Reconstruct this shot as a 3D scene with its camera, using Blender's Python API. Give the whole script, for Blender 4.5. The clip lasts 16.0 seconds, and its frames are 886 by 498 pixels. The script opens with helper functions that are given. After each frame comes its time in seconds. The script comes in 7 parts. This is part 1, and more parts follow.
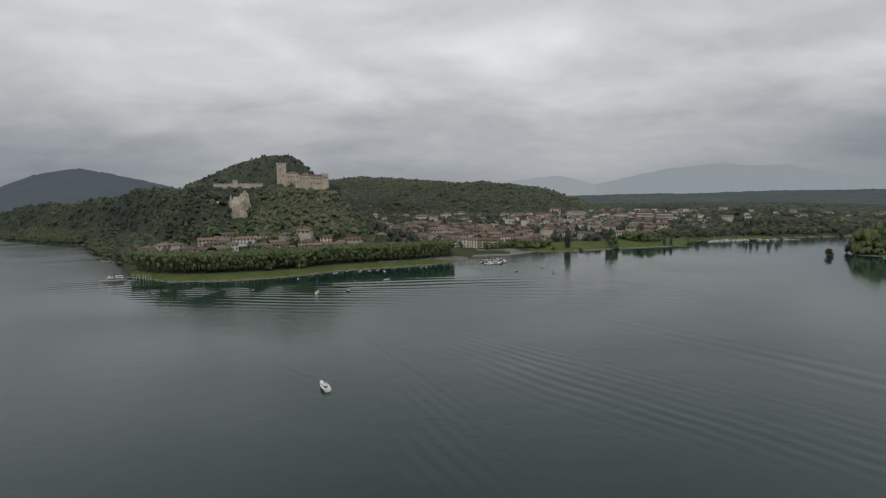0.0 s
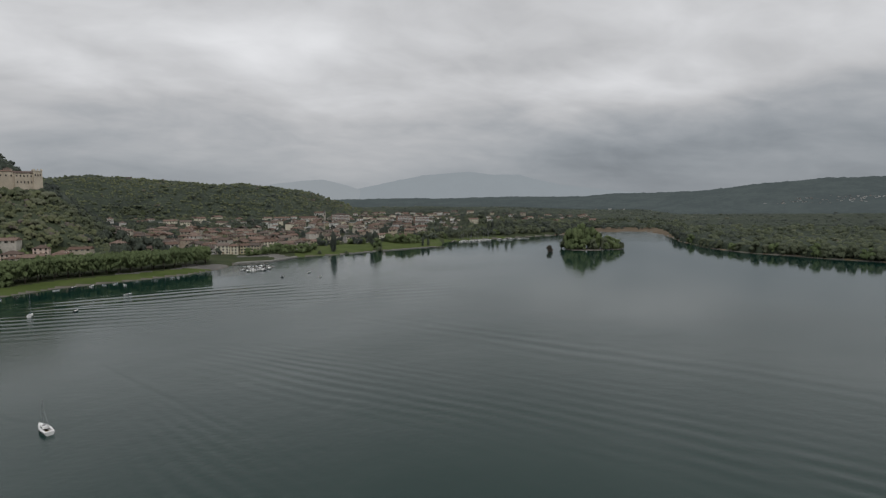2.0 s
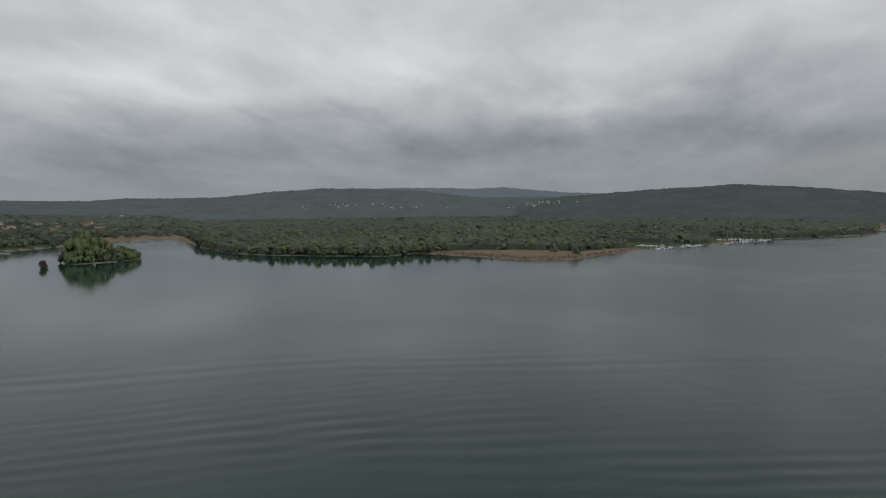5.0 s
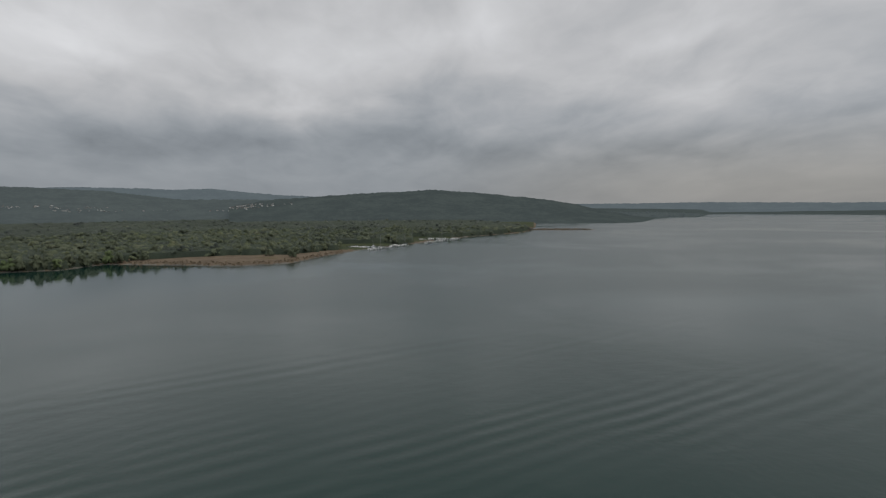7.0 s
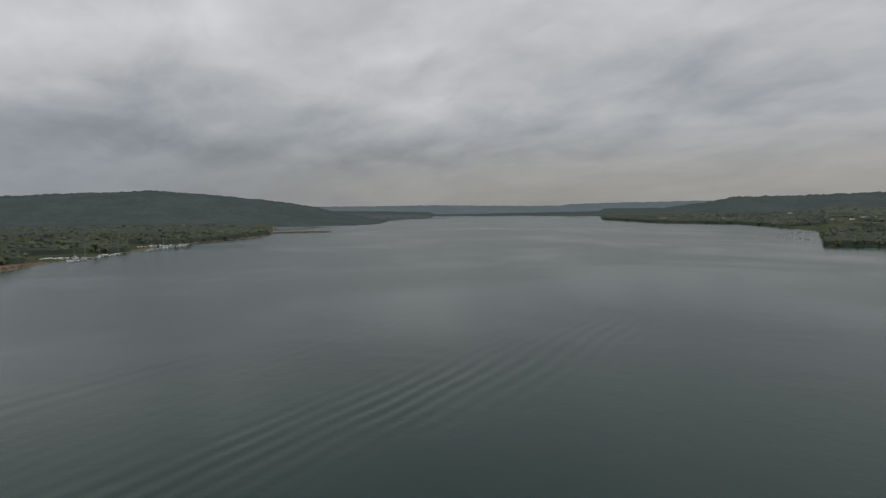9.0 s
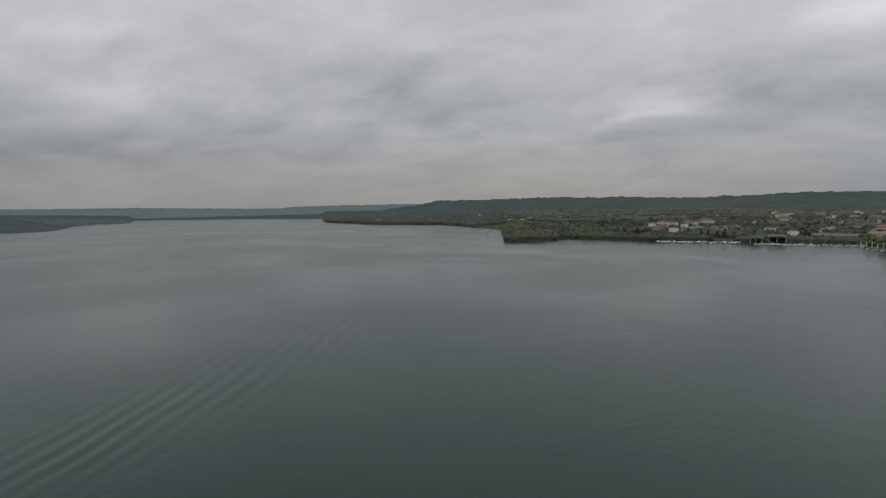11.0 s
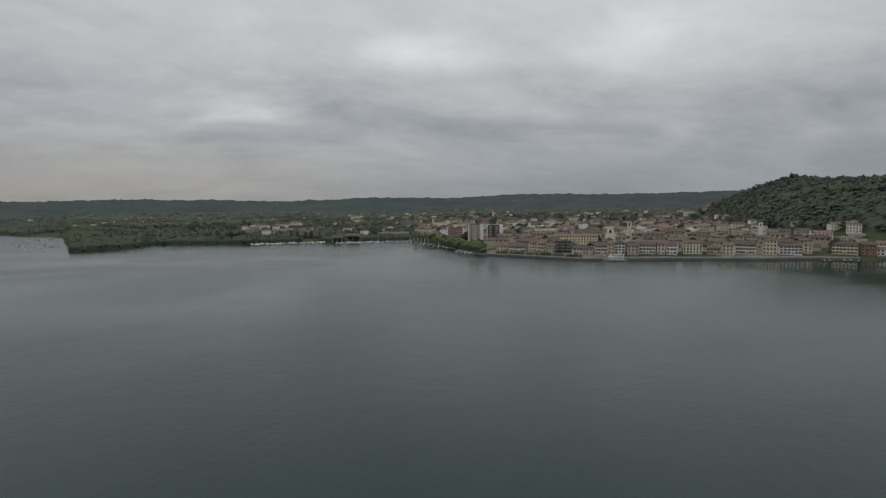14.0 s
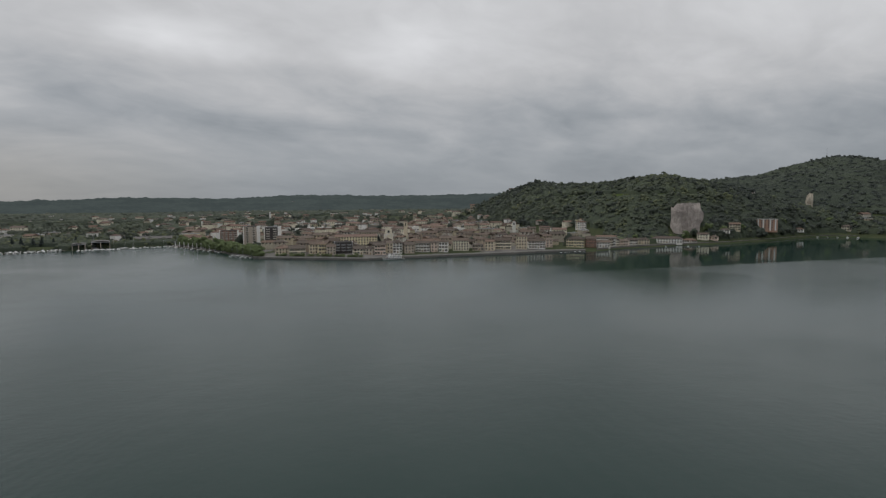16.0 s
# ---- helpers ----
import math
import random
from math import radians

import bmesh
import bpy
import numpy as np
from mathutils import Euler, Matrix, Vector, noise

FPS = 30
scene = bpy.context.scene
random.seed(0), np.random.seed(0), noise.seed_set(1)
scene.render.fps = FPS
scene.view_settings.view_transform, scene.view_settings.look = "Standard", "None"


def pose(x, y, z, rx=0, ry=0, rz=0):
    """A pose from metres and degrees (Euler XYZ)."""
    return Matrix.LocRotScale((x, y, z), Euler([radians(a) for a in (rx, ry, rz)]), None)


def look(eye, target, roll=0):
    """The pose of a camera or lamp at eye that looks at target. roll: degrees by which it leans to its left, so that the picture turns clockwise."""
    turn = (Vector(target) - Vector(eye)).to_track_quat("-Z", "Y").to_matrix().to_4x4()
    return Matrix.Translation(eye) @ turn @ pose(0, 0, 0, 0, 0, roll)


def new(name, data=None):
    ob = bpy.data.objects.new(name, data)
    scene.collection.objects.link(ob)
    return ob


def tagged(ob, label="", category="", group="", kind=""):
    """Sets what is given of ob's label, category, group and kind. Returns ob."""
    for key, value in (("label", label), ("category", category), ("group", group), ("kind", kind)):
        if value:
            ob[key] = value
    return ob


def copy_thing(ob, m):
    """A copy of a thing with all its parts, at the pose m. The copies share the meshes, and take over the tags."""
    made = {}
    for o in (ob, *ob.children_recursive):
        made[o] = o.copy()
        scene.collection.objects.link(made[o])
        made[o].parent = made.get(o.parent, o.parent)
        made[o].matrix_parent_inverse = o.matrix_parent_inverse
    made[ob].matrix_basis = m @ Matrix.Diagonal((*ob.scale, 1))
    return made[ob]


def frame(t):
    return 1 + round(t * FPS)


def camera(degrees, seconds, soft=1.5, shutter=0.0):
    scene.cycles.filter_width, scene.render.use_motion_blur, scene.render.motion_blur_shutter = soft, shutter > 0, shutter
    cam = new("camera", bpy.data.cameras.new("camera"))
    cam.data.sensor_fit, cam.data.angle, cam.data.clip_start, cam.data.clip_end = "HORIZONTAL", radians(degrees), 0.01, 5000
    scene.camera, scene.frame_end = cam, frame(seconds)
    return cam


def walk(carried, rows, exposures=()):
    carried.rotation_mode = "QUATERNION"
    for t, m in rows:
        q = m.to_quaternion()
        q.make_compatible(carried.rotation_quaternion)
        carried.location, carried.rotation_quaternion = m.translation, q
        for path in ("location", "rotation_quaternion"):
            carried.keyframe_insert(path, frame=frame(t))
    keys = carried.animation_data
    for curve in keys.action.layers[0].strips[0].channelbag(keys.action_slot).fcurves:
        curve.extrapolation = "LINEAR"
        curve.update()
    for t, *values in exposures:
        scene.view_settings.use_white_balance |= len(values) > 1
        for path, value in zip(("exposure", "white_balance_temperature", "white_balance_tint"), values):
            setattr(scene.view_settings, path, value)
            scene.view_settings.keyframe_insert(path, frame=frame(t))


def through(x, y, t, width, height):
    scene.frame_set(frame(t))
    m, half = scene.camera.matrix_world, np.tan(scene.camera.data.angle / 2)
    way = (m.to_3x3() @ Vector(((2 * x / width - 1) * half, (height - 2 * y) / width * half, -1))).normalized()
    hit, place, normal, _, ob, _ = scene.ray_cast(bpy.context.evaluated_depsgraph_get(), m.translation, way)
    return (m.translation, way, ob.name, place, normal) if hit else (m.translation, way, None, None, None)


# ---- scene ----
HEIGHT = 55.0
EYE = (0.0, 0.0, HEIGHT)
# seconds, yaw, pitch, roll of a camera that hovers over the lake and turns clockwise
TURN = [
    (0.0, -0.00, -4.52, 0.87),
    (0.5, -6.26, -4.51, 0.88),
    (1.0, -12.21, -4.50, 0.82),
    (1.5, -18.19, -4.48, 0.81),
    (2.0, -24.41, -4.47, 0.77),
    (2.5, -31.38, -4.48, 0.65),
    (3.0, -38.89, -4.46, 0.68),
    (3.5, -47.08, -4.46, 0.70),
    (4.0, -55.36, -4.45, 0.80),
    (4.5, -63.85, -4.44, 0.73),
    (7.0, -101.52, -4.43, 0.58),
    (7.5, -107.92, -4.42, 0.60),
    (8.0, -114.31, -4.41, 0.58),
    (8.5, -121.34, -4.40, 0.65),
    (9.0, -128.46, -4.41, 0.58),
    (11.5, -164.10, -4.44, 0.55),
    (12.0, -170.91, -4.46, 0.49),
    (12.5, -177.74, -4.45, 0.51),
    (13.0, -184.60, -4.46, 0.49),
    (13.5, -191.37, -4.44, 0.52),
    (14.0, -198.25, -4.46, 0.50),
    (14.5, -204.78, -4.47, 0.51),
    (15.0, -210.43, -4.48, 0.49),
    (15.5, -216.18, -4.52, 0.51),
    (16.0, -221.16, -4.54, 0.50),
]
cam = camera(78.5, 16.0, soft=1.3)
walk(cam, [(t, pose(*EYE, 90 + p, r, y)) for t, y, p, r in TURN])

# ---- sky and light ----
world = bpy.data.worlds.new("overcast_sky")
scene.world = world
world.use_nodes = True
SUN_AZ, SUN_EL = -178.0, 62.0


def way(az, el):
    a, e = radians(az), radians(el)
    return Vector((-math.sin(a) * math.cos(e), math.cos(a) * math.cos(e), math.sin(e)))


class Nodes:
    """Short calls to build a node tree."""

    def __init__(self, tree):
        self.tree = tree
        tree.nodes.clear()

    def add(self, kind, ins=(), **props):
        n = self.tree.nodes.new(kind)
        if "operation" in props:
            n.operation = props["operation"]
        if "use_clamp" in props:
            n.use_clamp = props["use_clamp"]
        if "data_type" in props:
            n.data_type, n.blend_type = props["data_type"], props["blend_type"]
        if "interpolation_type" in props:
            n.interpolation_type = props["interpolation_type"]
        if "sky_type" in props:
            n.sky_type, n.sun_disc = props["sky_type"], False
            n.sun_elevation, n.sun_rotation = props["sun_elevation"], props["sun_rotation"]
        for k, v in (ins.items() if isinstance(ins, dict) else enumerate(ins)):
            if v is None:
                continue
            if isinstance(v, bpy.types.NodeSocket):
                self.tree.links.new(v, n.inputs[k])
            else:
                n.inputs[k].default_value = v
        return n

    def math(self, op, a, b=None, c=None, clamp=False):
        return self.add("ShaderNodeMath", (a, b, c), operation=op, use_clamp=clamp).outputs[0]

    def vec(self, op, a, b=None):
        n = self.add("ShaderNodeVectorMath", (a, b), operation=op)
        return n.outputs["Value"] if op in ("DOT_PRODUCT", "LENGTH") else n.outputs[0]

    def noise(self, coord, scale, detail=3.0, rough=0.5, distort=0.0):
        return self.add("ShaderNodeTexNoise", {"Vector": coord, "Scale": scale, "Detail": detail, "Roughness": rough, "Distortion": distort}).outputs[0]

    def ramp(self, fac, stops, mode="LINEAR"):
        n = self.add("ShaderNodeValToRGB", (fac,))
        n.color_ramp.interpolation = mode
        e = n.color_ramp.elements
        while len(e) < len(stops):
            e.new(0.5)
        for el, (pos, col) in zip(e, stops):
            el.position = pos
            el.color = (*col, 1) if len(col) == 3 else col
        return n.outputs[0]

    def mix(self, fac, a, b, blend="MIX"):
        n = self.add("ShaderNodeMix", data_type="RGBA", blend_type=blend)
        for i, v in ((0, fac), (6, a), (7, b)):
            if isinstance(v, bpy.types.NodeSocket):
                self.tree.links.new(v, n.inputs[i])
            else:
                n.inputs[i].default_value = v if i == 0 else (*v, 1)[:4]
        return n.outputs[2]

    def span(self, v, a, b, c=0.0, d=1.0):
        return self.add("ShaderNodeMapRange", (v, a, b, c, d), interpolation_type="SMOOTHSTEP").outputs[0]


def build_sky():
    k = Nodes(world.node_tree)
    co = k.add("ShaderNodeTexCoord").outputs["Generated"]
    sep = k.add("ShaderNodeSeparateXYZ", (co,))
    up = k.math("MAXIMUM", sep.outputs[2], 0.0)
    # the cloud deck: a flat layer seen in perspective
    div = k.math("ADD", up, 0.12)
    deck = k.add("ShaderNodeCombineXYZ", (k.math("DIVIDE", sep.outputs[0], div), k.math("DIVIDE", sep.outputs[1], div), 0.0)).outputs[0]
    turned = k.add("ShaderNodeMapping", {0: deck, "Rotation": (0, 0, radians(38)), "Scale": (0.75, 0.95, 1.0)}).outputs[0]
    big = k.noise(turned, 0.55, 3.0, 0.5, 0.25)
    # billows hang below the deck and show less foreshortened
    low = k.math("ADD", up, 0.26)
    hang = k.add("ShaderNodeCombineXYZ", (k.math("DIVIDE", sep.outputs[0], low), k.math("DIVIDE", sep.outputs[1], low), 0.0)).outputs[0]
    hang = k.add("ShaderNodeMapping", {0: hang, "Rotation": (0, 0, radians(64)), "Scale": (0.8, 1.1, 1.0)}).outputs[0]
    mid = k.noise(hang, 2.3, 5.0, 0.50, 0.5)
    fine = k.noise(hang, 7.5, 4.0, 0.55, 0.6)
    # thin, bright places in the deck
    frayed = k.add("ShaderNodeTexNoise", {"Vector": hang, "Scale": 2.4, "Detail": 3.0, "Roughness": 0.5})
    frayed = k.add("ShaderNodeVectorMath", (k.vec("SUBTRACT", frayed.outputs["Color"], (0.5, 0.5, 0.5)), (0.26, 0.26, 0.10)), operation="MULTIPLY").outputs[0]
    torn = k.vec("ADD", co, frayed)
    torn_up = k.add("ShaderNodeSeparateXYZ", (torn,)).outputs[2]
    glow = None
    for az, el, wide, high, power in SKY_GLOWS:
        w = way(az, el)
        side = Vector((-math.cos(radians(az)), -math.sin(radians(az)), 0))
        a = k.math("DIVIDE", k.vec("DOT_PRODUCT", torn, tuple(side)), math.sin(radians(wide)))
        b = k.math("DIVIDE", k.math("SUBTRACT", torn_up, w.z), math.sin(radians(high)))
        front = k.math("GREATER_THAN", k.vec("DOT_PRODUCT", co, tuple(w)), 0.0)
        q = k.math("ADD", k.math("MULTIPLY", a, a), k.math("MULTIPLY", b, b))
        g = k.math("MULTIPLY", k.math("EXPONENT", k.math("MULTIPLY", q, -1.0)), k.math("MULTIPLY", front, power))
        glow = g if glow is None else k.math("ADD", glow, g)
    v = k.math("ADD", k.math("MULTIPLY", k.math("SUBTRACT", big, 0.5), 0.34), k.math("MULTIPLY", k.math("SUBTRACT", mid, 0.5), 0.36))
    v = k.math("ADD", v, k.math("MULTIPLY", k.math("SUBTRACT", fine, 0.5), 0.11))
    v = k.math("MULTIPLY", v, k.span(up, 0.0, 0.20, 0.22, 1.0))
    v = k.math("ADD", v, k.span(up, 0.015, 0.30, SKY_LOW, SKY_HIGH))
    v = k.math("MULTIPLY", v, k.math("ADD", 1.0, k.math("MULTIPLY", k.vec("DOT_PRODUCT", co, tuple(way(35, 0))), 0.09)))
    v = k.math("ADD", v, glow)
    grey = k.mix(k.span(v, 0.22, 0.55), (0.90, 0.985, 1.08), (0.992, 1.0, 1.025))
    cloud = k.mix(1.0, grey, k.add("ShaderNodeCombineColor", (v, v, v)).outputs[0], "MULTIPLY")
    # warm band low over the lake's far end, where the sun stands behind the deck
    warm = k.math("MULTIPLY", k.span(k.vec("DOT_PRODUCT", co, tuple(way(-150, 3))), 0.55, 0.98), k.span(up, 0.02, 0.16, 1.0, 0.0))
    cloud = k.mix(warm, cloud, k.mix(1.0, cloud, (1.13, 1.03, 0.92), "MULTIPLY"))
    sky = k.add("ShaderNodeTexSky", sky_type="NISHITA", sun_disc=False, sun_elevation=radians(SUN_EL), sun_rotation=radians(-SUN_AZ)).outputs[0]
    thin = k.mix(1.0, sky, (0.05, 0.05, 0.05), "MULTIPLY")
    col = k.mix(0.96, thin, cloud)
    bg = k.add("ShaderNodeBackground", {"Color": col, "Strength": 1.0})
    k.add("ShaderNodeOutputWorld", (bg.outputs[0],))


# azimuth, elevation, half width, half height, gain
SKY_LOW, SKY_HIGH = 0.30, 0.58
SKY_GLOWS = [
    # over the castle and its town
    (36, 5, 9, 6, -0.07), (30, 12.3, 7, 2.3, 0.05), (7, 10, 13, 4, 0.045), (26, 16, 9, 2.3, -0.04), (4.8, 11.8, 5, 1.5, 0.07), (-9.2, 15.3, 6, 2.4, 0.14), (-17, 7, 17, 6, 0.085), (-27, 7.9, 14, 1.0, -0.05), (-38, 12.2, 9, 1.4, 0.09), (-36, 14.6, 14, 1.0, -0.06), (-43, 4.5, 9, 3.2, -0.07),
    # over the marsh and the village hill
    (-47, 11.4, 13, 1.3, 0.10), (-67, 14.6, 10, 2.6, 0.12), (-85, 10.3, 10, 1.2, 0.07), (-76, 6.4, 28, 1.8, -0.045), (-99, 10.4, 5, 2.4, -0.05), (-105, 18, 8, 2.6, 0.12), (-82, 10.5, 10, 1.0, 0.04), (-106, 11.6, 8, 1.3, -0.06), (-105, 6.4, 14, 1.6, -0.035),
    # over the lake's far end
    (-127, 9.8, 4.5, 1.8, 0.08), (-125, 14.6, 6, 1.6, 0.08), (-125, 6, 8, 1.0, -0.04), (-138, 14, 10, 3.2, -0.07), (-152, 12, 10, 3.6, -0.06), (-172, 4, 40, 3.6, 0.06), (-159, 10, 7, 2.2, -0.07), (-167, 7, 8, 1.3, 0.05), (-178.6, 9.4, 3.2, 1.0, 0.17),
    # over the second town and the crag
    (-196, 15.6, 4.5, 1.6, 0.13), (-200.5, 13.6, 5, 1.3, -0.05), (-216, 16, 6, 2.4, 0.12), (-206, 13, 5, 1.5, -0.05), (-232, 14, 7, 1.8, 0.05), (-238, 8.5, 8, 1.2, -0.05), (-246, 5.5, 10, 1.3, 0.04), (-257, 6, 9, 3.5, -0.08)]
build_sky()
sun = new("sun", bpy.data.lights.new("sun", "SUN"))
sun.data.energy, sun.data.angle, sun.data.color = 0.7, radians(30), (1.0, 0.96, 0.9)
sun.matrix_world = look(way(SUN_AZ, SUN_EL) * 100, (0, 0, 0))

# ---- materials ----
def material(name, build):
    m = bpy.data.materials.new(name)
    m.use_nodes = True
    k = Nodes(m.node_tree)
    shader = build(k)
    k.add("ShaderNodeOutputMaterial", (shader,))
    return m


def surface(k, color, rough=0.8, metal=0.0, bump=None, strength=0.4, distance=0.1, **more):
    ins = {"Base Color": color if isinstance(color, bpy.types.NodeSocket) else (*color, 1)[:4], "Roughness": rough, "Metallic": metal}
    ins.update(more)
    if bump is not None:
        ins["Normal"] = k.add("ShaderNodeBump", {"Height": bump, "Strength": strength, "Distance": distance}).outputs[0]
    return k.add("ShaderNodeBsdfPrincipled", ins).outputs[0]


def place(k):
    return k.add("ShaderNodeNewGeometry").outputs["Position"]


def foliage(name, stops, gloss=0.7, through=0.14, flat=2.0):
    """Leaves: each tree has its own green, broken up within the crown; some light passes through them."""
    def build(k):
        geo = k.add("ShaderNodeNewGeometry")
        own = k.add("ShaderNodeObjectInfo").outputs["Random"]
        kind = k.add("ShaderNodeAttribute")
        kind.attribute_name = "tone"
        near = k.noise(geo.outputs["Position"], 0.9, 3.0, 0.65)
        f = k.math("ADD", kind.outputs["Fac"], k.math("MULTIPLY", k.math("SUBTRACT", geo.outputs["Random Per Island"], 0.5), 0.22))
        f = k.math("ADD", f, k.math("MULTIPLY", k.math("SUBTRACT", own, 0.5), 0.3))
        f = k.math("ADD", f, k.math("MULTIPLY", k.math("SUBTRACT", near, 0.5), 0.5), clamp=True)
        tone = k.ramp(f, stops)
        # leaves lie flatter than the crown's outline
        lie = k.vec("NORMALIZE", k.vec("ADD", geo.outputs["Normal"], (0.0, 0.0, flat)))
        lie = k.add("ShaderNodeBump", {"Height": near, "Strength": 0.6, "Distance": 0.6, "Normal": lie}).outputs[0]
        leaf = k.add("ShaderNodeBsdfPrincipled", {"Base Color": tone, "Roughness": gloss, "Specular IOR Level": 0.08, "Normal": lie}).outputs[0]
        lit = k.add("ShaderNodeBsdfTranslucent", {"Color": k.mix(1.0, tone, (1.15, 1.2, 0.75), "MULTIPLY"), "Normal": lie}).outputs[0]
        return k.add("ShaderNodeMixShader", (through, leaf, lit)).outputs[0]
    return material(name, build)


WOOD = foliage("woodland_leaves", [(0.0, (0.062, 0.075, 0.064)), (0.25, (0.086, 0.102, 0.072)), (0.5, (0.111, 0.130, 0.081)), (0.72, (0.145, 0.165, 0.090)), (0.88, (0.184, 0.198, 0.110)), (1.0, (0.161, 0.133, 0.135))])
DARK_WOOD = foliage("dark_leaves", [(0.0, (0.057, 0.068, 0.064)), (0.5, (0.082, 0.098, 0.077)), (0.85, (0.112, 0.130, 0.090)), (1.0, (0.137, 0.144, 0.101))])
# dark greens matched to the shade in the gaps between crowns
SHADED_UNDERWOOD = foliage("shrubs_and_low_branches", [(0.0, (0.033, 0.043, 0.033)), (0.5, (0.049, 0.063, 0.043)), (1.0, (0.070, 0.086, 0.054))], through=0.0, flat=0.3)
FRESH = foliage("fresh_spring_leaves", [(0.0, (0.094, 0.129, 0.063)), (0.5, (0.137, 0.179, 0.082)), (1.0, (0.187, 0.228, 0.107))])
WILLOW = foliage("willow_leaves", [(0.0, (0.087, 0.106, 0.067)), (0.5, (0.121, 0.142, 0.090)), (1.0, (0.169, 0.182, 0.121))])
CONIFER = foliage("conifer_needles", [(0.0, (0.038, 0.049, 0.048)), (0.5, (0.050, 0.063, 0.059)), (1.0, (0.067, 0.082, 0.071))], through=0.05)
# cooler, greyer leaf colours with the distance haze mixed into them
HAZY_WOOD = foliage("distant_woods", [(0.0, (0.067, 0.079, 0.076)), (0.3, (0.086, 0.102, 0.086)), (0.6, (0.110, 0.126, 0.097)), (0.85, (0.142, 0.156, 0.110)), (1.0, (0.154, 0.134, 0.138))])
RUSSET = foliage("russet_leaves", [(0.0, (0.070, 0.064, 0.052)), (1.0, (0.105, 0.092, 0.076))])


def two_tone(name, a, b, scale, rough=0.85, fine=None, strength=0.3, metal=0.0, stain=None, shine=0.5):
    def build(k):
        p = place(k)
        n = k.noise(p, scale, 4.0, 0.6)
        m = k.noise(p, fine or scale * 9, 3.0, 0.6)
        col = k.mix(k.span(k.math("ADD", n, k.math("MULTIPLY", k.math("SUBTRACT", m, 0.5), 0.5)), 0.3, 0.7), a, b)
        if stain:
            col = k.mix(k.span(k.noise(p, scale * 0.35, 5.0, 0.7), 0.56, 0.72), col, stain)
        return surface(k, col, rough, metal, m, strength, 0.1, **{"Specular IOR Level": shine})
    return material(name, build)


def per_thing(name, stops, rough=0.85, grain=0.5, dirt=0.25, island=False):
    """A paint or clay whose tint differs from object to object, with streaks and grain."""
    def build(k):
        p = place(k)
        own = k.add("ShaderNodeNewGeometry").outputs["Random Per Island"] if island else k.add("ShaderNodeObjectInfo").outputs["Random"]
        col = k.ramp(own, stops, "CONSTANT")
        n = k.noise(p, grain, 5.0, 0.65)
        m = k.noise(p, grain * 7, 3.0, 0.6)
        col = k.mix(k.math("MULTIPLY", k.span(n, 0.42, 0.7), dirt * 2), col, k.mix(1.0, col, (0.55, 0.52, 0.5), "MULTIPLY"))
        return surface(k, col, rough, 0.0, m, 0.25, 0.05, **{"Specular IOR Level": 0.2})
    return material(name, build)


GRASS = two_tone("lawn", (0.070, 0.098, 0.028), (0.100, 0.130, 0.042), 0.05, 0.9, 1.5, stain=(0.10, 0.10, 0.055), shine=0.08)
MEADOW = two_tone("meadow", (0.060, 0.078, 0.036), (0.085, 0.105, 0.048), 0.02, 0.9, 0.6, shine=0.08)
FLOOR = two_tone("woodland_floor", (0.045, 0.060, 0.030), (0.070, 0.080, 0.042), 0.04, 0.95, 0.7, shine=0.08)
REED = two_tone("dry_reeds", (0.125, 0.098, 0.070), (0.185, 0.145, 0.102), 0.06, 0.95, 1.2, stain=(0.12, 0.10, 0.055), shine=0.08)
MUD = two_tone("shore_gravel", (0.10, 0.092, 0.075), (0.17, 0.155, 0.13), 0.15, 0.95, 2.5)
STREET = two_tone("town_paving", (0.12, 0.115, 0.11), (0.19, 0.18, 0.165), 0.05, 0.9, 1.0)
ROCK = two_tone("limestone_cliff", (0.32, 0.28, 0.225), (0.60, 0.54, 0.44), 0.09, 0.95, 0.6, 0.8, stain=(0.11, 0.105, 0.075))
GREY_ROCK = two_tone("grey_cliff", (0.30, 0.265, 0.245), (0.54, 0.48, 0.44), 0.06, 0.95, 0.5, 0.8, stain=(0.10, 0.085, 0.08))
BARK = two_tone("bark", (0.05, 0.042, 0.033), (0.10, 0.085, 0.065), 0.8, 0.95, 6.0)
CASTLE = two_tone("castle_limestone", (0.53, 0.46, 0.37), (0.66, 0.58, 0.47), 0.12, 0.95, 1.0, stain=(0.32, 0.26, 0.19))
WALL_TINTS = [(0.0, (0.450, 0.408, 0.335)), (0.16, (0.520, 0.462, 0.345)), (0.3, (0.580, 0.538, 0.455)), (0.46, (0.400, 0.345, 0.285)), (0.58, (0.620, 0.585, 0.525)), (0.72, (0.480, 0.405, 0.325)), (0.85, (0.540, 0.495, 0.395)), (0.93, (0.680, 0.655, 0.610))]
ROOF_TINTS = [(0.0, (0.175, 0.118, 0.094)), (0.2, (0.215, 0.148, 0.118)), (0.4, (0.148, 0.110, 0.093)), (0.58, (0.245, 0.178, 0.146)), (0.76, (0.134, 0.110, 0.097)), (0.9, (0.198, 0.160, 0.138))]
WALL = per_thing("plaster_wall", WALL_TINTS)
WALL_MIXED = per_thing("plaster_walls", WALL_TINTS, island=True)
PALE = per_thing("pale_wall", [(0.0, (0.60, 0.56, 0.50)), (0.4, (0.52, 0.48, 0.42)), (0.7, (0.66, 0.63, 0.58))])
TILE = per_thing("clay_roof", ROOF_TINTS, 0.9, 0.8, 0.35)
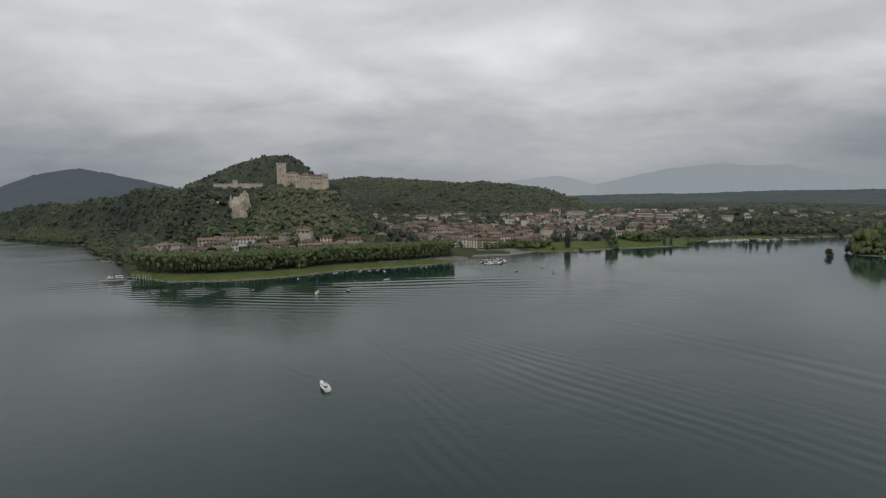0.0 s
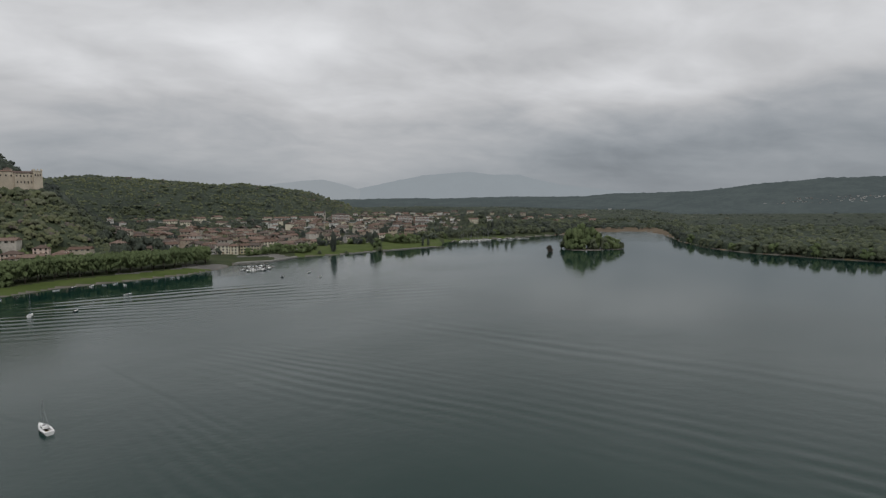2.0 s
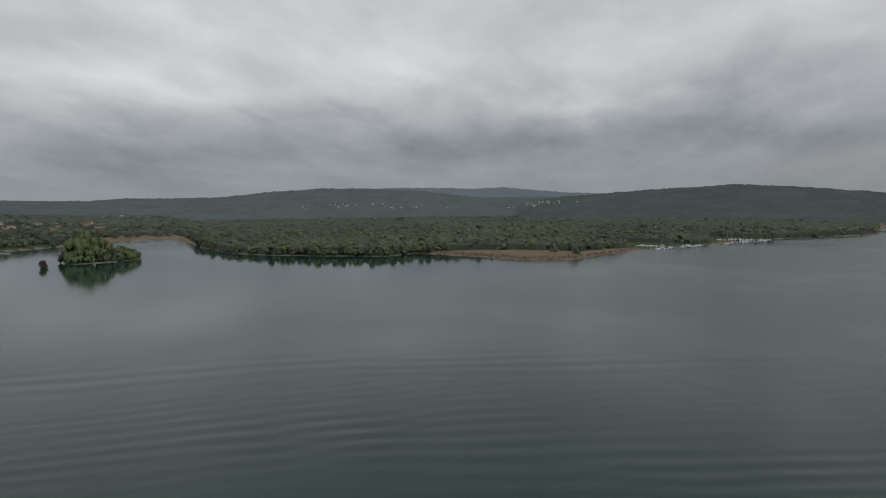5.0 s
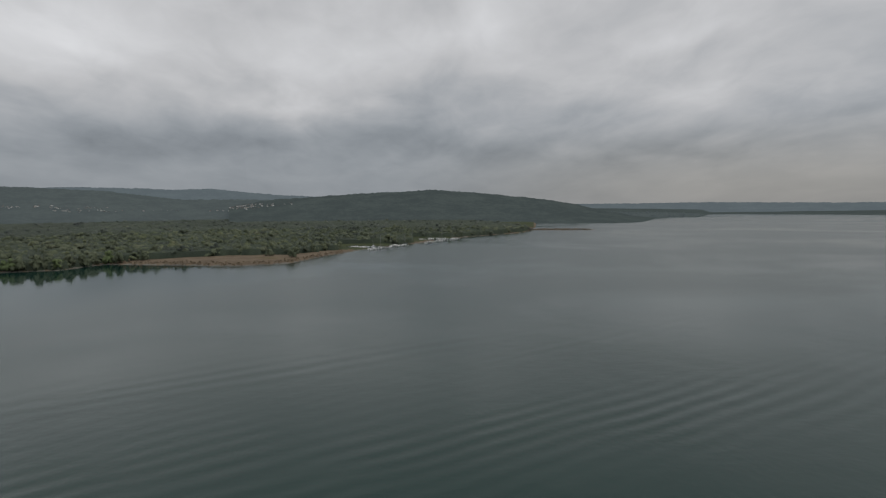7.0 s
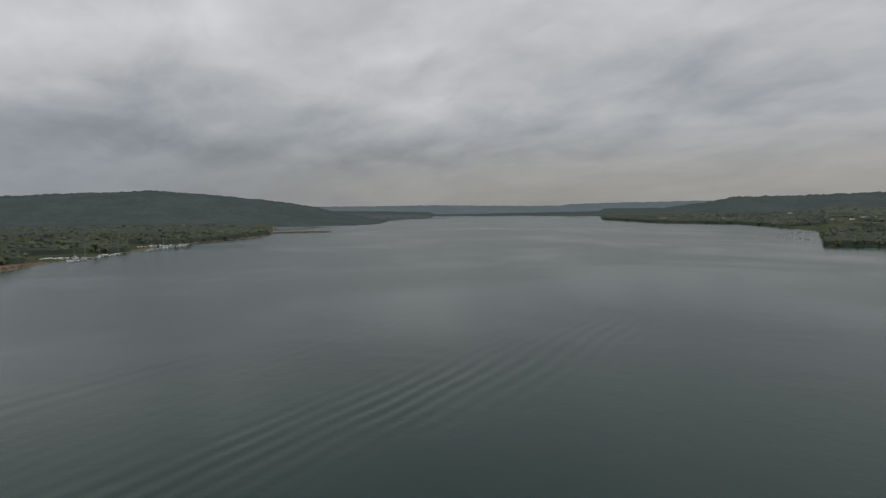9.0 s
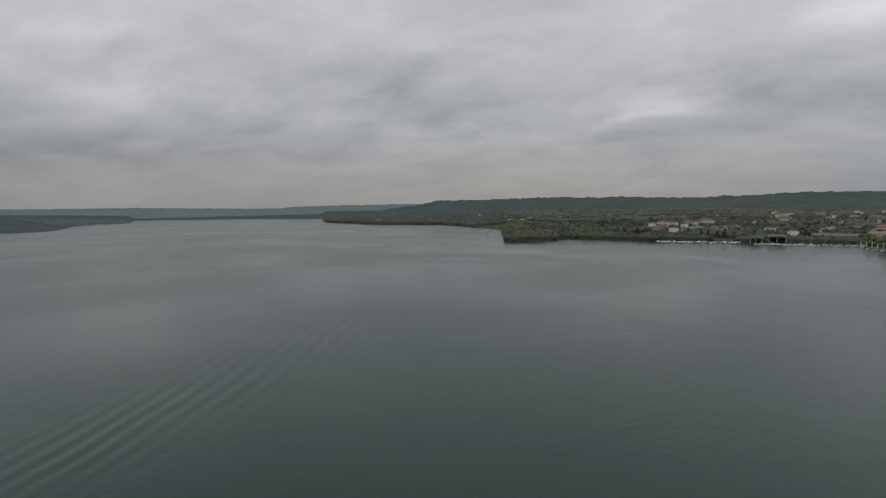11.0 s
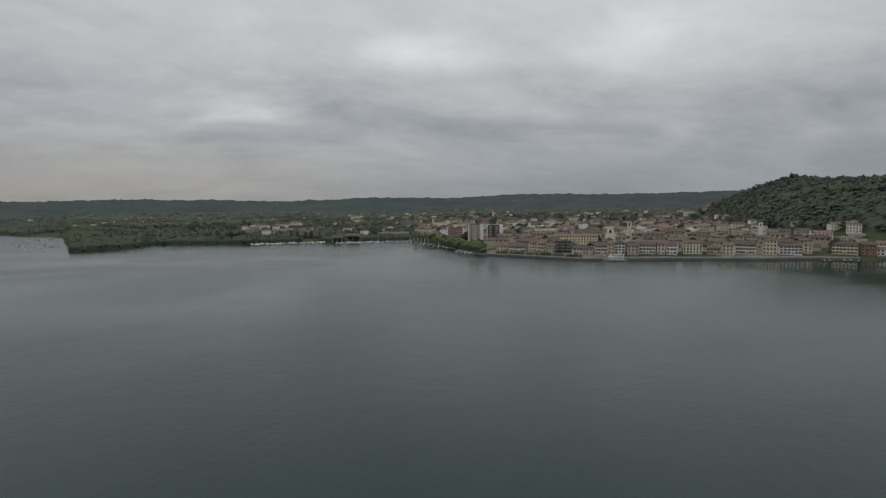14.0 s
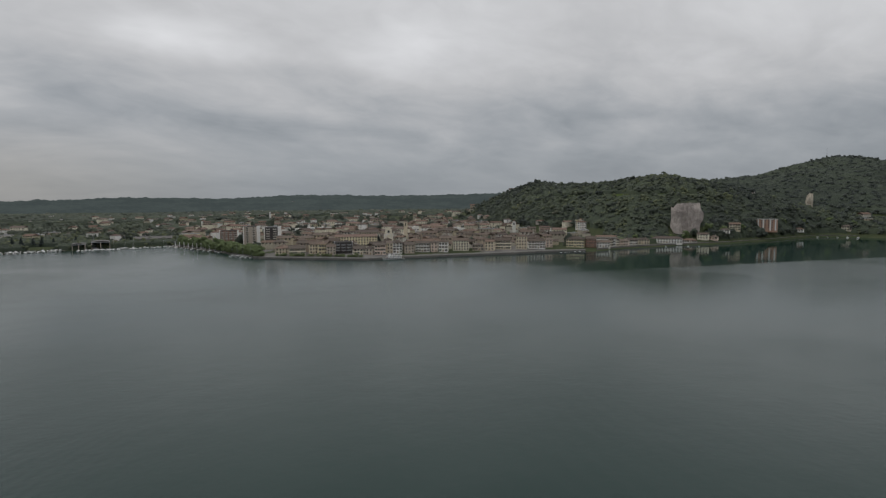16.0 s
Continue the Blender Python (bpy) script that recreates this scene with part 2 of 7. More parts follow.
BROWN_TILE = per_thing("weathered_clay_roof", [(0.0, (0.128, 0.104, 0.088)), (0.2, (0.165, 0.130, 0.107)), (0.4, (0.112, 0.094, 0.082)), (0.58, (0.190, 0.156, 0.130)), (0.76, (0.138, 0.118, 0.102)), (0.9, (0.205, 0.150, 0.118))], 0.9, 0.8, 0.35)
TILE_MIXED = per_thing("clay_roofs", ROOF_TINTS, 0.9, 0.8, 0.35, True)
SLATE = per_thing("grey_roof", [(0.0, (0.16, 0.155, 0.15)), (0.5, (0.25, 0.24, 0.23)), (0.8, (0.42, 0.42, 0.42))], 0.7, 0.5, 0.25)
WINDOW_DARK = material("window_glass", lambda k: surface(k, (0.02, 0.022, 0.025), 0.12))
SHUTTER = per_thing("shutters", [(0.0, (0.06, 0.07, 0.05)), (0.4, (0.10, 0.065, 0.045)), (0.7, (0.13, 0.13, 0.12))], 0.7)
WHITE = two_tone("white_gelcoat", (0.82, 0.82, 0.81), (0.88, 0.88, 0.87), 0.4, 0.35, 3.0, 0.05)
NAVY = two_tone("dark_hull_paint", (0.03, 0.035, 0.045), (0.05, 0.05, 0.06), 0.4, 0.4, 3.0, 0.05)
TEAK = two_tone("deck_wood", (0.22, 0.15, 0.09), (0.32, 0.23, 0.15), 1.0, 0.7, 8.0)
CANVAS = two_tone("blue_canvas", (0.05, 0.08, 0.14), (0.08, 0.11, 0.18), 1.0, 0.9, 6.0)
STEEL = two_tone("galvanised_steel", (0.32, 0.33, 0.34), (0.45, 0.46, 0.47), 0.8, 0.45, 6.0, 0.1, 0.7)
CONCRETE = two_tone("concrete", (0.24, 0.23, 0.215), (0.34, 0.33, 0.31), 0.25, 0.9, 3.0, stain=(0.17, 0.165, 0.15))
PLANK = two_tone("weathered_planks", (0.20, 0.18, 0.15), (0.30, 0.27, 0.23), 0.8, 0.9, 5.0)
BRICK_RED = two_tone("red_cladding", (0.25, 0.145, 0.11), (0.31, 0.185, 0.14), 0.3, 0.85, 3.0)
CHARCOAL = two_tone("dark_facade", (0.045, 0.042, 0.042), (0.075, 0.068, 0.066), 0.3, 0.7, 3.0)


def build_water(k):
    p = place(k)
    sep = k.add("ShaderNodeSeparateXYZ", (p,))
    flat = k.add("ShaderNodeCombineXYZ", (sep.outputs[0], sep.outputs[1], 0.0)).outputs[0]
    # gusts: patches of rougher and calmer water; a sheltered mirror behind a wind line under the crag, and along the marsh
    gust = k.noise(flat, 0.0045, 4.0, 0.55, 0.6)
    off = k.vec("SUBTRACT", flat, (-498.0, -205.0, 0.0))
    lee = k.math("MULTIPLY", k.span(k.vec("DOT_PRODUCT", off, (-0.416, -0.911, 0.0)), -6.0, 6.0), k.span(k.vec("DOT_PRODUCT", off, (-0.911, 0.416, 0.0)), -190.0, -60.0))
    for cx, cy, size in [(520, 380, 330), (330, 620, 230), (-60, 430, 60), (-170, 368, 80), (-95, 408, 80), (-20, 446, 70)]:
        away = k.vec("LENGTH", k.vec("SUBTRACT", flat, (cx, cy, 0.0)))
        lee = k.math("MAXIMUM", lee, k.math("MULTIPLY", k.span(away, size * 1.3, size * 0.5), 0.95))
    wind = k.math("MULTIPLY", k.span(gust, 0.33, 0.60, 0.35, 1.0), k.math("SUBTRACT", 1.0, lee), clamp=True)
    calm = k.math("SUBTRACT", 1.0, wind)
    ripple = k.noise(flat, 0.55, 4.0, 0.6)
    chop = k.noise(flat, 0.09, 3.0, 0.5)
    # long trains of wake waves
    waves = None
    for cx, cy, rx, ry, turn, size, gain, skew in WAKES:
        at = k.add("ShaderNodeMapping", {0: flat, "Location": (-cx, -cy, 0)}).outputs[0]
        at = k.add("ShaderNodeMapping", {0: at, "Rotation": (0, 0, radians(-turn))}).outputs[0]
        s = k.add("ShaderNodeSeparateXYZ", (at,))
        q = k.math("ADD", k.math("POWER", k.math("ABSOLUTE", k.math("DIVIDE", s.outputs[0], rx)), 2.0), k.math("POWER", k.math("ABSOLUTE", k.math("DIVIDE", s.outputs[1], ry)), 2.0))
        mask = k.math("EXPONENT", k.math("MULTIPLY", q, -1.0))
        mask = k.math("MULTIPLY", mask, k.span(k.noise(at, 0.02, 3.0, 0.5), 0.30, 0.6, 0.25, 1.0))
        bend = k.math("MULTIPLY", k.math("SUBTRACT", k.noise(at, 0.010, 2.0), 0.5), 16.0)
        slant = k.math("ADD", k.math("MULTIPLY", s.outputs[1], math.cos(radians(skew))), k.math("MULTIPLY", s.outputs[0], -math.sin(radians(skew))))
        w = k.math("SINE", k.math("MULTIPLY", k.math("ADD", slant, bend), 2 * math.pi / size))
        w = k.math("MULTIPLY", k.math("MULTIPLY", w, mask), gain)
        waves = w if waves is None else k.math("ADD", waves, w)
    h = k.math("ADD", k.math("MULTIPLY", ripple, 0.05), k.math("MULTIPLY", chop, 0.10))
    h = k.math("ADD", k.math("MULTIPLY", h, k.math("ADD", k.math("MULTIPLY", wind, 1.5), 0.25)), waves)
    normal = k.add("ShaderNodeBump", {"Height": h, "Strength": 1.0, "Distance": 1.0}).outputs[0]
    rough = k.math("ADD", k.math("MULTIPLY", wind, 0.17), 0.055)
    tint = k.mix(calm, (0.005, 0.028, 0.023), (0.008, 0.033, 0.027))
    return k.add("ShaderNodeBsdfPrincipled", {"Base Color": tint, "Roughness": rough, "IOR": 1.333, "Normal": normal}).outputs[0]


# centre, half lengths along and across, heading of the train, wave length, height, slant of the crests to the train
WAKES = [(40, 170, 62, 20, -54, 5.0, 0.055, 0), (1, 125, 45, 16, -67, 3.8, 0.034, 0), (128, 168, 85, 13, -59, 10.5, 0.085, 0), (190, 15, 85, 12, -70, 9.5, 0.055, 0), (112, 88, 60, 24, -58, 6.4, 0.040, 0), (121, 22, 65, 24, -70, 6.6, 0.034, 0),
         (131, -138, 100, 19, -81, 6.2, 0.11, 10), (205, -110, 70, 12, -66, 8.0, 0.030, 0), (5, -128, 40, 22, 45, 3.2, 0.014, 0), (-105, -68, 40, 24, 60, 5.0, 0.018, 0),
         (-85, 338, 70, 34, -9, 9.0, 0.19, 0), (-25, 385, 70, 20, 6, 14.0, 0.36, 0), (-150, 372, 60, 26, 10, 9.0, 0.14, 0), (70, 350, 90, 40, -6, 12.0, 0.12, 0), (-230, 420, 110, 34, 30, 14.0, 0.16, 0), (-19, 195, 34, 1.8, -65, 7.0, 0.10, 0), (-50, 179, 17, 1.8, -47, 7.0, 0.10, 0)]
WATER = material("lake_water", build_water)


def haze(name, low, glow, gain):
    """Distant land with its haze painted in: a dull body plus an even blue-grey glow."""
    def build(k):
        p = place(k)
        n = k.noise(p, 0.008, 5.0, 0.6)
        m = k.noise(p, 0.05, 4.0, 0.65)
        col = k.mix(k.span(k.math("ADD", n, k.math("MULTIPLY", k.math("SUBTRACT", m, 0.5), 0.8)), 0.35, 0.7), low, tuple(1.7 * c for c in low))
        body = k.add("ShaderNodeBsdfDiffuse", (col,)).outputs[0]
        # this emission is the painted haze; the land itself gives no light
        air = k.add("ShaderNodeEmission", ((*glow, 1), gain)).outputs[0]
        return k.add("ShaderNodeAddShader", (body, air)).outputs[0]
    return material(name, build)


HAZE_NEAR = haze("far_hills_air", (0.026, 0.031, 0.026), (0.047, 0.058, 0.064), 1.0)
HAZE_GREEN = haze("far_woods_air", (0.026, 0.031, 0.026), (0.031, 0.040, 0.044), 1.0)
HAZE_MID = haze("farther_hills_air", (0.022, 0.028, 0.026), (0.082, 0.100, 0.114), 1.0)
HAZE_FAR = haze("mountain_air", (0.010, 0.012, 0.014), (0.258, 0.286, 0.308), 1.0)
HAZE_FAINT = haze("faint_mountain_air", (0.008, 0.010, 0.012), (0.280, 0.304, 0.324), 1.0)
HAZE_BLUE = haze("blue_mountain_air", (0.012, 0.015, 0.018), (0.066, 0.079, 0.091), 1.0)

# ---- land: the lake's shores and hills, by azimuth and distance from the hovering point ----
def spot(az, r):
    """The plan position at an azimuth (degrees, counted to the left) and a distance."""
    a = np.radians(az)
    return -np.sin(a) * r, np.cos(a) * r


def lattice(ix, iy):
    n = (ix * 374761393 + iy * 668265263) & 0xFFFFFFFF
    n = ((n ^ (n >> 13)) * 1274126177) & 0xFFFFFFFF
    return ((n ^ (n >> 16)) & 0xFFFF) / 65535.0


def fbm(x, y, size, octaves=4):
    """Smooth noise, -1 to 1, with features of about that size in metres."""
    total, gain, norm = np.zeros(np.shape(x)), 1.0, 0.0
    for o in range(octaves):
        u, v = np.asarray(x) / size * 2 ** o + 17.3 * o, np.asarray(y) / size * 2 ** o - 9.1 * o
        iu, iv = np.floor(u).astype(np.int64), np.floor(v).astype(np.int64)
        fu, fv = u - iu, v - iv
        fu, fv = fu * fu * (3 - 2 * fu), fv * fv * (3 - 2 * fv)
        a = lattice(iu, iv) * (1 - fu) + lattice(iu + 1, iv) * fu
        b = lattice(iu, iv + 1) * (1 - fu) + lattice(iu + 1, iv + 1) * fu
        total, norm, gain = total + gain * ((a * (1 - fv) + b * fv) * 2 - 1), norm + gain, gain * 0.5
    return total / norm


def ease(x, a, b):
    t = np.clip((x - a) / (b - a), 0, 1)
    return t * t * (3 - 2 * t)


def table(pairs):
    p = sorted(pairs)
    xs = [a for a, _ in p]
    ys = [b for _, b in p]
    return lambda az: np.interp(az, xs, ys)


# azimuths run from -260 to 100 degrees: the shot turns through them from 39 down to -260
SHORE = table([(100, 1070), (86, 1900), (70, 3600), (52, 3600), (43, 2300), (39.3, 1425), (36.5, 1171), (33.5, 1051), (33.0, 850), (30.9, 690), (30.4, 517),
               (27, 461), (22, 443), (18, 446), (15, 453), (11.5, 474), (5, 491), (1.1, 508), (-2.4, 545), (-3.4, 585), (-6.7, 590), (-9.4, 634), (-13.6, 651),
               (-19, 698), (-23.9, 745), (-24.6, 850), (-31.8, 940), (-37, 1020), (-41, 1120), (-44.6, 1150), (-46.4, 1044), (-48, 850)])
SHORE_B = table([(-48, 850), (-50.8, 719), (-54.7, 668), (-59.4, 637), (-66, 610), (-69.3, 648), (-72.4, 620), (-76.2, 588), (-80.4, 553), (-85.6, 561), (-89.4, 640),
                 (-92.9, 713), (-99.3, 840), (-104.2, 984), (-109.6, 1120), (-110.9, 1250), (-111.4, 2000), (-113.8, 2132), (-118.6, 2280), (-124, 2566), (-127.2, 2799),
                 (-127.6, 3400), (-140, 3100), (-144.7, 2900), (-144.9, 2190), (-150, 1790), (-157, 1690), (-160.5, 1480), (-162, 1367), (-163.3, 1300)])
SHORE_C = table([(-163.3, 1300), (-163.6, 866), (-168, 882), (-170, 935), (-178.7, 868), (-184.6, 888), (-187, 861), (-191, 893), (-194.7, 890), (-199.8, 676), (-202.2, 612),
                 (-207.6, 583), (-213, 558), (-217, 574), (-224, 596), (-229, 617), (-232, 641), (-237, 664), (-240, 714), (-243, 753), (-249, 834), (-252, 917), (-255.7, 1053), (-258, 1070), (-268, 1070)])


def shore(az):
    az = np.asarray(az, float)
    s = np.where(az > -48, SHORE(az), np.where(az > -163.3, SHORE_B(az), SHORE_C(az)))
    x, y = spot(az, s)
    wild = np.where((az < -46) & (az > -170), 1.0, 0.25) + np.where(az > 31, 0.6, 0)
    return s * (1 + 0.009 * wild * fbm(x, y, 45.0, 3))


# small lands before the shore: azimuth, distance, half width across and along the sight line
ISLETS = [(-39.2, 694, 28, 26), (-41.6, 702, 16, 13), (-113.6, 1280, 90, 20), (-116.6, 1300, 30, 8)]


# basins cut into the shore for boats
INLETS = [(-91.2, -94.6, 735, 790), (-98.6, -103.2, 895, 950)]


def layer(crest, near, front, back, trees):
    """A ridge: crest elevations as seen, crest distances, lengths of the slopes before and behind."""
    el, rc = table(crest), table(near)
    lo, hi = min(a for a, _ in crest), max(a for a, _ in crest)
    return el, rc, front, back, trees, lo, hi


RIDGES = [
    # hill under the castle, and the lower wooded spur that runs off from it
    layer([(60, -2.4), (44, -1.0), (39.2, -0.1), (37.5, 0.6), (35.8, 0.85), (34.2, 0.75), (32.5, 1.05), (30.5, 1.35), (28.6, 1.95), (25, 2.0), (22.7, 2.05), (17.4, 2.05), (12.0, 1.75), (10.2, 0.5), (7.9, -1.3), (5, -2.5), (2, -3.6)],
          [(44, 2100), (39, 1820), (35, 1560), (31, 1180), (28, 940), (24, 765), (10, 765), (4, 800)], 190, 260, 6),
    # dark wooded cone behind
    layer([(30, -0.5), (26, 2.0), (24.4, 2.9), (21.6, 4.27), (17.9, 5.27), (15.4, 5.15), (13.0, 3.4), (11, 2.2), (7, -1.5)], [(30, 1150), (7, 1150)], 330, 300, 8),
    # long wooded ridge over the first town
    layer([(18, 1.5), (11.9, 2.85), (8.4, 3.1), (3.7, 3.0), (-1, 2.65), (-5, 2.35), (-9.8, 1.85), (-12.6, 1.0), (-15, 0.1), (-18, -0.6)], [(18, 1750), (-18, 1750)], 520, 400, 9),
    # crag over the second town
    layer([(-222, -1.0), (-226, 0.7), (-228, 1.4), (-230.6, 2.4), (-233.8, 2.05), (-239.8, 2.6), (-243.5, 3.0), (-246.4, 2.5), (-249, 1.8), (-252, 0.6), (-256, -0.6), (-260, -1.2), (-268, -2.0)],
          [(-222, 1500), (-230, 1250), (-240, 1130), (-247, 1120), (-260, 1250)], 330, 350, 7),
    # higher wooded mountain beyond it
    layer([(-238, 0.8), (-246, 2.1), (-251.1, 2.45), (-253.6, 3.1), (-256.5, 3.62), (-258.8, 3.55), (-260, 3.1), (-268, 1.6)], [(-238, 1900), (-260, 1900)], 750, 400, 10),
]


def height(az, r):
    """The ground's height over the lake."""
    az, r = np.broadcast_arrays(np.asarray(az, float), np.asarray(r, float))
    x, y = spot(az, r)
    s = shore(az)
    inland = r - s
    marsh = ease(az, -48, -44) + ease(az, -112, -116)
    slope = 0.004 + 0.018 * np.clip(marsh, 0, 1) + 0.010 * ease(az, -40, -30)
    z = 1.0 + 1.4 * ease(inland, 4, 30) + slope * np.clip(inland, 0, 1500) + 0.004 * np.clip(inland - 1500, 0, 9000)
    z = z + 0.5 * fbm(x, y, 60.0, 3) * ease(inland, 20, 120)
    for el, rc, front, back, trees, lo, hi in RIDGES:
        c = rc(az)
        top = HEIGHT + c * np.tan(np.radians(el(az))) - trees
        rise = ease(r, c - front, c) * (1 - 0.55 * ease(r, c, c + back)) * ease(az, lo - 5, lo) * ease(az, hi + 5, hi)
        bump = 1 + 0.10 * fbm(x, y, 150.0, 4)
        z = np.maximum(z, top * rise ** 0.8 * np.where(top > 0, bump, 1))
    z = np.minimum(z, np.where(inland < 12, np.clip(inland * 0.22 - 0.02, -4, 50), 2.6 + 0.42 * (inland - 12)))
    for a0, a1, r0, r1 in INLETS:
        z = np.where(inside(az, r, a0, a1, r0, r1), -1.5, z)
    for a, d, across, along in ISLETS:
        cx, cy = spot(a, d)
        u = np.radians(a)
        du, dv = (x - cx) * np.cos(u) + (y - cy) * np.sin(u), -(x - cx) * np.sin(u) + (y - cy) * np.cos(u)
        z = np.maximum(z, 1.1 - 1.2 * ((du / across) ** 2 + (dv / along) ** 2 + 0.35 * fbm(x, y, 14.0, 2)))
    return np.maximum(z, -4.0)


def mesh_from(name, verts, faces, mats, index=None, smooth=False):
    """A mesh from arrays of corners and of triangles or quads."""
    me = bpy.data.meshes.new(name)
    verts, faces = np.asarray(verts, np.float32), np.asarray(faces, np.int32)
    n, k = faces.shape
    me.vertices.add(len(verts))
    me.vertices.foreach_set("co", verts.ravel())
    me.loops.add(n * k)
    me.loops.foreach_set("vertex_index", faces.ravel())
    me.polygons.add(n)
    me.polygons.foreach_set("loop_start", np.arange(0, n * k, k, dtype=np.int32))
    for m in mats:
        me.materials.append(m)
    if index is not None:
        me.polygons.foreach_set("material_index", np.asarray(index, np.int32))
    me.polygons.foreach_set("use_smooth", np.full(n, smooth))
    me.update(calc_edges=True)
    me.validate()
    return me


def sheet(name, az, rr, zz, mats, kind_of=None, smooth=True):
    """A surface over a net of azimuths (rows) and distances (columns)."""
    x, y = spot(az[:, None], rr)
    na, nr = zz.shape
    verts = np.stack([x, y, zz], -1).reshape(-1, 3)
    i, j = np.meshgrid(np.arange(na - 1), np.arange(nr - 1), indexing="ij")
    a = (i * nr + j).ravel()
    faces = np.stack([a, a + 1, a + nr + 1, a + nr], -1)
    index = None
    if kind_of is not None:
        index = kind_of((az[:-1, None] + az[1:, None]) / 2 + 0 * rr[:-1, :-1], (rr[:-1, :-1] + rr[1:, 1:]) / 2).ravel()
    return mesh_from(name, verts, faces, mats, index, smooth)


def inside(az, r, a0, a1, r0, r1):
    return (az > min(a0, a1)) & (az < max(a0, a1)) & (r > r0) & (r < r1)


def reed_edge(az):
    """How far inland the dry reeds go along the marsh shore."""
    return REEDS(az)


REEDS = table([(-36, 0), (-38.5, 70), (-43, 190), (-46.5, 140), (-48, 12), (-66, 6), (-69, 14), (-72, 30), (-76, 75), (-80, 105), (-84, 95), (-87, 70), (-90, 40), (-93, 0), (-97, 0), (-98.5, 18), (-108, 14), (-111, 30), (-120, 0)])


def terrace(az, r, x, y):
    """The mown terrace across the crag, above its cliff."""
    z = height(az, r)
    return inside(az, r, -232.5, -246.8, 860, 1100) & (z > 67 + 4 * fbm(x, y, 30.0, 2)) & (z < 75 + 6 * fbm(x, y, 45.0, 2)) & (fbm(x, y, 70.0, 2) > -0.28)


def ground_kind(az, r):
    x, y = spot(az, r)
    inland = r - shore(az)
    k = np.full(r.shape, 1)
    town = inside(az, r, 7, -24, 0, 1000) | inside(az, r, -186, -226, 0, 1150) | inside(az, r, -226, -233, 0, 800)
    k[town] = 3
    k[town & (fbm(x, y, 60.0, 3) > 0.05)] = 1
    k[~town & (fbm(x, y, 220.0, 3) > 0.45) & (r > 1150)] = 5
    lawn = inside(az, r, 30.5, -3, 0, 475 + 60) & (inland < 26)
    lawn |= inside(az, r, -9, -24.1, 0, 900) & (inland < 95) | inside(az, r, -24, -31, 0, 1010) & (inland < 16)
    k[lawn] = 0
    k[(az < -36) & (inland < reed_edge(az)) & (az > -120)] = 2
    for a, d, across, along in ISLETS[2:]:
        cx, cy = spot(a, d)
        k[np.hypot(x - cx, y - cy) < across * 1.4] = 2
    k[inside(az, r, 39, 33.2, 0, 2000) & (inland < 7)] = 4
    k[terrace(az, r, x, y)] = 0
    k[(inland < 3.5) & (az > -110) & ((az > -23.4) | (az < -25)) & ((az < 30.2) | (az > 33.2))] = 4
    # the far ground takes the glowing painted-haze colour
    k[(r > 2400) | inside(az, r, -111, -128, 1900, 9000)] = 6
    return k


AZ = np.arange(-265.0, 100.01, 0.5)
RINGS = HEIGHT / np.tan(np.radians(np.concatenate([np.arange(8.3, 3.0, -0.055), np.arange(3.0, 0.64, -0.05)])))
RR = np.broadcast_to(RINGS, (len(AZ), len(RINGS)))
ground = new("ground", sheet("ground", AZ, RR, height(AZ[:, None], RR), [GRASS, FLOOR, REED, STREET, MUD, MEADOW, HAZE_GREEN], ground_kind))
tagged(ground, "grassy and wooded lake shore with reed beds and town streets", "ground", kind="structure")

lake_ring = 4940.0
angles = np.radians(np.arange(0, 360, 3.0))
water = new("water", mesh_from("water", [(0, 0, 0)] + [(lake_ring * math.cos(a), lake_ring * math.sin(a), 0) for a in angles],
                               [(0, 1 + i, 1 + (i + 1) % len(angles)) for i in range(len(angles))], [WATER]))
tagged(water, "dark green rippled lake water under grey sky", "water", kind="structure")


FAR = []


def far_height(az, r):
    """The height of the ground or of a far ridge over it, for one place."""
    z = float(height(az, r))
    for lo, hi, rc, front, crest, rough in FAR:
        if lo < az < hi and rc - front < r < rc:
            top = HEIGHT + rc * math.tan(radians(float(table(crest)(az)))) - rough * 0.5
            z = max(z, -2 + (top + 2) * float(ease((r - rc + front) / front, -0.1, 1.1)))
    return z


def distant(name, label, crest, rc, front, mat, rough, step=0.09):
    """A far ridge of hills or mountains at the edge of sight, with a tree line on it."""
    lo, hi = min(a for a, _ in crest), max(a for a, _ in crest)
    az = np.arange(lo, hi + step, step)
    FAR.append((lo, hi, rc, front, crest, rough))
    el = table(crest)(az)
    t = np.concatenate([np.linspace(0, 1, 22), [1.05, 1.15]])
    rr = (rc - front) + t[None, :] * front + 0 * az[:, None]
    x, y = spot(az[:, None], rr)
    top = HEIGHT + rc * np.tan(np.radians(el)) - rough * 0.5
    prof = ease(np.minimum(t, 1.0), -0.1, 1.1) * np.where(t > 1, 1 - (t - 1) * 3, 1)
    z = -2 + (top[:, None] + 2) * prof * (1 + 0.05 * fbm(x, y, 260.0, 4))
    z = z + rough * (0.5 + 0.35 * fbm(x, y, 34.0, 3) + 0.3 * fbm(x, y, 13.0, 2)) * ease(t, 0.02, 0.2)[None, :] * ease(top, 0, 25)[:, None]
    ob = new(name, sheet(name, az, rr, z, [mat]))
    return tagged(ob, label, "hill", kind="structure")


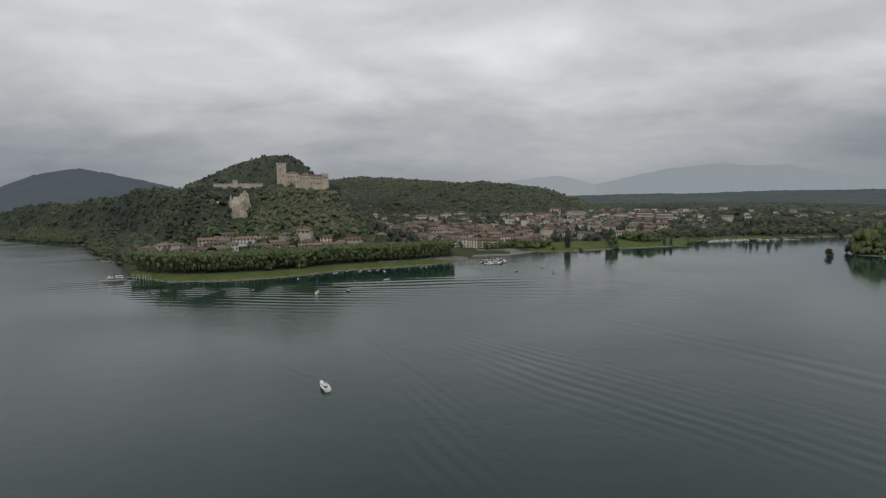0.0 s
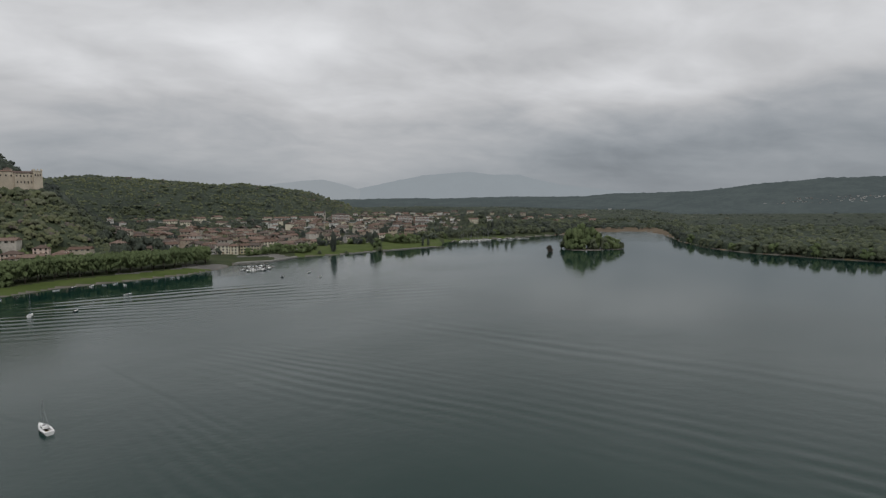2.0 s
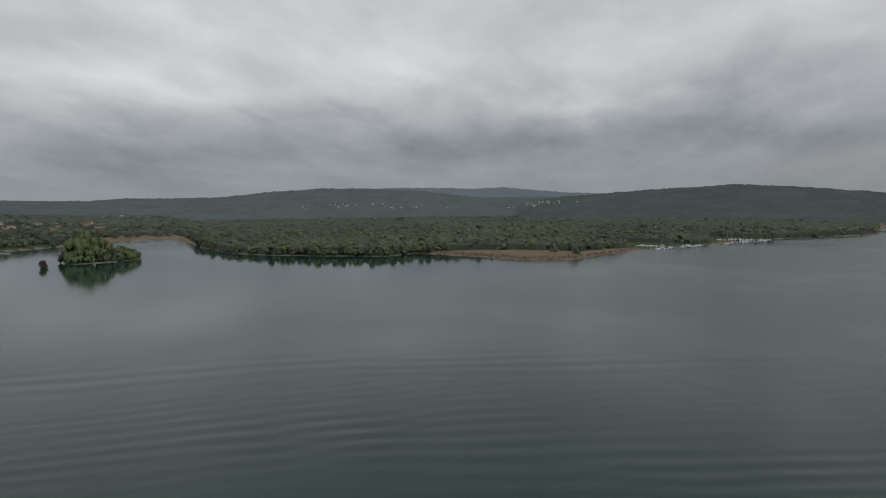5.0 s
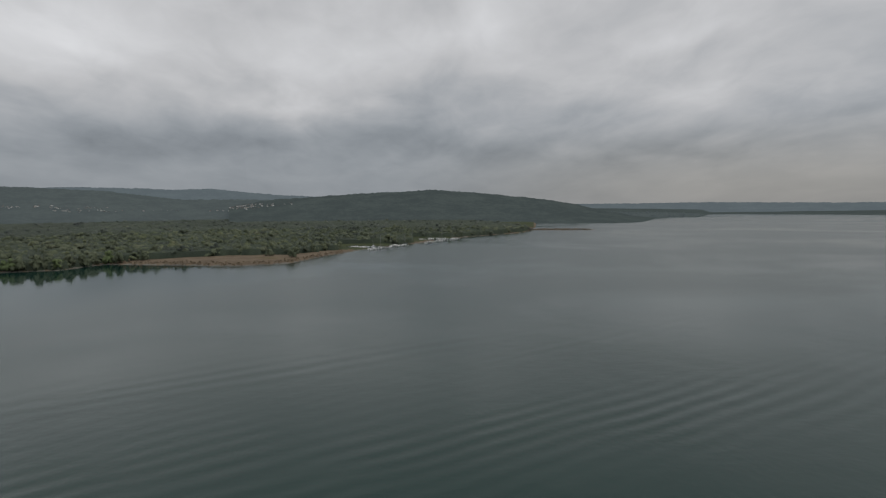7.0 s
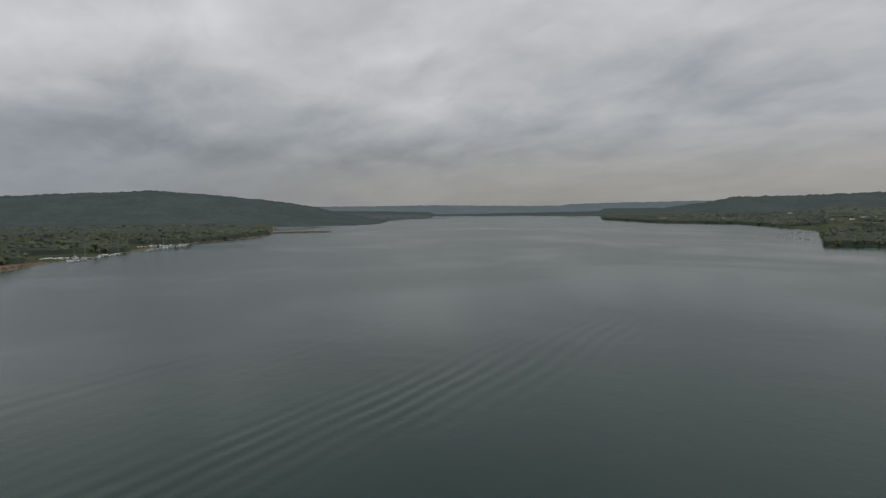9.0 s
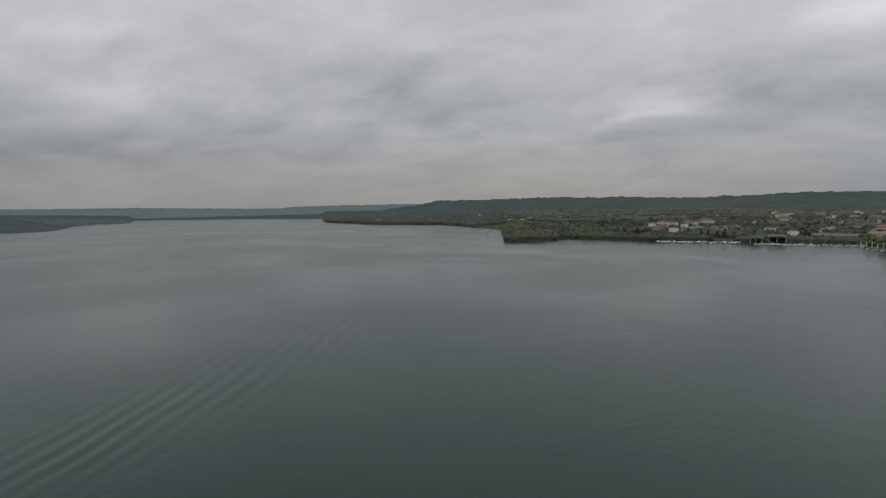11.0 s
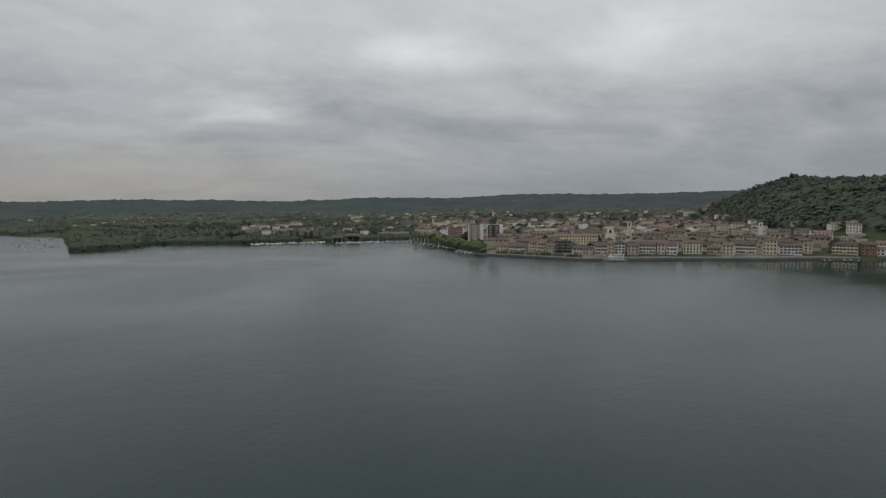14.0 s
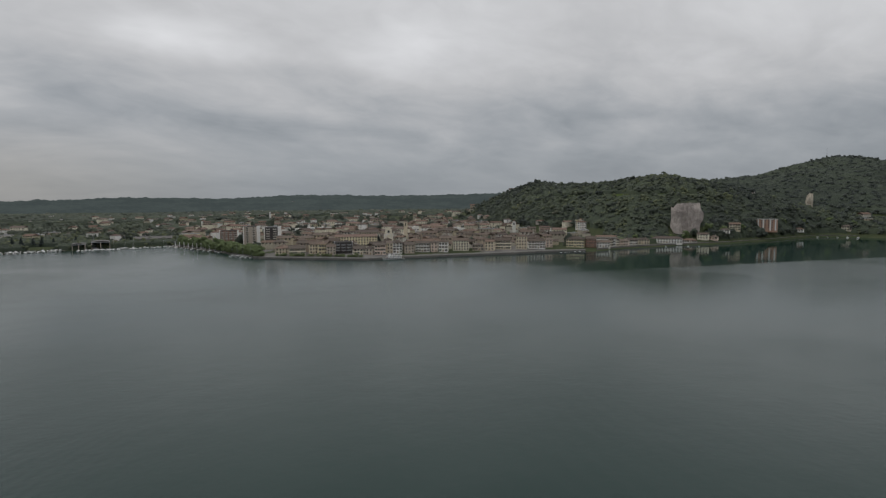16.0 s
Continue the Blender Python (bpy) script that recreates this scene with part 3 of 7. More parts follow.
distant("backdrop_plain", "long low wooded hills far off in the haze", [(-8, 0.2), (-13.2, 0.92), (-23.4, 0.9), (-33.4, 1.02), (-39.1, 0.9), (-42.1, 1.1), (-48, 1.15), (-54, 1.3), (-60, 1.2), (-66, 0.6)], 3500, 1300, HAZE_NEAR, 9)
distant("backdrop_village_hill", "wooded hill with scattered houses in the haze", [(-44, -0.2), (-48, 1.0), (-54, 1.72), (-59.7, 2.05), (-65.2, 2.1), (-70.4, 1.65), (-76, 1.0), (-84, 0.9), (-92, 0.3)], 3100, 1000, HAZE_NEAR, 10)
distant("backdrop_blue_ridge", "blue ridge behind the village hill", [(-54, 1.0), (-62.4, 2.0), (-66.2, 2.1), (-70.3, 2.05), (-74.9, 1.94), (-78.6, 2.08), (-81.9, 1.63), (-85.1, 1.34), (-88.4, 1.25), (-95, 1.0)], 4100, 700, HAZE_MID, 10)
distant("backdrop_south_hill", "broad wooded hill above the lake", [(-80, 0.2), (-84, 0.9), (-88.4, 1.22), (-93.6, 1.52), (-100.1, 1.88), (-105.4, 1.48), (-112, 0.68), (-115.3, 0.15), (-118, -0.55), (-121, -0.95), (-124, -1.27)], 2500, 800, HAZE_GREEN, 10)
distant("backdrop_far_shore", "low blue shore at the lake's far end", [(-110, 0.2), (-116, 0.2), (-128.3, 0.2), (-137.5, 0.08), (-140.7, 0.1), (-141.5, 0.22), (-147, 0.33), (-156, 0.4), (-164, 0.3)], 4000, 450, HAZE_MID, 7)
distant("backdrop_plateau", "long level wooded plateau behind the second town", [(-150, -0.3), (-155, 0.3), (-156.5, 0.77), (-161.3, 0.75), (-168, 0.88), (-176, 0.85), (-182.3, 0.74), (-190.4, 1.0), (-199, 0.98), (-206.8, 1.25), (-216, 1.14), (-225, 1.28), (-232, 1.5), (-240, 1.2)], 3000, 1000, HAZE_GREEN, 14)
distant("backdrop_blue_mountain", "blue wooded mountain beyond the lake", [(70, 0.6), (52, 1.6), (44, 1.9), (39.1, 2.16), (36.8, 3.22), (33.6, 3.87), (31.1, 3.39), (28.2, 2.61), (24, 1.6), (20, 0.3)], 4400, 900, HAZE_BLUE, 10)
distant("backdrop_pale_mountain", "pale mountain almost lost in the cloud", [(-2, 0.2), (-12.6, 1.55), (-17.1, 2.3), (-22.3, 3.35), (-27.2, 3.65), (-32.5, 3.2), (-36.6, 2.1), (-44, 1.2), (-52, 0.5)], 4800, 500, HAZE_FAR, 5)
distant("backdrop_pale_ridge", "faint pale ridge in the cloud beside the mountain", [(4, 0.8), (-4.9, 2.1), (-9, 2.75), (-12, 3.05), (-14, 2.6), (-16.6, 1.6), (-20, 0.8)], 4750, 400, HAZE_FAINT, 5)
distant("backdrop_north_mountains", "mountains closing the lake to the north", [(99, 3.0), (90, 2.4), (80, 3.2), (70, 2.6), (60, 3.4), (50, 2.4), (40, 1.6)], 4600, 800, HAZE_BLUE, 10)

# ---- things: helpers ----
def poly(name, verts, faces, mats, index=None):
    me = bpy.data.meshes.new(name)
    me.from_pydata([tuple(v) for v in verts], [], faces)
    for m in mats:
        me.materials.append(m)
    if index:
        me.polygons.foreach_set("material_index", index)
    me.update()
    return me


def part(name, me, parent, m=None, label=""):
    ob = new(name, me)
    ob.parent = parent
    if m is not None:
        ob.matrix_basis = m
    if label:
        ob["label"] = label
    return ob


def box(x0, x1, y0, y1, z0, z1):
    v = [(x, y, z) for z in (z0, z1) for y in (y0, y1) for x in (x0, x1)]
    return v, [(0, 2, 3, 1), (4, 5, 7, 6), (0, 1, 5, 4), (2, 6, 7, 3), (0, 4, 6, 2), (1, 3, 7, 5)]


def join(pieces):
    """One list of corners and one of faces from several."""
    verts, faces, index = [], [], []
    for p in pieces:
        n = len(verts)
        verts += list(p[0])
        faces += [tuple(i + n for i in f) for f in p[1]]
        index += [p[2] if len(p) > 2 else 0] * len(p[1])
    return verts, faces, index


def boxes(name, list_of, mats):
    """One mesh out of boxes: (x0, x1, y0, y1, z0, z1[, material])."""
    v, f, i = join([(*box(*b[:6]), b[6] if len(b) > 6 else 0) for b in list_of])
    return poly(name, v, f, mats, i)


def tube(r0, r1, h, n=8, z=0.0, lean=(0, 0)):
    v = [(r0 * math.cos(2 * math.pi * i / n), r0 * math.sin(2 * math.pi * i / n), z) for i in range(n)]
    v += [(lean[0] + r1 * math.cos(2 * math.pi * i / n), lean[1] + r1 * math.sin(2 * math.pi * i / n), z + h) for i in range(n)]
    return v, [(i, (i + 1) % n, n + (i + 1) % n, n + i) for i in range(n)] + [tuple(range(n, 2 * n))]


def at(az, r, turn=0.0, z=None, scale=(1, 1, 1), far=False):
    """A pose on the ground whose front looks at the lake's middle, turned by some degrees."""
    x, y = spot(az, r)
    if z is None:
        z = far_height(az, r) if far else float(height(az, r))
    return pose(float(x), float(y), z, 0, 0, az + turn) @ Matrix.Diagonal((*scale, 1))


TAKEN = []


def again(ob, m):
    """A copy of a thing at a pose whose scale is the copy's own."""
    return copy_thing(ob, m @ Matrix.Diagonal((*(1 / s for s in ob.scale), 1)))



def free(x, y, gap):
    for a, b, c in TAKEN:
        if (a - x) ** 2 + (b - y) ** 2 < (c + gap) ** 2:
            return False
    return True


# ---- houses ----
def relief(name, xs, zs, cells, mats):
    """One piece with steps in it: for each field of a grid its depth towards the front and its material."""
    verts, faces, index, seen = [], [], [], {}

    def corner(x, y, z):
        k = (round(x, 4), round(y, 4), round(z, 4))
        if k not in seen:
            seen[k] = len(verts)
            verts.append(k)
        return seen[k]

    def deep(i, j):
        return cells[j][i][0] if 0 <= i < len(xs) - 1 and 0 <= j < len(zs) - 1 else -0.05

    def quad(m, *p):
        faces.append(tuple(corner(*q) for q in p))
        index.append(m)

    for j in range(len(zs) - 1):
        for i in range(len(xs) - 1):
            d, m = cells[j][i]
            x0, x1, z0, z1 = xs[i], xs[i + 1], zs[j], zs[j + 1]
            quad(m, (x0, -d, z0), (x1, -d, z0), (x1, -d, z1), (x0, -d, z1))
            for e, p, q in ((deep(i - 1, j), (x0, z0), (x0, z1)), (deep(i + 1, j), (x1, z1), (x1, z0)), (deep(i, j - 1), (x1, z0), (x0, z0)), (deep(i, j + 1), (x0, z1), (x1, z1))):
                if e < d:
                    quad(m, (p[0], -d, p[1]), (q[0], -d, q[1]), (q[0], -e, q[1]), (p[0], -e, p[1]))
    return poly(name, verts, faces, mats, index)


def window_mesh(w, h, shutters, bar=True):
    """A window: frame, dark panes, sill and, on some, folded shutters, all in one piece."""
    glass, frame_, sill, leaf = (0.03, 0), (0.07, 1), (0.14, 1), (0.10, 2)
    xs = [-w / 2 - 0.09, -w / 2, -0.04, 0.04, w / 2, w / 2 + 0.09]
    rows = [[sill] * 5, [frame_, glass, (0.06, 1), glass, frame_], [frame_] * 5]
    if shutters:
        xs = [-w - 0.1] + xs + [w + 0.1]
        rows = [[leaf] + r + [leaf] for r in rows]
    return relief("window", xs, [-0.14, 0, h, h + 0.1], rows, [WINDOW_DARK, PALE, SHUTTER])


WINDOW_PLAIN = window_mesh(1.45, 1.85, False)
WINDOW_SHUT = window_mesh(1.15, 1.8, True)
WINDOW_WIDE = window_mesh(2.2, 1.5, False)
DOOR = boxes("door", [(-0.7, 0.7, -0.06, 0.05, 0, 2.3, 0), (-0.85, -0.7, -0.1, 0.05, 0, 2.45, 1), (0.7, 0.85, -0.1, 0.05, 0, 2.45, 1), (-0.7, 0.7, -0.1, 0.05, 2.3, 2.45, 1)], [TEAK, PALE])
CHIMNEY = boxes("chimney", [(-0.4, 0.4, -0.35, 0.35, -0.6, 1.3, 0), (-0.5, 0.5, -0.45, 0.45, 1.3, 1.45, 0), (-0.35, 0.35, -0.3, 0.3, 1.45, 1.75, 1)], [WALL, TILE])


def wall_mesh(w, d, h, gable, mat, plinth=True):
    v = [(-w / 2, -d / 2, -2), (w / 2, -d / 2, -2), (w / 2, d / 2, -2), (-w / 2, d / 2, -2), (-w / 2, -d / 2, h), (w / 2, -d / 2, h), (w / 2, d / 2, h), (-w / 2, d / 2, h)]
    f = [(0, 1, 5, 4), (1, 2, 6, 5), (2, 3, 7, 6), (3, 0, 4, 7)]
    if gable:
        v += [(-w / 2, 0, h + gable), (w / 2, 0, h + gable)]
        f[1], f[3] = (1, 2, 6, 9, 5), (3, 0, 4, 8, 7)
    else:
        f.append((4, 5, 6, 7))
    pieces = [(v, f, 0)]
    if plinth:
        pieces.append((*box(-w / 2 - 0.06, w / 2 + 0.06, -d / 2 - 0.06, d / 2 + 0.06, -2, 0.7), 0))
    pieces.append((*box(-w / 2 - 0.10, w / 2 + 0.10, -d / 2 - 0.10, d / 2 + 0.10, h - 0.35, h - 0.1), 0))
    a, b, c = join(pieces)
    return poly("wall", a, b, [mat], c)


def roof_mesh(w, d, h, rise, kind, mat, over=0.55):
    """A tiled roof with thickness and overhang, gabled or hipped, and a ridge roll."""
    a, b, t = w / 2 + over, d / 2 + over, 0.28
    low = h - over * rise / (d / 2)
    ridge = a if kind == "gable" else max(a - b, 0.4)
    top = h + rise
    v = [(-a, -b, low), (a, -b, low), (a, b, low), (-a, b, low), (-ridge, 0, top), (ridge, 0, top)]
    v += [(x, y, z + t) for x, y, z in v]
    f = [(6, 7, 11, 10), (8, 9, 10, 11), (7, 8, 11), (9, 6, 10), (0, 4, 5, 1), (2, 5, 4, 3), (1, 5, 2), (3, 4, 0), (0, 1, 7, 6), (1, 2, 8, 7), (2, 3, 9, 8), (3, 0, 6, 9)]
    pieces = [(v, f, 0), (*box(-ridge, ridge, -0.2, 0.2, top + t - 0.1, top + t + 0.14), 0)]
    a2, b2, c2 = join(pieces)
    return poly("roof", a2, b2, [mat], c2)


def flat_roof(w, d, h, mat):
    return boxes("roof", [(-w / 2 - 0.2, w / 2 + 0.2, -d / 2 - 0.2, d / 2 + 0.2, h, h + 0.3), (-w / 2 - 0.2, w / 2 + 0.2, -d / 2 - 0.2, -d / 2, h + 0.3, h + 0.8),
                          (-w / 2 - 0.2, w / 2 + 0.2, d / 2, d / 2 + 0.2, h + 0.3, h + 0.8), (w * 0.1, w * 0.1 + 3, -1.5, 1.5, h + 0.3, h + 2.3)], [mat])


def balcony_mesh(w):
    list_of = [(-w / 2, w / 2, -1.2, 0, -0.15, 0.0, 0), (-w / 2, w / 2, -1.2, -1.15, 0.95, 1.02, 1)]
    list_of += [(-w / 2 + i * w / 8 - 0.03, -w / 2 + i * w / 8 + 0.03, -1.19, -1.15, 0, 0.95, 1) for i in range(9)]
    return boxes("balcony", list_of, [CONCRETE, STEEL])


def house(name, w, d, storeys, roof="gable", wall=None, top=None, cols=None, side=2, win=None, storey=3.1, rise=None, chimney=True, door=True, balconies=False, label="", category="house", group=""):
    """A house that faces -y: walls, roof, chimney, windows in rows, a door."""
    root = new(name)
    wall, top, win = wall or WALL, top or TILE, win or WINDOW_PLAIN
    h = storeys * storey
    rise = rise or d * 0.21
    part("wall", wall_mesh(w, d, h, rise if roof == "gable" else 0, wall), root)
    part("roof", flat_roof(w, d, h, top) if roof == "flat" else roof_mesh(w, d, h, rise, roof, top), root)
    if chimney and roof != "flat":
        part("chimney", CHIMNEY, root, pose(w * 0.22, d * 0.12, h + rise * 0.75))
    cols = cols or max(int(w / 3.0), 2)
    for s in range(storeys):
        for c in range(cols):
            x = -w / 2 + (c + 0.5) * w / cols
            if door and s == 0 and c == cols // 2:
                part("door", DOOR, root, pose(x, -d / 2, 0.1))
                continue
            part("window", win, root, pose(x, -d / 2, s * storey + 0.95))
            if balconies and s and c % 2 == 0:
                part("balcony", balconies, root, pose(x, -d / 2, s * storey + 0.2))
        for c in range(side):
            y = -d / 2 + (c + 0.5) * d / side
            if s >= storeys - 2:
                part("window", win, root, pose(w / 2, y, s * storey + 0.95, 0, 0, 90))
                part("window", win, root, pose(-w / 2, y, s * storey + 0.95, 0, 0, -90))
    return tagged(root, label, category, group)


# the near streets: houses of their own, one by one
rng = random.Random(5)


def put(ob, az, r, turn=0, far=False, z=None, gap=9):
    m = at(az, r, turn, far=far, z=z)
    ob.matrix_basis = m
    TAKEN.append((m.translation.x, m.translation.y, gap))
    return ob

# ---- the castle on its crag ----
def merlons(x0, x1, y0, y1, z, step=2.6, size=1.3, high=1.5):
    """A row of battlements along the longer side of a wall."""
    list_of = []
    if x1 - x0 > y1 - y0:
        n = int((x1 - x0) / step)
        list_of = [(x0 + (i + 0.5) * (x1 - x0) / n - size / 2, x0 + (i + 0.5) * (x1 - x0) / n + size / 2, y0, y1, z, z + high) for i in range(n)]
    else:
        n = int((y1 - y0) / step)
        list_of = [(x0, x1, y0 + (i + 0.5) * (y1 - y0) / n - size / 2, y0 + (i + 0.5) * (y1 - y0) / n + size / 2, z, z + high) for i in range(n)]
    return list_of


def castle():
    root = new("castle")
    slit = boxes("window", [(-0.55, 0.55, -0.05, 0.1, 0, 2.0, 0), (-0.75, -0.55, -0.15, 0.1, -0.2, 2.2, 1), (0.55, 0.75, -0.15, 0.1, -0.2, 2.2, 1), (-0.55, 0.55, -0.15, 0.1, 2.0, 2.2, 1), (-0.75, 0.75, -0.2, 0.1, -0.35, -0.2, 1)], [WINDOW_DARK, CASTLE])

    def block(name, x0, x1, y0, y1, z1, z0=-14.0, crown=True, label=""):
        list_of = [(x0, x1, y0, y1, z0, z1)]
        if crown:
            list_of += [(x0 - 0.35, x1 + 0.35, y0 - 0.35, y0 + 0.6, z1, z1 + 0.9), (x0 - 0.35, x1 + 0.35, y1 - 0.6, y1 + 0.35, z1, z1 + 0.9),
                        (x0 - 0.35, x0 + 0.6, y0 + 0.6, y1 - 0.6, z1, z1 + 0.9), (x1 - 0.6, x1 + 0.35, y0 + 0.6, y1 - 0.6, z1, z1 + 0.9)]
            list_of += merlons(x0 - 0.35, x1 + 0.35, y0 - 0.35, y0 + 0.3, z1 + 0.9) + merlons(x1 - 0.3, x1 + 0.35, y0 + 0.3, y1, z1 + 0.9) + merlons(x0 - 0.35, x0 + 0.3, y0 + 0.3, y1, z1 + 0.9)
        return part(name, boxes(name, list_of, [CASTLE]), root, label=label)

    block("tower", -32, -20, 2, 15, 31, label="tall square limestone keep with battlements")
    cap = part("tower_roof", roof_mesh(10.6, 11.6, 30.6, 2.2, "hip", TILE, 0.2), root, pose(-26, 8.5, 0))
    block("west_wing", -20, -4, -2, 14, 19.5, crown=False)
    part("roof", roof_mesh(16, 16, 19.5, 2.6, "hip", TILE), root, pose(-12, 6, 0))
    block("central_wing", -4, 10, 0, 15, 17, crown=False)
    part("roof", roof_mesh(14, 15, 17, 2.4, "hip", TILE), root, pose(3, 7.5, 0))
    block("small_tower", 1, 9, 5, 13, 19.8, crown=False)
    part("roof", roof_mesh(8, 8, 19.8, 1.8, "hip", TILE, 0.4), root, pose(5, 9, 0))
    block("east_wing", 10, 33, -4, 14, 15.5, crown=False)
    part("roof", roof_mesh(16.5, 18, 15.5, 2.2, "gable", TILE), root, pose(18.2, 5, 0))
    block("east_tower", 26.5, 34.5, -6, 15, 17.5, label="battlemented end tower of pale stone")
    for x, z in [(-27.5, 24), (-24, 15), (-27, 8)]:
        part("window", slit, root, pose(x, 2, z))
    for i in range(4):
        part("window", slit, root, pose(-17.5 + 3.8 * i, -2, 13.5))
        part("window", slit, root, pose(-17.0 + 3.8 * i, -2, 6.5))
    for i in range(3):
        part("window", slit, root, pose(-1.4 + 4.4 * i, 0, 11.5))
    for i in range(5):
        part("window", slit, root, pose(12 + 3.1 * i, -4, 11.3))
        part("window", slit, root, pose(12.3 + 3.1 * i, -4, 4.5))
    for i in range(3):
        part("window", slit, root, pose(28.2 + 2.3 * i, -6, 12.5))
    return tagged(root, "pale limestone castle with a tall keep, tiled wings and battlements", "castle")


def curtain_wall(length):
    """Battlemented wall with a turret and a wall walk."""
    root = new("castle_wall")
    part("wall", boxes("wall", [(-length / 2, length / 2, -1, 1, -12, 6.5)], [CASTLE]), root)
    for b in merlons(-length / 2, length / 2, -1, -0.4, 6.5, 2.8, 1.4, 1.5):
        part("merlon", MERLON, root, pose((b[0] + b[1]) / 2, -0.7, 6.5))
    part("turret", boxes("turret", [(-3, 3, -2.5, 3, -12, 10.5), (-3.3, 3.3, -2.8, 3.3, 10.5, 11.2)] + merlons(-3.3, 3.3, -2.8, -2.2, 11.2, 1.6, 0.9, 1.1), [CASTLE]), root, pose(length * -0.07, -0.3, 0))
    return tagged(root, "long battlemented castle wall of pale stone on the crag", "wall")


MERLON = boxes("merlon", [(-0.7, 0.7, -0.3, 0.3, 0, 1.5)], [CASTLE])
CASTLE_AZ, CASTLE_R = 14.45, 758
put(castle(), CASTLE_AZ, CASTLE_R, 2, z=82.5, gap=21)
put(curtain_wall(60), 20.5, 752, 0, z=80.5, gap=6)


def crag(name, az, r, wide, tall, deep, base, mat, seed, label, ragged=0.16, worn=0.16):
    """A bare rock face standing out of the wooded slope: ledges, clefts, leaning back."""
    nx, nz = 46, 34
    u, v = np.meshgrid(np.linspace(-1, 1, nx), np.linspace(0, 1, nz), indexing="ij")
    rag = fbm(v * 30 + 11 * seed, v * 0 + seed, 9.0, 3)
    x = u * wide / 2 * (1 - 0.30 * (1 - v) ** 2 + worn * rag - 0.10 * v) + wide * 0.06 * fbm(v * 40, v * 0 + 3 * seed, 14.0, 2)
    z = v * tall * (1 + ragged * fbm(u * 30 + 5 * seed, u * 0, 11.0, 3)) - 3
    n = fbm(x + 100 * seed, z * 0.6, 9.0, 4)
    clefts = np.abs(fbm(x * 1.0 + 37 * seed, z * 0.15 + 50, 6.0, 3))
    round_off = np.clip(np.abs(u) - 0.55, 0, 1) ** 2 * 3 + np.clip(v - 0.75, 0, 1) * 1.2
    edge = 1 - 0.35 * ease(np.abs(u) + 0.35 * fbm(x, z, 7.0, 2), 0.75, 1.1)
    y = deep * (v * 0.45 + round_off) - 2.6 * n - 3.0 * clefts + 0.8 * np.floor(v * 6 + n) / 6
    z = z * edge
    pts = np.stack([x, y, z], -1)
    back = pts[:, -1:, :] + np.array([0, deep * 1.5, -4.0])
    pts = np.concatenate([pts, back], 1).reshape(-1, 3)
    k = nz + 1
    i, j = np.meshgrid(np.arange(nx - 1), np.arange(k - 1), indexing="ij")
    a = (i * k + j).ravel()
    faces = np.stack([a, a + k, a + k + 1, a + 1], -1)
    ob = new(name, mesh_from(name, pts, faces, [mat]))
    ob.matrix_basis = at(az, r, 0, z=base)
    tagged(ob, label, "cliff")
    return ob


crag("cliff", 20.5, 672, 26, 35, 11, 41, ROCK, 1, "bare yellowish limestone cliff below the castle wall", 0.24)
crag("cliff", 22.3, 700, 12, 17, 9, 52, ROCK, 2, "small pale rock face beside the limestone cliff")
crag("cliff", -245.3, 845, 47, 44, 8, 15, GREY_ROCK, 3, "broad sheer grey cliff above the lakeside road", 0.03, 0.05)
crag("cliff", -255.1, 1225, 13, 36, 10, 38, ROCK, 4, "narrow pale quarry scar on the wooded slope")
crag("cliff", -250.2, 1100, 40, 26, 16, 52, GREY_ROCK, 5, "sloping grey rock outcrop between trees")

# ---- the second town: quay, front row, landmarks ----
def strip(name, a0, a1, near, far, z0, z1, mat, label, category="pavement", step=0.4):
    """A wall or walk that follows the shore, with depth."""
    az = np.arange(a0, a1, step if a1 > a0 else -step)
    s = shore(az)
    rows = [(s + near, z0), (s + near, z1), (s + far, z1), (s + far, z0)]
    pts = []
    for r, z in rows:
        x, y = spot(az, r)
        pts.append(np.stack([x, y, np.full(len(az), z)], -1))
    pts = np.stack(pts, 1).reshape(-1, 3)
    faces = [(4 * i + k, 4 * i + 4 + k, 4 * i + 5 + k, 4 * i + 1 + k) for i in range(len(az) - 1) for k in range(3)]
    return tagged(new(name, mesh_from(name, pts, faces, [mat])), label, category, kind="structure")


strip("quay", -199.9, -236, -2.5, 26, -3, 1.9, STREET, "stone quay and paved lakeside promenade")
strip("quay_parapet", -200.2, -236, -2.2, -1.7, 1.9, 2.5, CONCRETE, "low stone parapet along the promenade", "wall")
strip("harbour_wall", -3.2, -9.6, -2, 5, -3, 1.5, CONCRETE, "stone harbour wall by the lakeside park", "wall")
strip("shore_wall", -13.6, -23.8, -1.4, 0.4, -3, 0.9, CONCRETE, "low stone bank along the park", "wall")
strip("lakeside_road", -237, -259, 8, 15, 0.3, 3.0, STREET, "lakeside road under the crag", "road")

YELLOW = two_tone("yellow_plaster", (0.720, 0.635, 0.430), (0.770, 0.690, 0.490), 0.2, 0.9, 3.0)
CREAM = two_tone("cream_plaster", (0.760, 0.700, 0.560), (0.800, 0.750, 0.620), 0.2, 0.9, 3.0, stain=(0.606, 0.531, 0.406))
LIME = two_tone("whitewash", (0.800, 0.774, 0.708), (0.800, 0.800, 0.800), 0.2, 0.9, 3.0, stain=(0.682, 0.629, 0.564))
PINK = two_tone("pink_plaster", (0.690, 0.560, 0.480), (0.740, 0.610, 0.530), 0.2, 0.9, 3.0)
OCHRE = two_tone("ochre_plaster", (0.640, 0.560, 0.420), (0.700, 0.620, 0.480), 0.2, 0.9, 3.0)
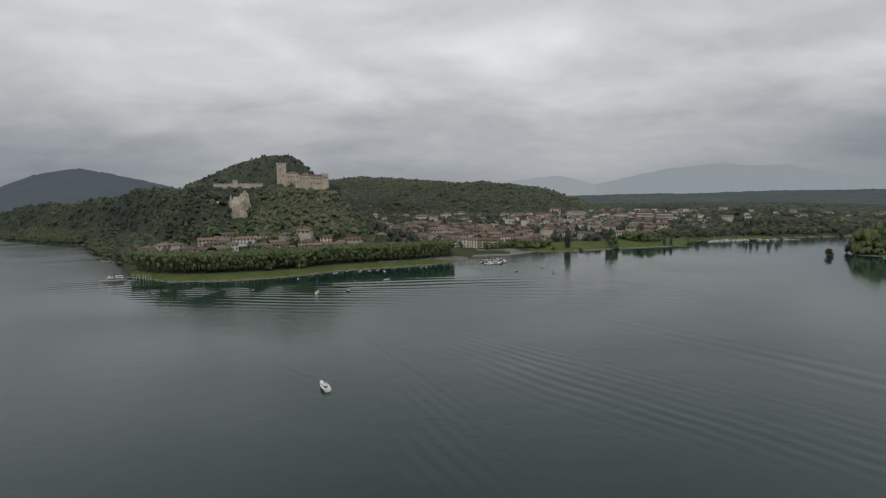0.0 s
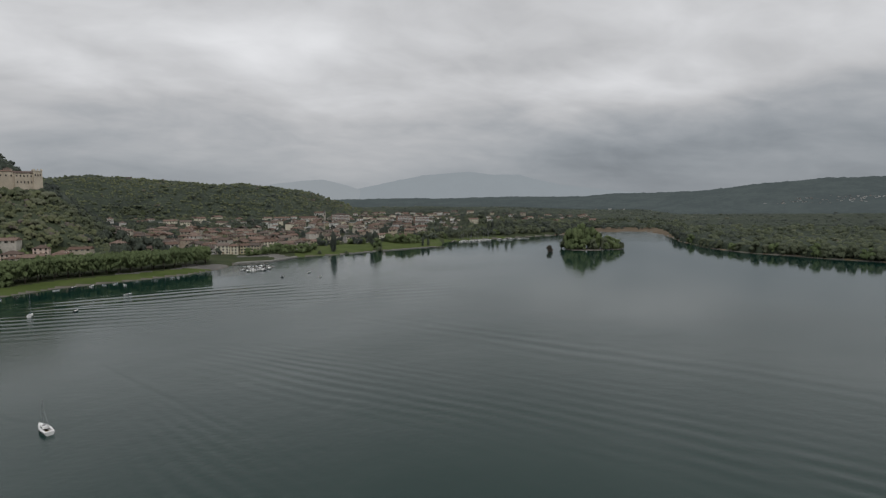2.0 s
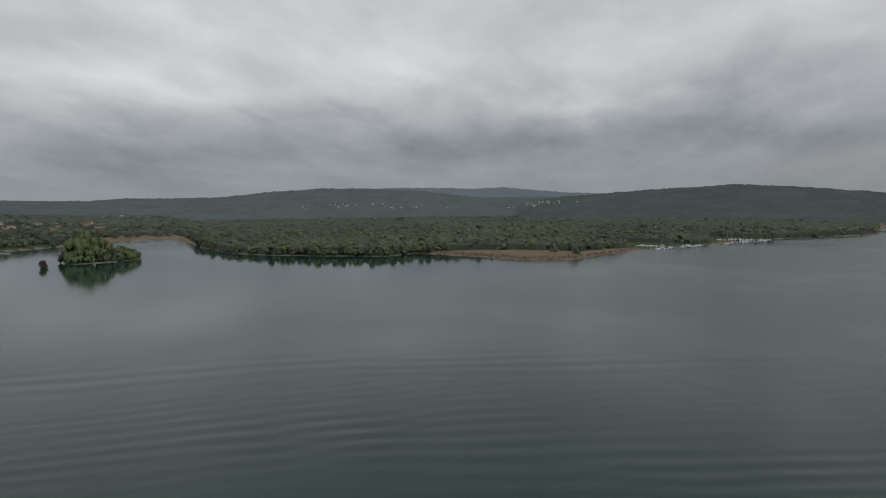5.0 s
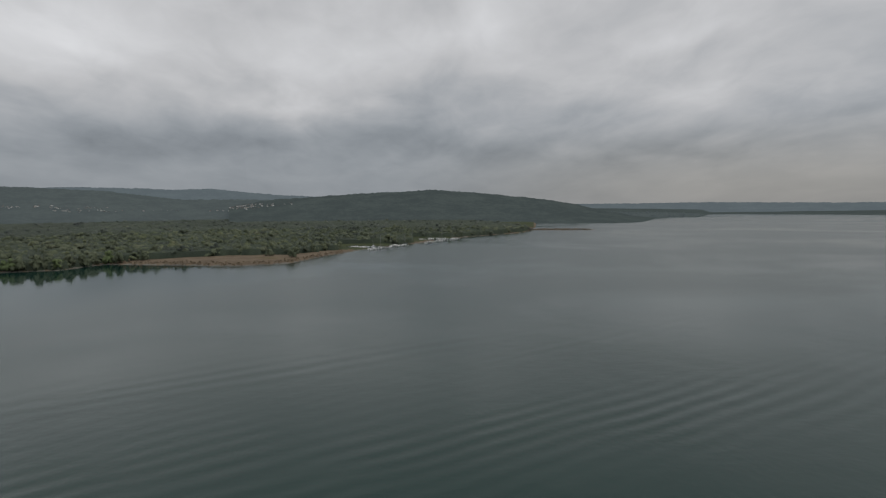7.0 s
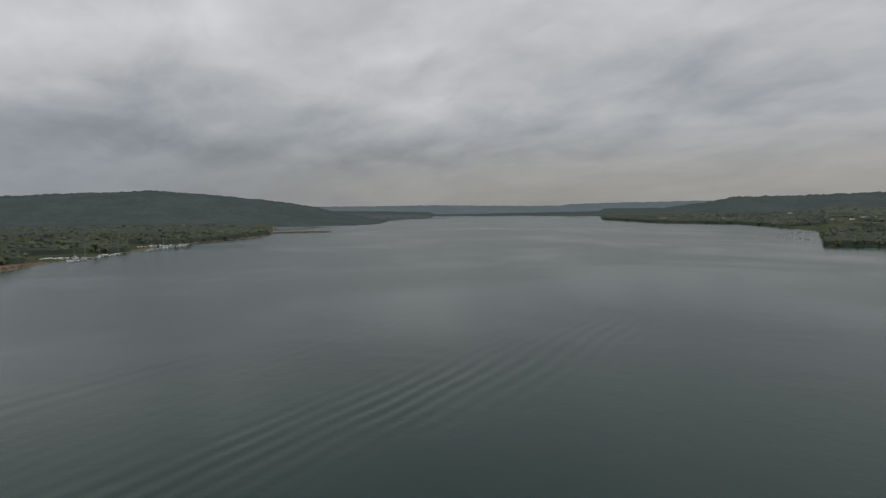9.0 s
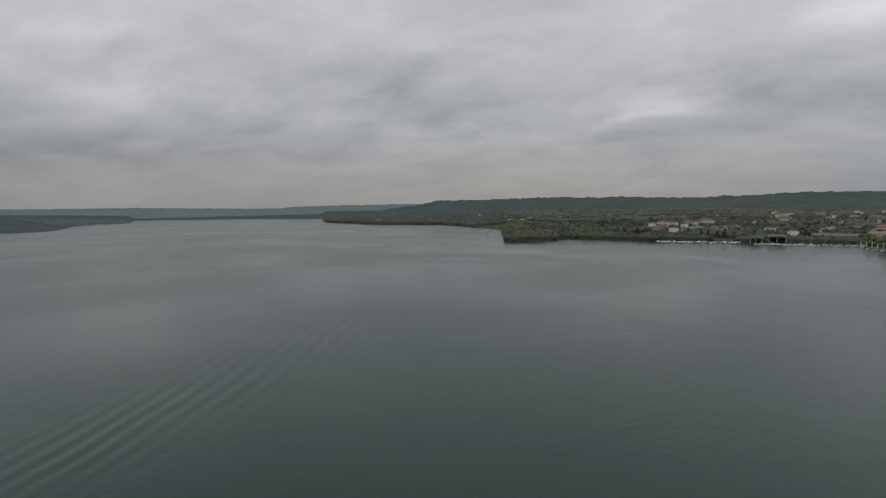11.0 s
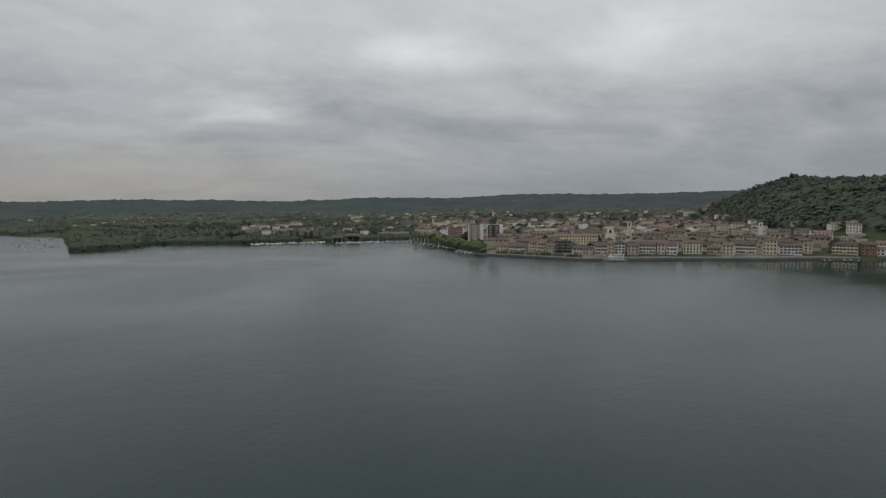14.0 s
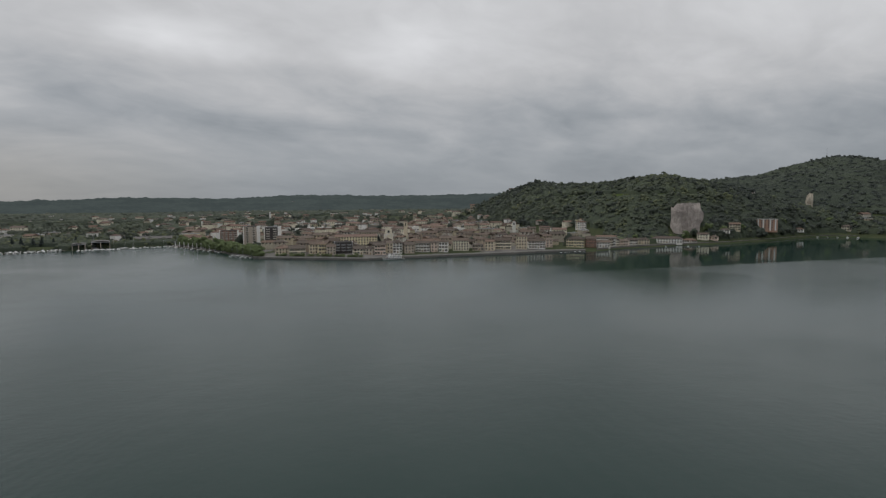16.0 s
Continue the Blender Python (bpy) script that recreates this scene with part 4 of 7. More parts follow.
UMBER = two_tone("brown_plaster", (0.480, 0.415, 0.345), (0.540, 0.470, 0.390), 0.2, 0.9, 3.0)

# azimuth, width, storeys, plaster
FRONT = [(-204.5, 14, 2, OCHRE), (-206.0, 18, 2, CREAM), (-207.6, 9, 3, OCHRE), (-208.5, 9.5, 3, YELLOW), (-209.4, 10, 3, UMBER), (-212.3, 13.5, 2, CREAM), (-213.4, 8, 2, UMBER),
         (-214.5, 12.5, 3, PINK), (-215.4, 7, 3, OCHRE), (-216.3, 11, 4, LIME), (-217.5, 11.5, 3, UMBER), (-219.0, 16.5, 3, LIME), (-220.2, 8, 3, PINK), (-221.2, 10.5, 3, LIME), (-223.0, 19, 4, CREAM),
         (-224.8, 13, 2, UMBER), (-226.1, 11, 3, OCHRE), (-227.5, 18, 3, CREAM), (-229.4, 13, 4, OCHRE), (-230.9, 20, 3, LIME), (-232.2, 8, 3, PINK), (-234.9, 22, 3, YELLOW), (-236.4, 12.5, 3, BRICK_RED),
         (-237.9, 25, 3, LIME), (-239.8, 10, 2, OCHRE)]
for i, (az, w, storeys, mat) in enumerate(FRONT):
    deep = 11 + (i * 5) % 6
    end_on = w < 12 and i % 2
    ob = house("town_house", w - 0.6, deep, storeys, "hip" if i % 3 == 0 or end_on else "gable", mat, BROWN_TILE, cols=max(int(w / 2.9), 2), side=2, win=WINDOW_SHUT if i % 2 else WINDOW_PLAIN, storey=(3.1, 3.5, 2.9, 3.3, 3.7)[i * 3 % 5],
               rise=(2.0, 2.9, 2.4, 1.7)[i % 4], label="plastered lakefront town house with rows of windows and tiled roof", category="house", group="lakefront row")
    put(ob, az, float(shore(az)) + 34 + (0, 4, -3, 2, 7, -1)[i * 5 % 6], rng.uniform(-9, 9), gap=max(w / 2, 8))


def slab_block(name, w, d, storeys, wall, band, label, bands=False):
    """Block of flats with balcony bands that stand out from the front."""
    root = new(name)
    h = storeys * 3.0
    part("wall", boxes("wall", [(-w / 2, w / 2, -d / 2, d / 2, -2, h)], [wall]), root)
    part("roof", flat_roof(w, d, h, SLATE), root)
    n = max(int(w / 6), 2)
    slab = boxes("balcony", [(-2.3, 2.3, -1.3, 0, -0.2, 0, 0), (-2.3, 2.3, -1.3, -1.2, 0, 1.0, 1), (-2.3, -2.2, -1.3, 0, 0, 1.0, 1), (2.2, 2.3, -1.3, 0, 0, 1.0, 1)], [CONCRETE, band])
    for x in () if bands else (-w / 2 - 0.3, w / 2 + 0.3):
        part("end_fin", boxes("end_fin", [(x - 0.5, x + 0.5, -d / 2 - 1.5, d / 2, -2, h + 0.8)], [LIME if band is PALE else band]), root, label="white wall edge")
    long_slab = boxes("balcony", [(-w / 2, w / 2, -1.5, 0, -0.25, 0, 0), (-w / 2, w / 2, -1.5, -1.4, 0, 1.05, 0)], [LIME])
    for s in range(storeys):
        if bands and s:
            part("balcony", long_slab, root, pose(0, -d / 2, s * 3.0), label="white balcony band")
        for c in range(n):
            x = -w / 2 + (c + 0.5) * w / n
            part("window", WINDOW_WIDE, root, pose(x, -d / 2, s * 3 + 0.7))
            if s and not bands:
                part("balcony", slab, root, pose(x, -d / 2, s * 3.0))
    return tagged(root, label, "apartments")


put(slab_block("apartment_block", 19, 13, 4, CHARCOAL, STEEL, "dark modern lakefront flats with balconies"), -210.7, 618, 0, gap=12)
put(slab_block("apartment_block", 17, 14, 8, CHARCOAL, PALE, "dark high block of flats with white edges"), -203.7, 745, -14, gap=12)
put(slab_block("apartment_block", 17, 14, 8, UMBER, PALE, "brown high block of flats with pale balconies"), -201.7, 770, -14, gap=12)
put(slab_block("apartment_block", 24, 13, 5, BRICK_RED, PALE, "reddish block of flats behind the lakeside trees"), -199.6, 860, -8, gap=14)
put(slab_block("apartment_block", 37, 14, 7, BRICK_RED, PALE, "long reddish block of flats with pale balconies", True), -13.7, 1200, 6, gap=20)
put(slab_block("apartment_block", 31, 14, 7, BRICK_RED, PALE, "brick block of flats with white balcony bands", True), -20.3, 1140, 12, gap=16)
put(slab_block("apartment_block", 29, 14, 7, BRICK_RED, PALE, "brick block of flats with white balcony bands", True), -22.1, 1110, 12, gap=16)

put(house("convent_range", 52, 12, 4, "gable", YELLOW, cols=15, side=0, chimney=False, door=False, label="very long yellow building with a row of windows under its eaves", category="building"), -212.0, 690, 3, gap=26)
put(house("convent_wing", 30, 16, 4, "gable", CREAM, cols=9, side=0, chimney=False, door=False, label="broad cream building with a tiled roof above the old town", category="building"), -213.2, 762, 2, gap=18)
hotel_r = next(r for r in range(925, 1100, 3) if float(height(-252.0, r)) > 13.5)
ORANGE = two_tone("orange_plaster", (0.45, 0.275, 0.20), (0.51, 0.325, 0.24), 0.2, 0.9, 3.0)
hotel = put(house("hotel", 27, 15, 5, "flat", ORANGE, SLATE, cols=6, side=2, storey=3.4, label="orange-red hotel with pale window strips below the crag", category="hotel"), -252.0, hotel_r, -2, gap=17)
for x in (-11.2, -4.5, 4.5, 11.2):
    part("window_strip", boxes("window_strip", [(x - 1.0, x + 1.0, -7.75, -7.5, 0.5, 17.0)], [LIME]), hotel, label="pale vertical wall strip")
part("cornice", boxes("cornice", [(-14, 14, -8.6, 8.6, 17.05, 17.5)], [LIME]), hotel)
put(house("boat_station", 38, 12, 2, "hip", LIME, cols=11, side=0, chimney=False, label="long pale lakefront building with a row of windows", category="building"), -243.6, float(shore(-243.6)) + 26, 0, gap=18)
villa_r = next(r for r in range(730, 960, 3) if float(height(-235.4, r)) > 15.0)
put(house("villa", 17, 14, 3, "hip", LIME, cols=5, side=2, storey=3.6, label="white villa with a roof lantern on the slope", category="villa"), -235.4, villa_r, 0, gap=14)
put(house("lantern", 4.5, 4.5, 1, "hip", LIME, cols=2, side=0, chimney=False, door=False, storey=3.0, label="white roof lantern of the villa", category="lantern"), -235.4, villa_r, 0, z=float(height(-235.4, villa_r)) + 12.6, gap=2)


def church():
    """Baroque church: tall two-tier front with a curved gable, nave and roof behind."""
    root = new("church")
    prof = [(-6, 0), (6, 0), (6, 14), (5.2, 14.4), (4.6, 16.5), (4.2, 20), (2.8, 21.2), (1.2, 22.6), (0, 23), (-1.2, 22.6), (-2.8, 21.2), (-4.2, 20), (-4.6, 16.5), (-5.2, 14.4), (-6, 14)]
    n = len(prof)
    v = [(x, -9, z) for x, z in prof] + [(x, -7.6, z) for x, z in prof]
    f = [tuple(range(n)), tuple(range(2 * n - 1, n - 1, -1))] + [(i, n + i, n + (i + 1) % n, (i + 1) % n) for i in range(n)]
    part("front", poly("front", v, f, [CREAM]), root, label="curved baroque front of cream plaster")
    part("cornice", boxes("cornice", [(-6.4, 6.4, -9.5, -9, 13.4, 14), (-6.4, 6.4, -9.4, -9, 0, 0.8)] + [(x - 0.4, x + 0.4, -9.35, -9, 0.8, 13.4) for x in (-5.4, -2.6, 2.6, 5.4)], [LIME]), root)
    part("nave", wall_mesh(11, 30, 13, 0, CREAM), root, pose(0, 7.5, 0))
    part("roof", roof_mesh(30, 11, 13, 3.2, "gable", TILE, 0.4), root, pose(0, 7.5, 0, 0, 0, 90))
    part("door", boxes("door", [(-1.4, 1.4, -9.1, -8.9, 0, 4.2)], [TEAK]), root)
    part("window", boxes("window", [(-1.2, 1.2, -9.1, -8.9, 15.4, 18.8), (-1.5, 1.5, -9.15, -9.0, 15.1, 15.4, 1)], [WINDOW_DARK, LIME]), root)
    return tagged(root, "cream baroque church with a tall curved front", "church")


def bell_tower(side, h, mat, spire, label):
    root = new("bell_tower")
    s = side / 2
    part("shaft", boxes("shaft", [(-s, s, -s, s, -2, h)] + [(-s - 0.2, s + 0.2, -s - 0.2, s + 0.2, z, z + 0.5) for z in (h * 0.45, h * 0.72, h - 0.3)], [mat]), root)
    for a in range(4):
        part("bell_opening", boxes("bell_opening", [(-0.8, 0.8, -s - 0.06, -s + 0.1, h * 0.76, h * 0.93)], [WINDOW_DARK]), root, pose(0, 0, 0, 0, 0, 90 * a))
    v = [(-s - 0.3, -s - 0.3, h + 0.2), (s + 0.3, -s - 0.3, h + 0.2), (s + 0.3, s + 0.3, h + 0.2), (-s - 0.3, s + 0.3, h + 0.2), (0, 0, h + spire)]
    part("spire", poly("spire", v, [(0, 1, 4), (1, 2, 4), (2, 3, 4), (3, 0, 4), (3, 2, 1, 0)], [TILE if spire < 6 else SLATE]), root)
    return tagged(root, label, "bell tower")


put(church(), -215.4, 705, 0, gap=15)
put(bell_tower(5.5, 25, OCHRE, 2.5, "square ochre bell tower over the old roofs"), -217.2, 800, 0, gap=5)
put(bell_tower(5.0, 22, LIME, 3.0, "pale bell tower among tiled roofs"), -228.6, 860, 0, gap=5)
put(bell_tower(4.2, 23, PALE, 9, "slender white church tower with a pointed spire"), -12.1, 1250, 0, gap=6)
put(bell_tower(4.0, 20, LIME, 2.0, "pale bell tower in the suburbs"), -203.5, 1500, 0, gap=5)

for az, r, w in [(-206.9, 985, 34), (-208.3, 1010, 42), (-203.4, 1040, 26), (-211.0, 960, 28), (-217.8, 985, 40), (-222.5, 940, 30)]:
    put(house("market_hall", w, 16, 1, "flat", LIME, LIME, cols=max(w // 5, 2), side=0, storey=6.0, win=WINDOW_WIDE, label="low hall with a broad white flat roof among the tiles", category="hall", group="white halls"), az, r, rng.uniform(-8, 8), gap=w * 0.45)

# ---- the first town: front houses ----
for az, r, w, d, st, roof, mat in [(28.6, 645, 12, 10, 2, "gable", WALL), (27.6, 660, 11, 10, 2, "hip", LIME), (26.3, 605, 17, 12, 2, "hip", PINK), (24.6, 607, 15, 11, 2, "hip", OCHRE), (23.6, 622, 18, 11, 2, "gable", WALL),
                                (22.4, 615, 12, 10, 2, "gable", UMBER), (21.4, 612, 11, 10, 2, "gable", LIME), (20.2, 622, 24, 11, 2, "hip", LIME), (18.7, 607, 13, 11, 2, "gable", WALL), (17.3, 612, 12, 10, 2, "gable", LIME),
                                (14.2, 612, 16, 12, 2, "hip", PINK), (13.0, 605, 20, 12, 2, "gable", WALL), (12.2, 620, 12, 12, 2, "hip", PINK), (10.8, 612, 15, 13, 2, "hip", OCHRE), (9.4, 607, 12, 11, 2, "hip", YELLOW),
                                (-0.9, 655, 11, 12, 2, "gable", LIME), (-2.2, 650, 12, 11, 3, "gable", CREAM), (-3.2, 652, 11, 11, 3, "hip", CREAM), (-4.2, 655, 10, 10, 3, "gable", YELLOW), (-5.1, 655, 13, 10, 3, "gable", OCHRE),
                                (-6.6, 700, 18, 11, 3, "gable", CREAM), (-8.4, 715, 22, 11, 2, "gable", WALL), (-10.4, 735, 20, 11, 2, "gable", YELLOW), (-12.8, 780, 24, 14, 3, "hip", OCHRE), (-15.0, 800, 20, 12, 2, "hip", CREAM),
                                (-17.9, 830, 22, 12, 2, "gable", CREAM), (-7.9, 1290, 34, 14, 3, "gable", LIME), (-10.4, 1310, 40, 14, 3, "gable", PINK), (5.2, 700, 26, 14, 1, "gable", OCHRE)]:
    ob = house("house", w, d, st, roof, mat, cols=max(int(w / 3.2), 2), side=2 if r < 700 else 0, win=WINDOW_SHUT if int(r) % 2 else WINDOW_PLAIN,
               label="plastered house with clay-tiled roof near the lake avenue", group="houses of the castle town")
    put(ob, az, r, rng.uniform(-16, 16), gap=max(w / 2, 7))

SHORE_KINDS = [LIME, CREAM, PINK, LIME, OCHRE]
for i, (az, back, w, st) in enumerate([(-237.6, 22, 16, 2), (-238.6, 24, 13, 3), (-239.5, 22, 15, 2), (-240.4, 26, 12, 2), (-241.4, 24, 16, 2), (-245.6, 22, 18, 1), (-246.8, 24, 14, 2), (-247.7, 20, 11, 1), (-248.6, 36, 13, 2), (-249.4, 44, 14, 3), (-254.4, 30, 14, 1), (-257.8, 30, 13, 2)]):
    ob = house("lakeside_house", w, 10, st, "hip" if i % 3 else "gable", SHORE_KINDS[i % 5], BROWN_TILE, cols=max(w // 3, 2), side=0, win=WINDOW_SHUT if i % 2 else WINDOW_PLAIN, label="low pale house on the shore road below the crag", group="shore road houses")
    put(ob, az, float(shore(az)) + back, rng.uniform(-10, 10), gap=8)

# ---- roofs behind: houses alike, copied over both towns and the hills ----
def stock_of(tile, group):
    """Eight kinds of old town house to copy."""
    out = []
    for w, d, st, roof, wins in [(11, 10, 2, "gable", 3), (14, 10, 3, "gable", 3), (10, 10, 3, "hip", 2), (17, 11, 2, "gable", 4), (13, 12, 3, "hip", 3), (9, 9, 2, "gable", 2), (20, 11, 3, "gable", 4), (15, 13, 2, "hip", 3)]:
        root = new("house")
        h = st * 3.1
        part("wall", wall_mesh(w, d, h, d * 0.21 if roof == "gable" else 0, WALL, False), root)
        part("roof", roof_mesh(w, d, h, d * 0.21, roof, tile), root)
        part("chimney", CHIMNEY, root, pose(w * 0.2, d * 0.1, h + d * 0.15))
        for c in range(wins):
            part("window", WINDOW_PLAIN if w % 2 else WINDOW_SHUT, root, pose(-w / 2 + (c + 0.5) * w / wins, -d / 2, h - 2.2))
        part("window", WINDOW_PLAIN, root, pose(-w / 2, -d * 0.2, h - 2.2, 0, 0, -90))
        out.append(tagged(root, "old plastered town house with a clay-tiled roof", "house", group))
    return out


STOCK = stock_of(TILE, "town houses")
LAKE_STOCK = stock_of(BROWN_TILE, "old town houses")
stock_used = set()


def settle(stock, m):
    """Puts a kind of house at a place: the first time itself, then copies."""
    if stock.name in stock_used:
        return again(stock, m)
    stock_used.add(stock.name)
    stock.matrix_basis = m
    return stock


def harvest(root):
    """The corners, triangles and materials of a house, for hamlets too far off to tell house from house."""
    vs, fs, ms, n = [], [], [], 0
    for o in root.children:
        o.data.calc_loop_triangles()
        m = o.matrix_basis
        vs += [tuple(m @ v.co) for v in o.data.vertices]
        for t in o.data.loop_triangles:
            fs.append([i + n for i in t.vertices])
            ms.append(o.data.materials[t.material_index])
        n = len(vs)
    for o in [*root.children, root]:
        bpy.data.objects.remove(o)
    return np.array(vs), np.array(fs), ms


HAMLET = []
for w, d, st, roof, wall, top in [(13, 10, 2, "gable", WALL_MIXED, TILE_MIXED), (11, 10, 3, "hip", LIME, TILE_MIXED), (22, 12, 2, "flat", WALL_MIXED, SLATE), (16, 11, 3, "gable", WALL_MIXED, TILE_MIXED), (20, 11, 3, "gable", CREAM, TILE_MIXED), (12, 12, 2, "hip", WALL_MIXED, TILE_MIXED), (11, 9, 2, "gable", LIME, TILE_MIXED), (18, 10, 2, "flat", LIME, SLATE), (10, 9, 3, "hip", LIME, SLATE)]:
    root = new("hamlet_house")
    h = st * 3.1
    part("wall", wall_mesh(w, d, h, d * 0.21 if roof == "gable" else 0, wall, False), root)
    part("roof", flat_roof(w, d, h, top) if roof == "flat" else roof_mesh(w, d, h, d * 0.21, roof, top), root)
    for c in range(int(w / 4)):
        for s in range(st):
            part("window", boxes("window", [(-0.6, 0.6, -0.04, 0.05, 0, 1.5)], [WINDOW_DARK]), root, pose(-w / 2 + (c + 0.5) * w / int(w / 4), -d / 2, s * 3.1 + 1))
    HAMLET.append(harvest(root))
PALE_HAMLET, HAMLET = HAMLET[6:], HAMLET[:6]


def hamlet(name, places, label, pale=False):
    """Many far houses as one mesh."""
    mats, vs, fs, ms, n = [], [], [], [], 0
    for m, k in places:
        v, f, names = (PALE_HAMLET if pale else HAMLET)[k % (3 if pale else 6)]
        a = np.array(m)
        vs.append(v @ a[:3, :3].T + a[:3, 3])
        fs.append(f + n)
        for x in names:
            if x not in mats:
                mats.append(x)
        ms += [mats.index(x) for x in names]
        n += len(v)
    return tagged(new(name, mesh_from(name, np.concatenate(vs), np.concatenate(fs), mats, ms)), label, "houses", kind="stuff")


def quarter(a0, a1, r0, r1, gap, most, stock, seed, keep=1.0, far=False, grow=0.6, inland=40, street=0.0, level=(-9, 999), label="pale and tiled houses among trees, far off"):
    """Fills a part of a town with houses, wider apart with distance."""
    rnd = random.Random(seed)
    n, tries, places = 0, 0, []
    while n < most and tries < most * 9:
        tries += 1
        az = rnd.uniform(min(a0, a1), max(a0, a1))
        r = math.sqrt(rnd.uniform(r0 * r0, r1 * r1))
        s = gap * (r / r0) ** grow
        x, y = (float(c) for c in spot(az, r))
        if r - float(shore(az)) < inland or not free(x, y, s - 8) or float(fbm(x, y, 110.0, 2)) > keep or (not far and r < 1300 and az < -190 and float(height(az, r)) > 26) or (az > -30 and r > 950 and float(height(az, r)) > 34):
            continue
        if not level[0] < (far_height(az, r) if far else float(height(az, r))) < level[1]:
            continue
        turn = (street - az + 12 * round(4 * float(fbm(x, y, 160.0, 1)))) % 90 - 45 + rnd.uniform(-14, 14) + 90 * (rnd.random() < 0.42)
        k = rnd.uniform(0.85, 1.15)
        k *= 0.62 if far else 1.0
        m = at(az, r, turn, far=far, scale=(k * rnd.uniform(0.85, 1.2), k, k * rnd.uniform(0.9, 1.1)))
        if isinstance(stock, list):
            settle(rnd.choice(stock), m)
        else:
            places.append((m, rnd.randrange(60)))
        TAKEN.append((x, y, 8 + 0.004 * (r - r0)))
        n += 1
    if places:
        hamlet(stock, places, label, far)


quarter(29.3, 8.6, 590, 632, 13.5, 18, STOCK, 41, 2.0, inland=90)
quarter(7, -10, 665, 980, 14.0, 110, STOCK, 1, 0.55)
quarter(-203, -233, 625, 830, 15.0, 130, LAKE_STOCK, 5, 0.9, inland=52)
quarter(-9, -22.6, 800, 1100, 20, 35, STOCK, 3, 0.5)
quarter(8, -12, 980, 1330, 24, 42, "upper_town", 2, 0.5, label="tiled houses climbing from the castle town")
quarter(-9, -26, 1000, 1600, 21, 130, "east_town", 31, 0.6, label="tiled houses in the outskirts of the castle town")
quarter(-24, -40, 1250, 1750, 34, 34, "bay_suburb", 4, 0.1, label="tiled houses behind the bay")
quarter(-196, -236, 830, 1250, 19, 200, "old_town", 6, 0.75, label="crowded tiled roofs of the second town")
quarter(-188, -234, 1300, 1900, 36, 100, "suburb", 7, 0.6, label="pale houses and sheds in the second town's suburbs")
quarter(-178, -198, 970, 1300, 28, 30, "boatyard_quarter", 8, 0.35, label="low houses and sheds behind the boatyards")
quarter(12, -6, 1200, 1360, 40, 14, "ridge_houses", 9, 0.4, label="pale villas below the wooded ridge")
quarter(-164, -190, 1500, 2250, 40, 46, "garden_suburb", 18, 0.5, True, label="small pale houses among the trees of the suburb")
quarter(-148, -164, 1900, 2300, 60, 8, "far_bank_houses", 11, 0.5, label="small pale houses on the far bank")
quarter(-55, -86, 2230, 2560, 9, 330, "hill_village", 12, 0.12, True, 0.2, level=(44, 74), label="white houses of a village on the far hill")
quarter(-28, -62, 2260, 2600, 60, 14, "plain_houses", 13, 0.5, True, label="scattered houses on the plain")
quarter(-160, -232, 2050, 2750, 60, 22, "plateau_houses", 14, 0.3, True, label="scattered houses below the plateau")
quarter(-228, -243, 1000, 1120, 50, 7, "crag_houses", 15, 0.9, label="a few houses on top of the crag")
quarter(-248, -259, 1085, 1250, 40, 5, "shore_hamlet", 16, 0.9, label="houses on the shore under the mountain")


def lattice_mast(name, h, side, label, category, jib=0.0):
    """A slim mast of four legs with cross braces; with a jib it is a tower crane."""
    root = new(name)
    leg = boxes("leg", [(-0.08, 0.08, -0.08, 0.08, 0, h)], [YELLOW if jib else STEEL])
    for x in (-side / 2, side / 2):
        for y in (-side / 2, side / 2):
            part("leg", leg, root, pose(x, y, 0))
    n = int(h / (side * 1.5))
    part("bracing", boxes("bracing", [(-side / 2, side / 2, s * side / 2 - 0.05, s * side / 2 + 0.05, (i + 0.5) * h / n, (i + 0.5) * h / n + 0.12) for i in range(n) for s in (-1, 1)], [YELLOW if jib else STEEL]), root)
    if jib:
        part("jib", boxes("jib", [(-jib * 0.3, jib, -0.4, -0.3, h, h + 0.15), (-jib * 0.3, jib, 0.3, 0.4, h, h + 0.15), (-jib * 0.3, jib, -0.05, 0.05, h + 0.9, h + 1.05)] + [(i, i + 0.1, -0.35, 0.35, h, h + 1.0) for i in range(int(-jib * 0.3), int(jib), 2)], [YELLOW]), root)
        part("counterweight", boxes("counterweight", [(-jib * 0.3, -jib * 0.3 + 1.5, -0.8, 0.8, h - 1.6, h)], [CONCRETE]), root)
    return tagged(root, label, category)


put(lattice_mast("tower_crane", 26, 1.6, "yellow tower crane among the old roofs", "crane", 20), -235.0, 820, 70, gap=3)
put(lattice_mast("radio_mast", 34, 1.4, "thin radio mast on the mountain top", "mast"), -256.2, 1880, 0, gap=3)

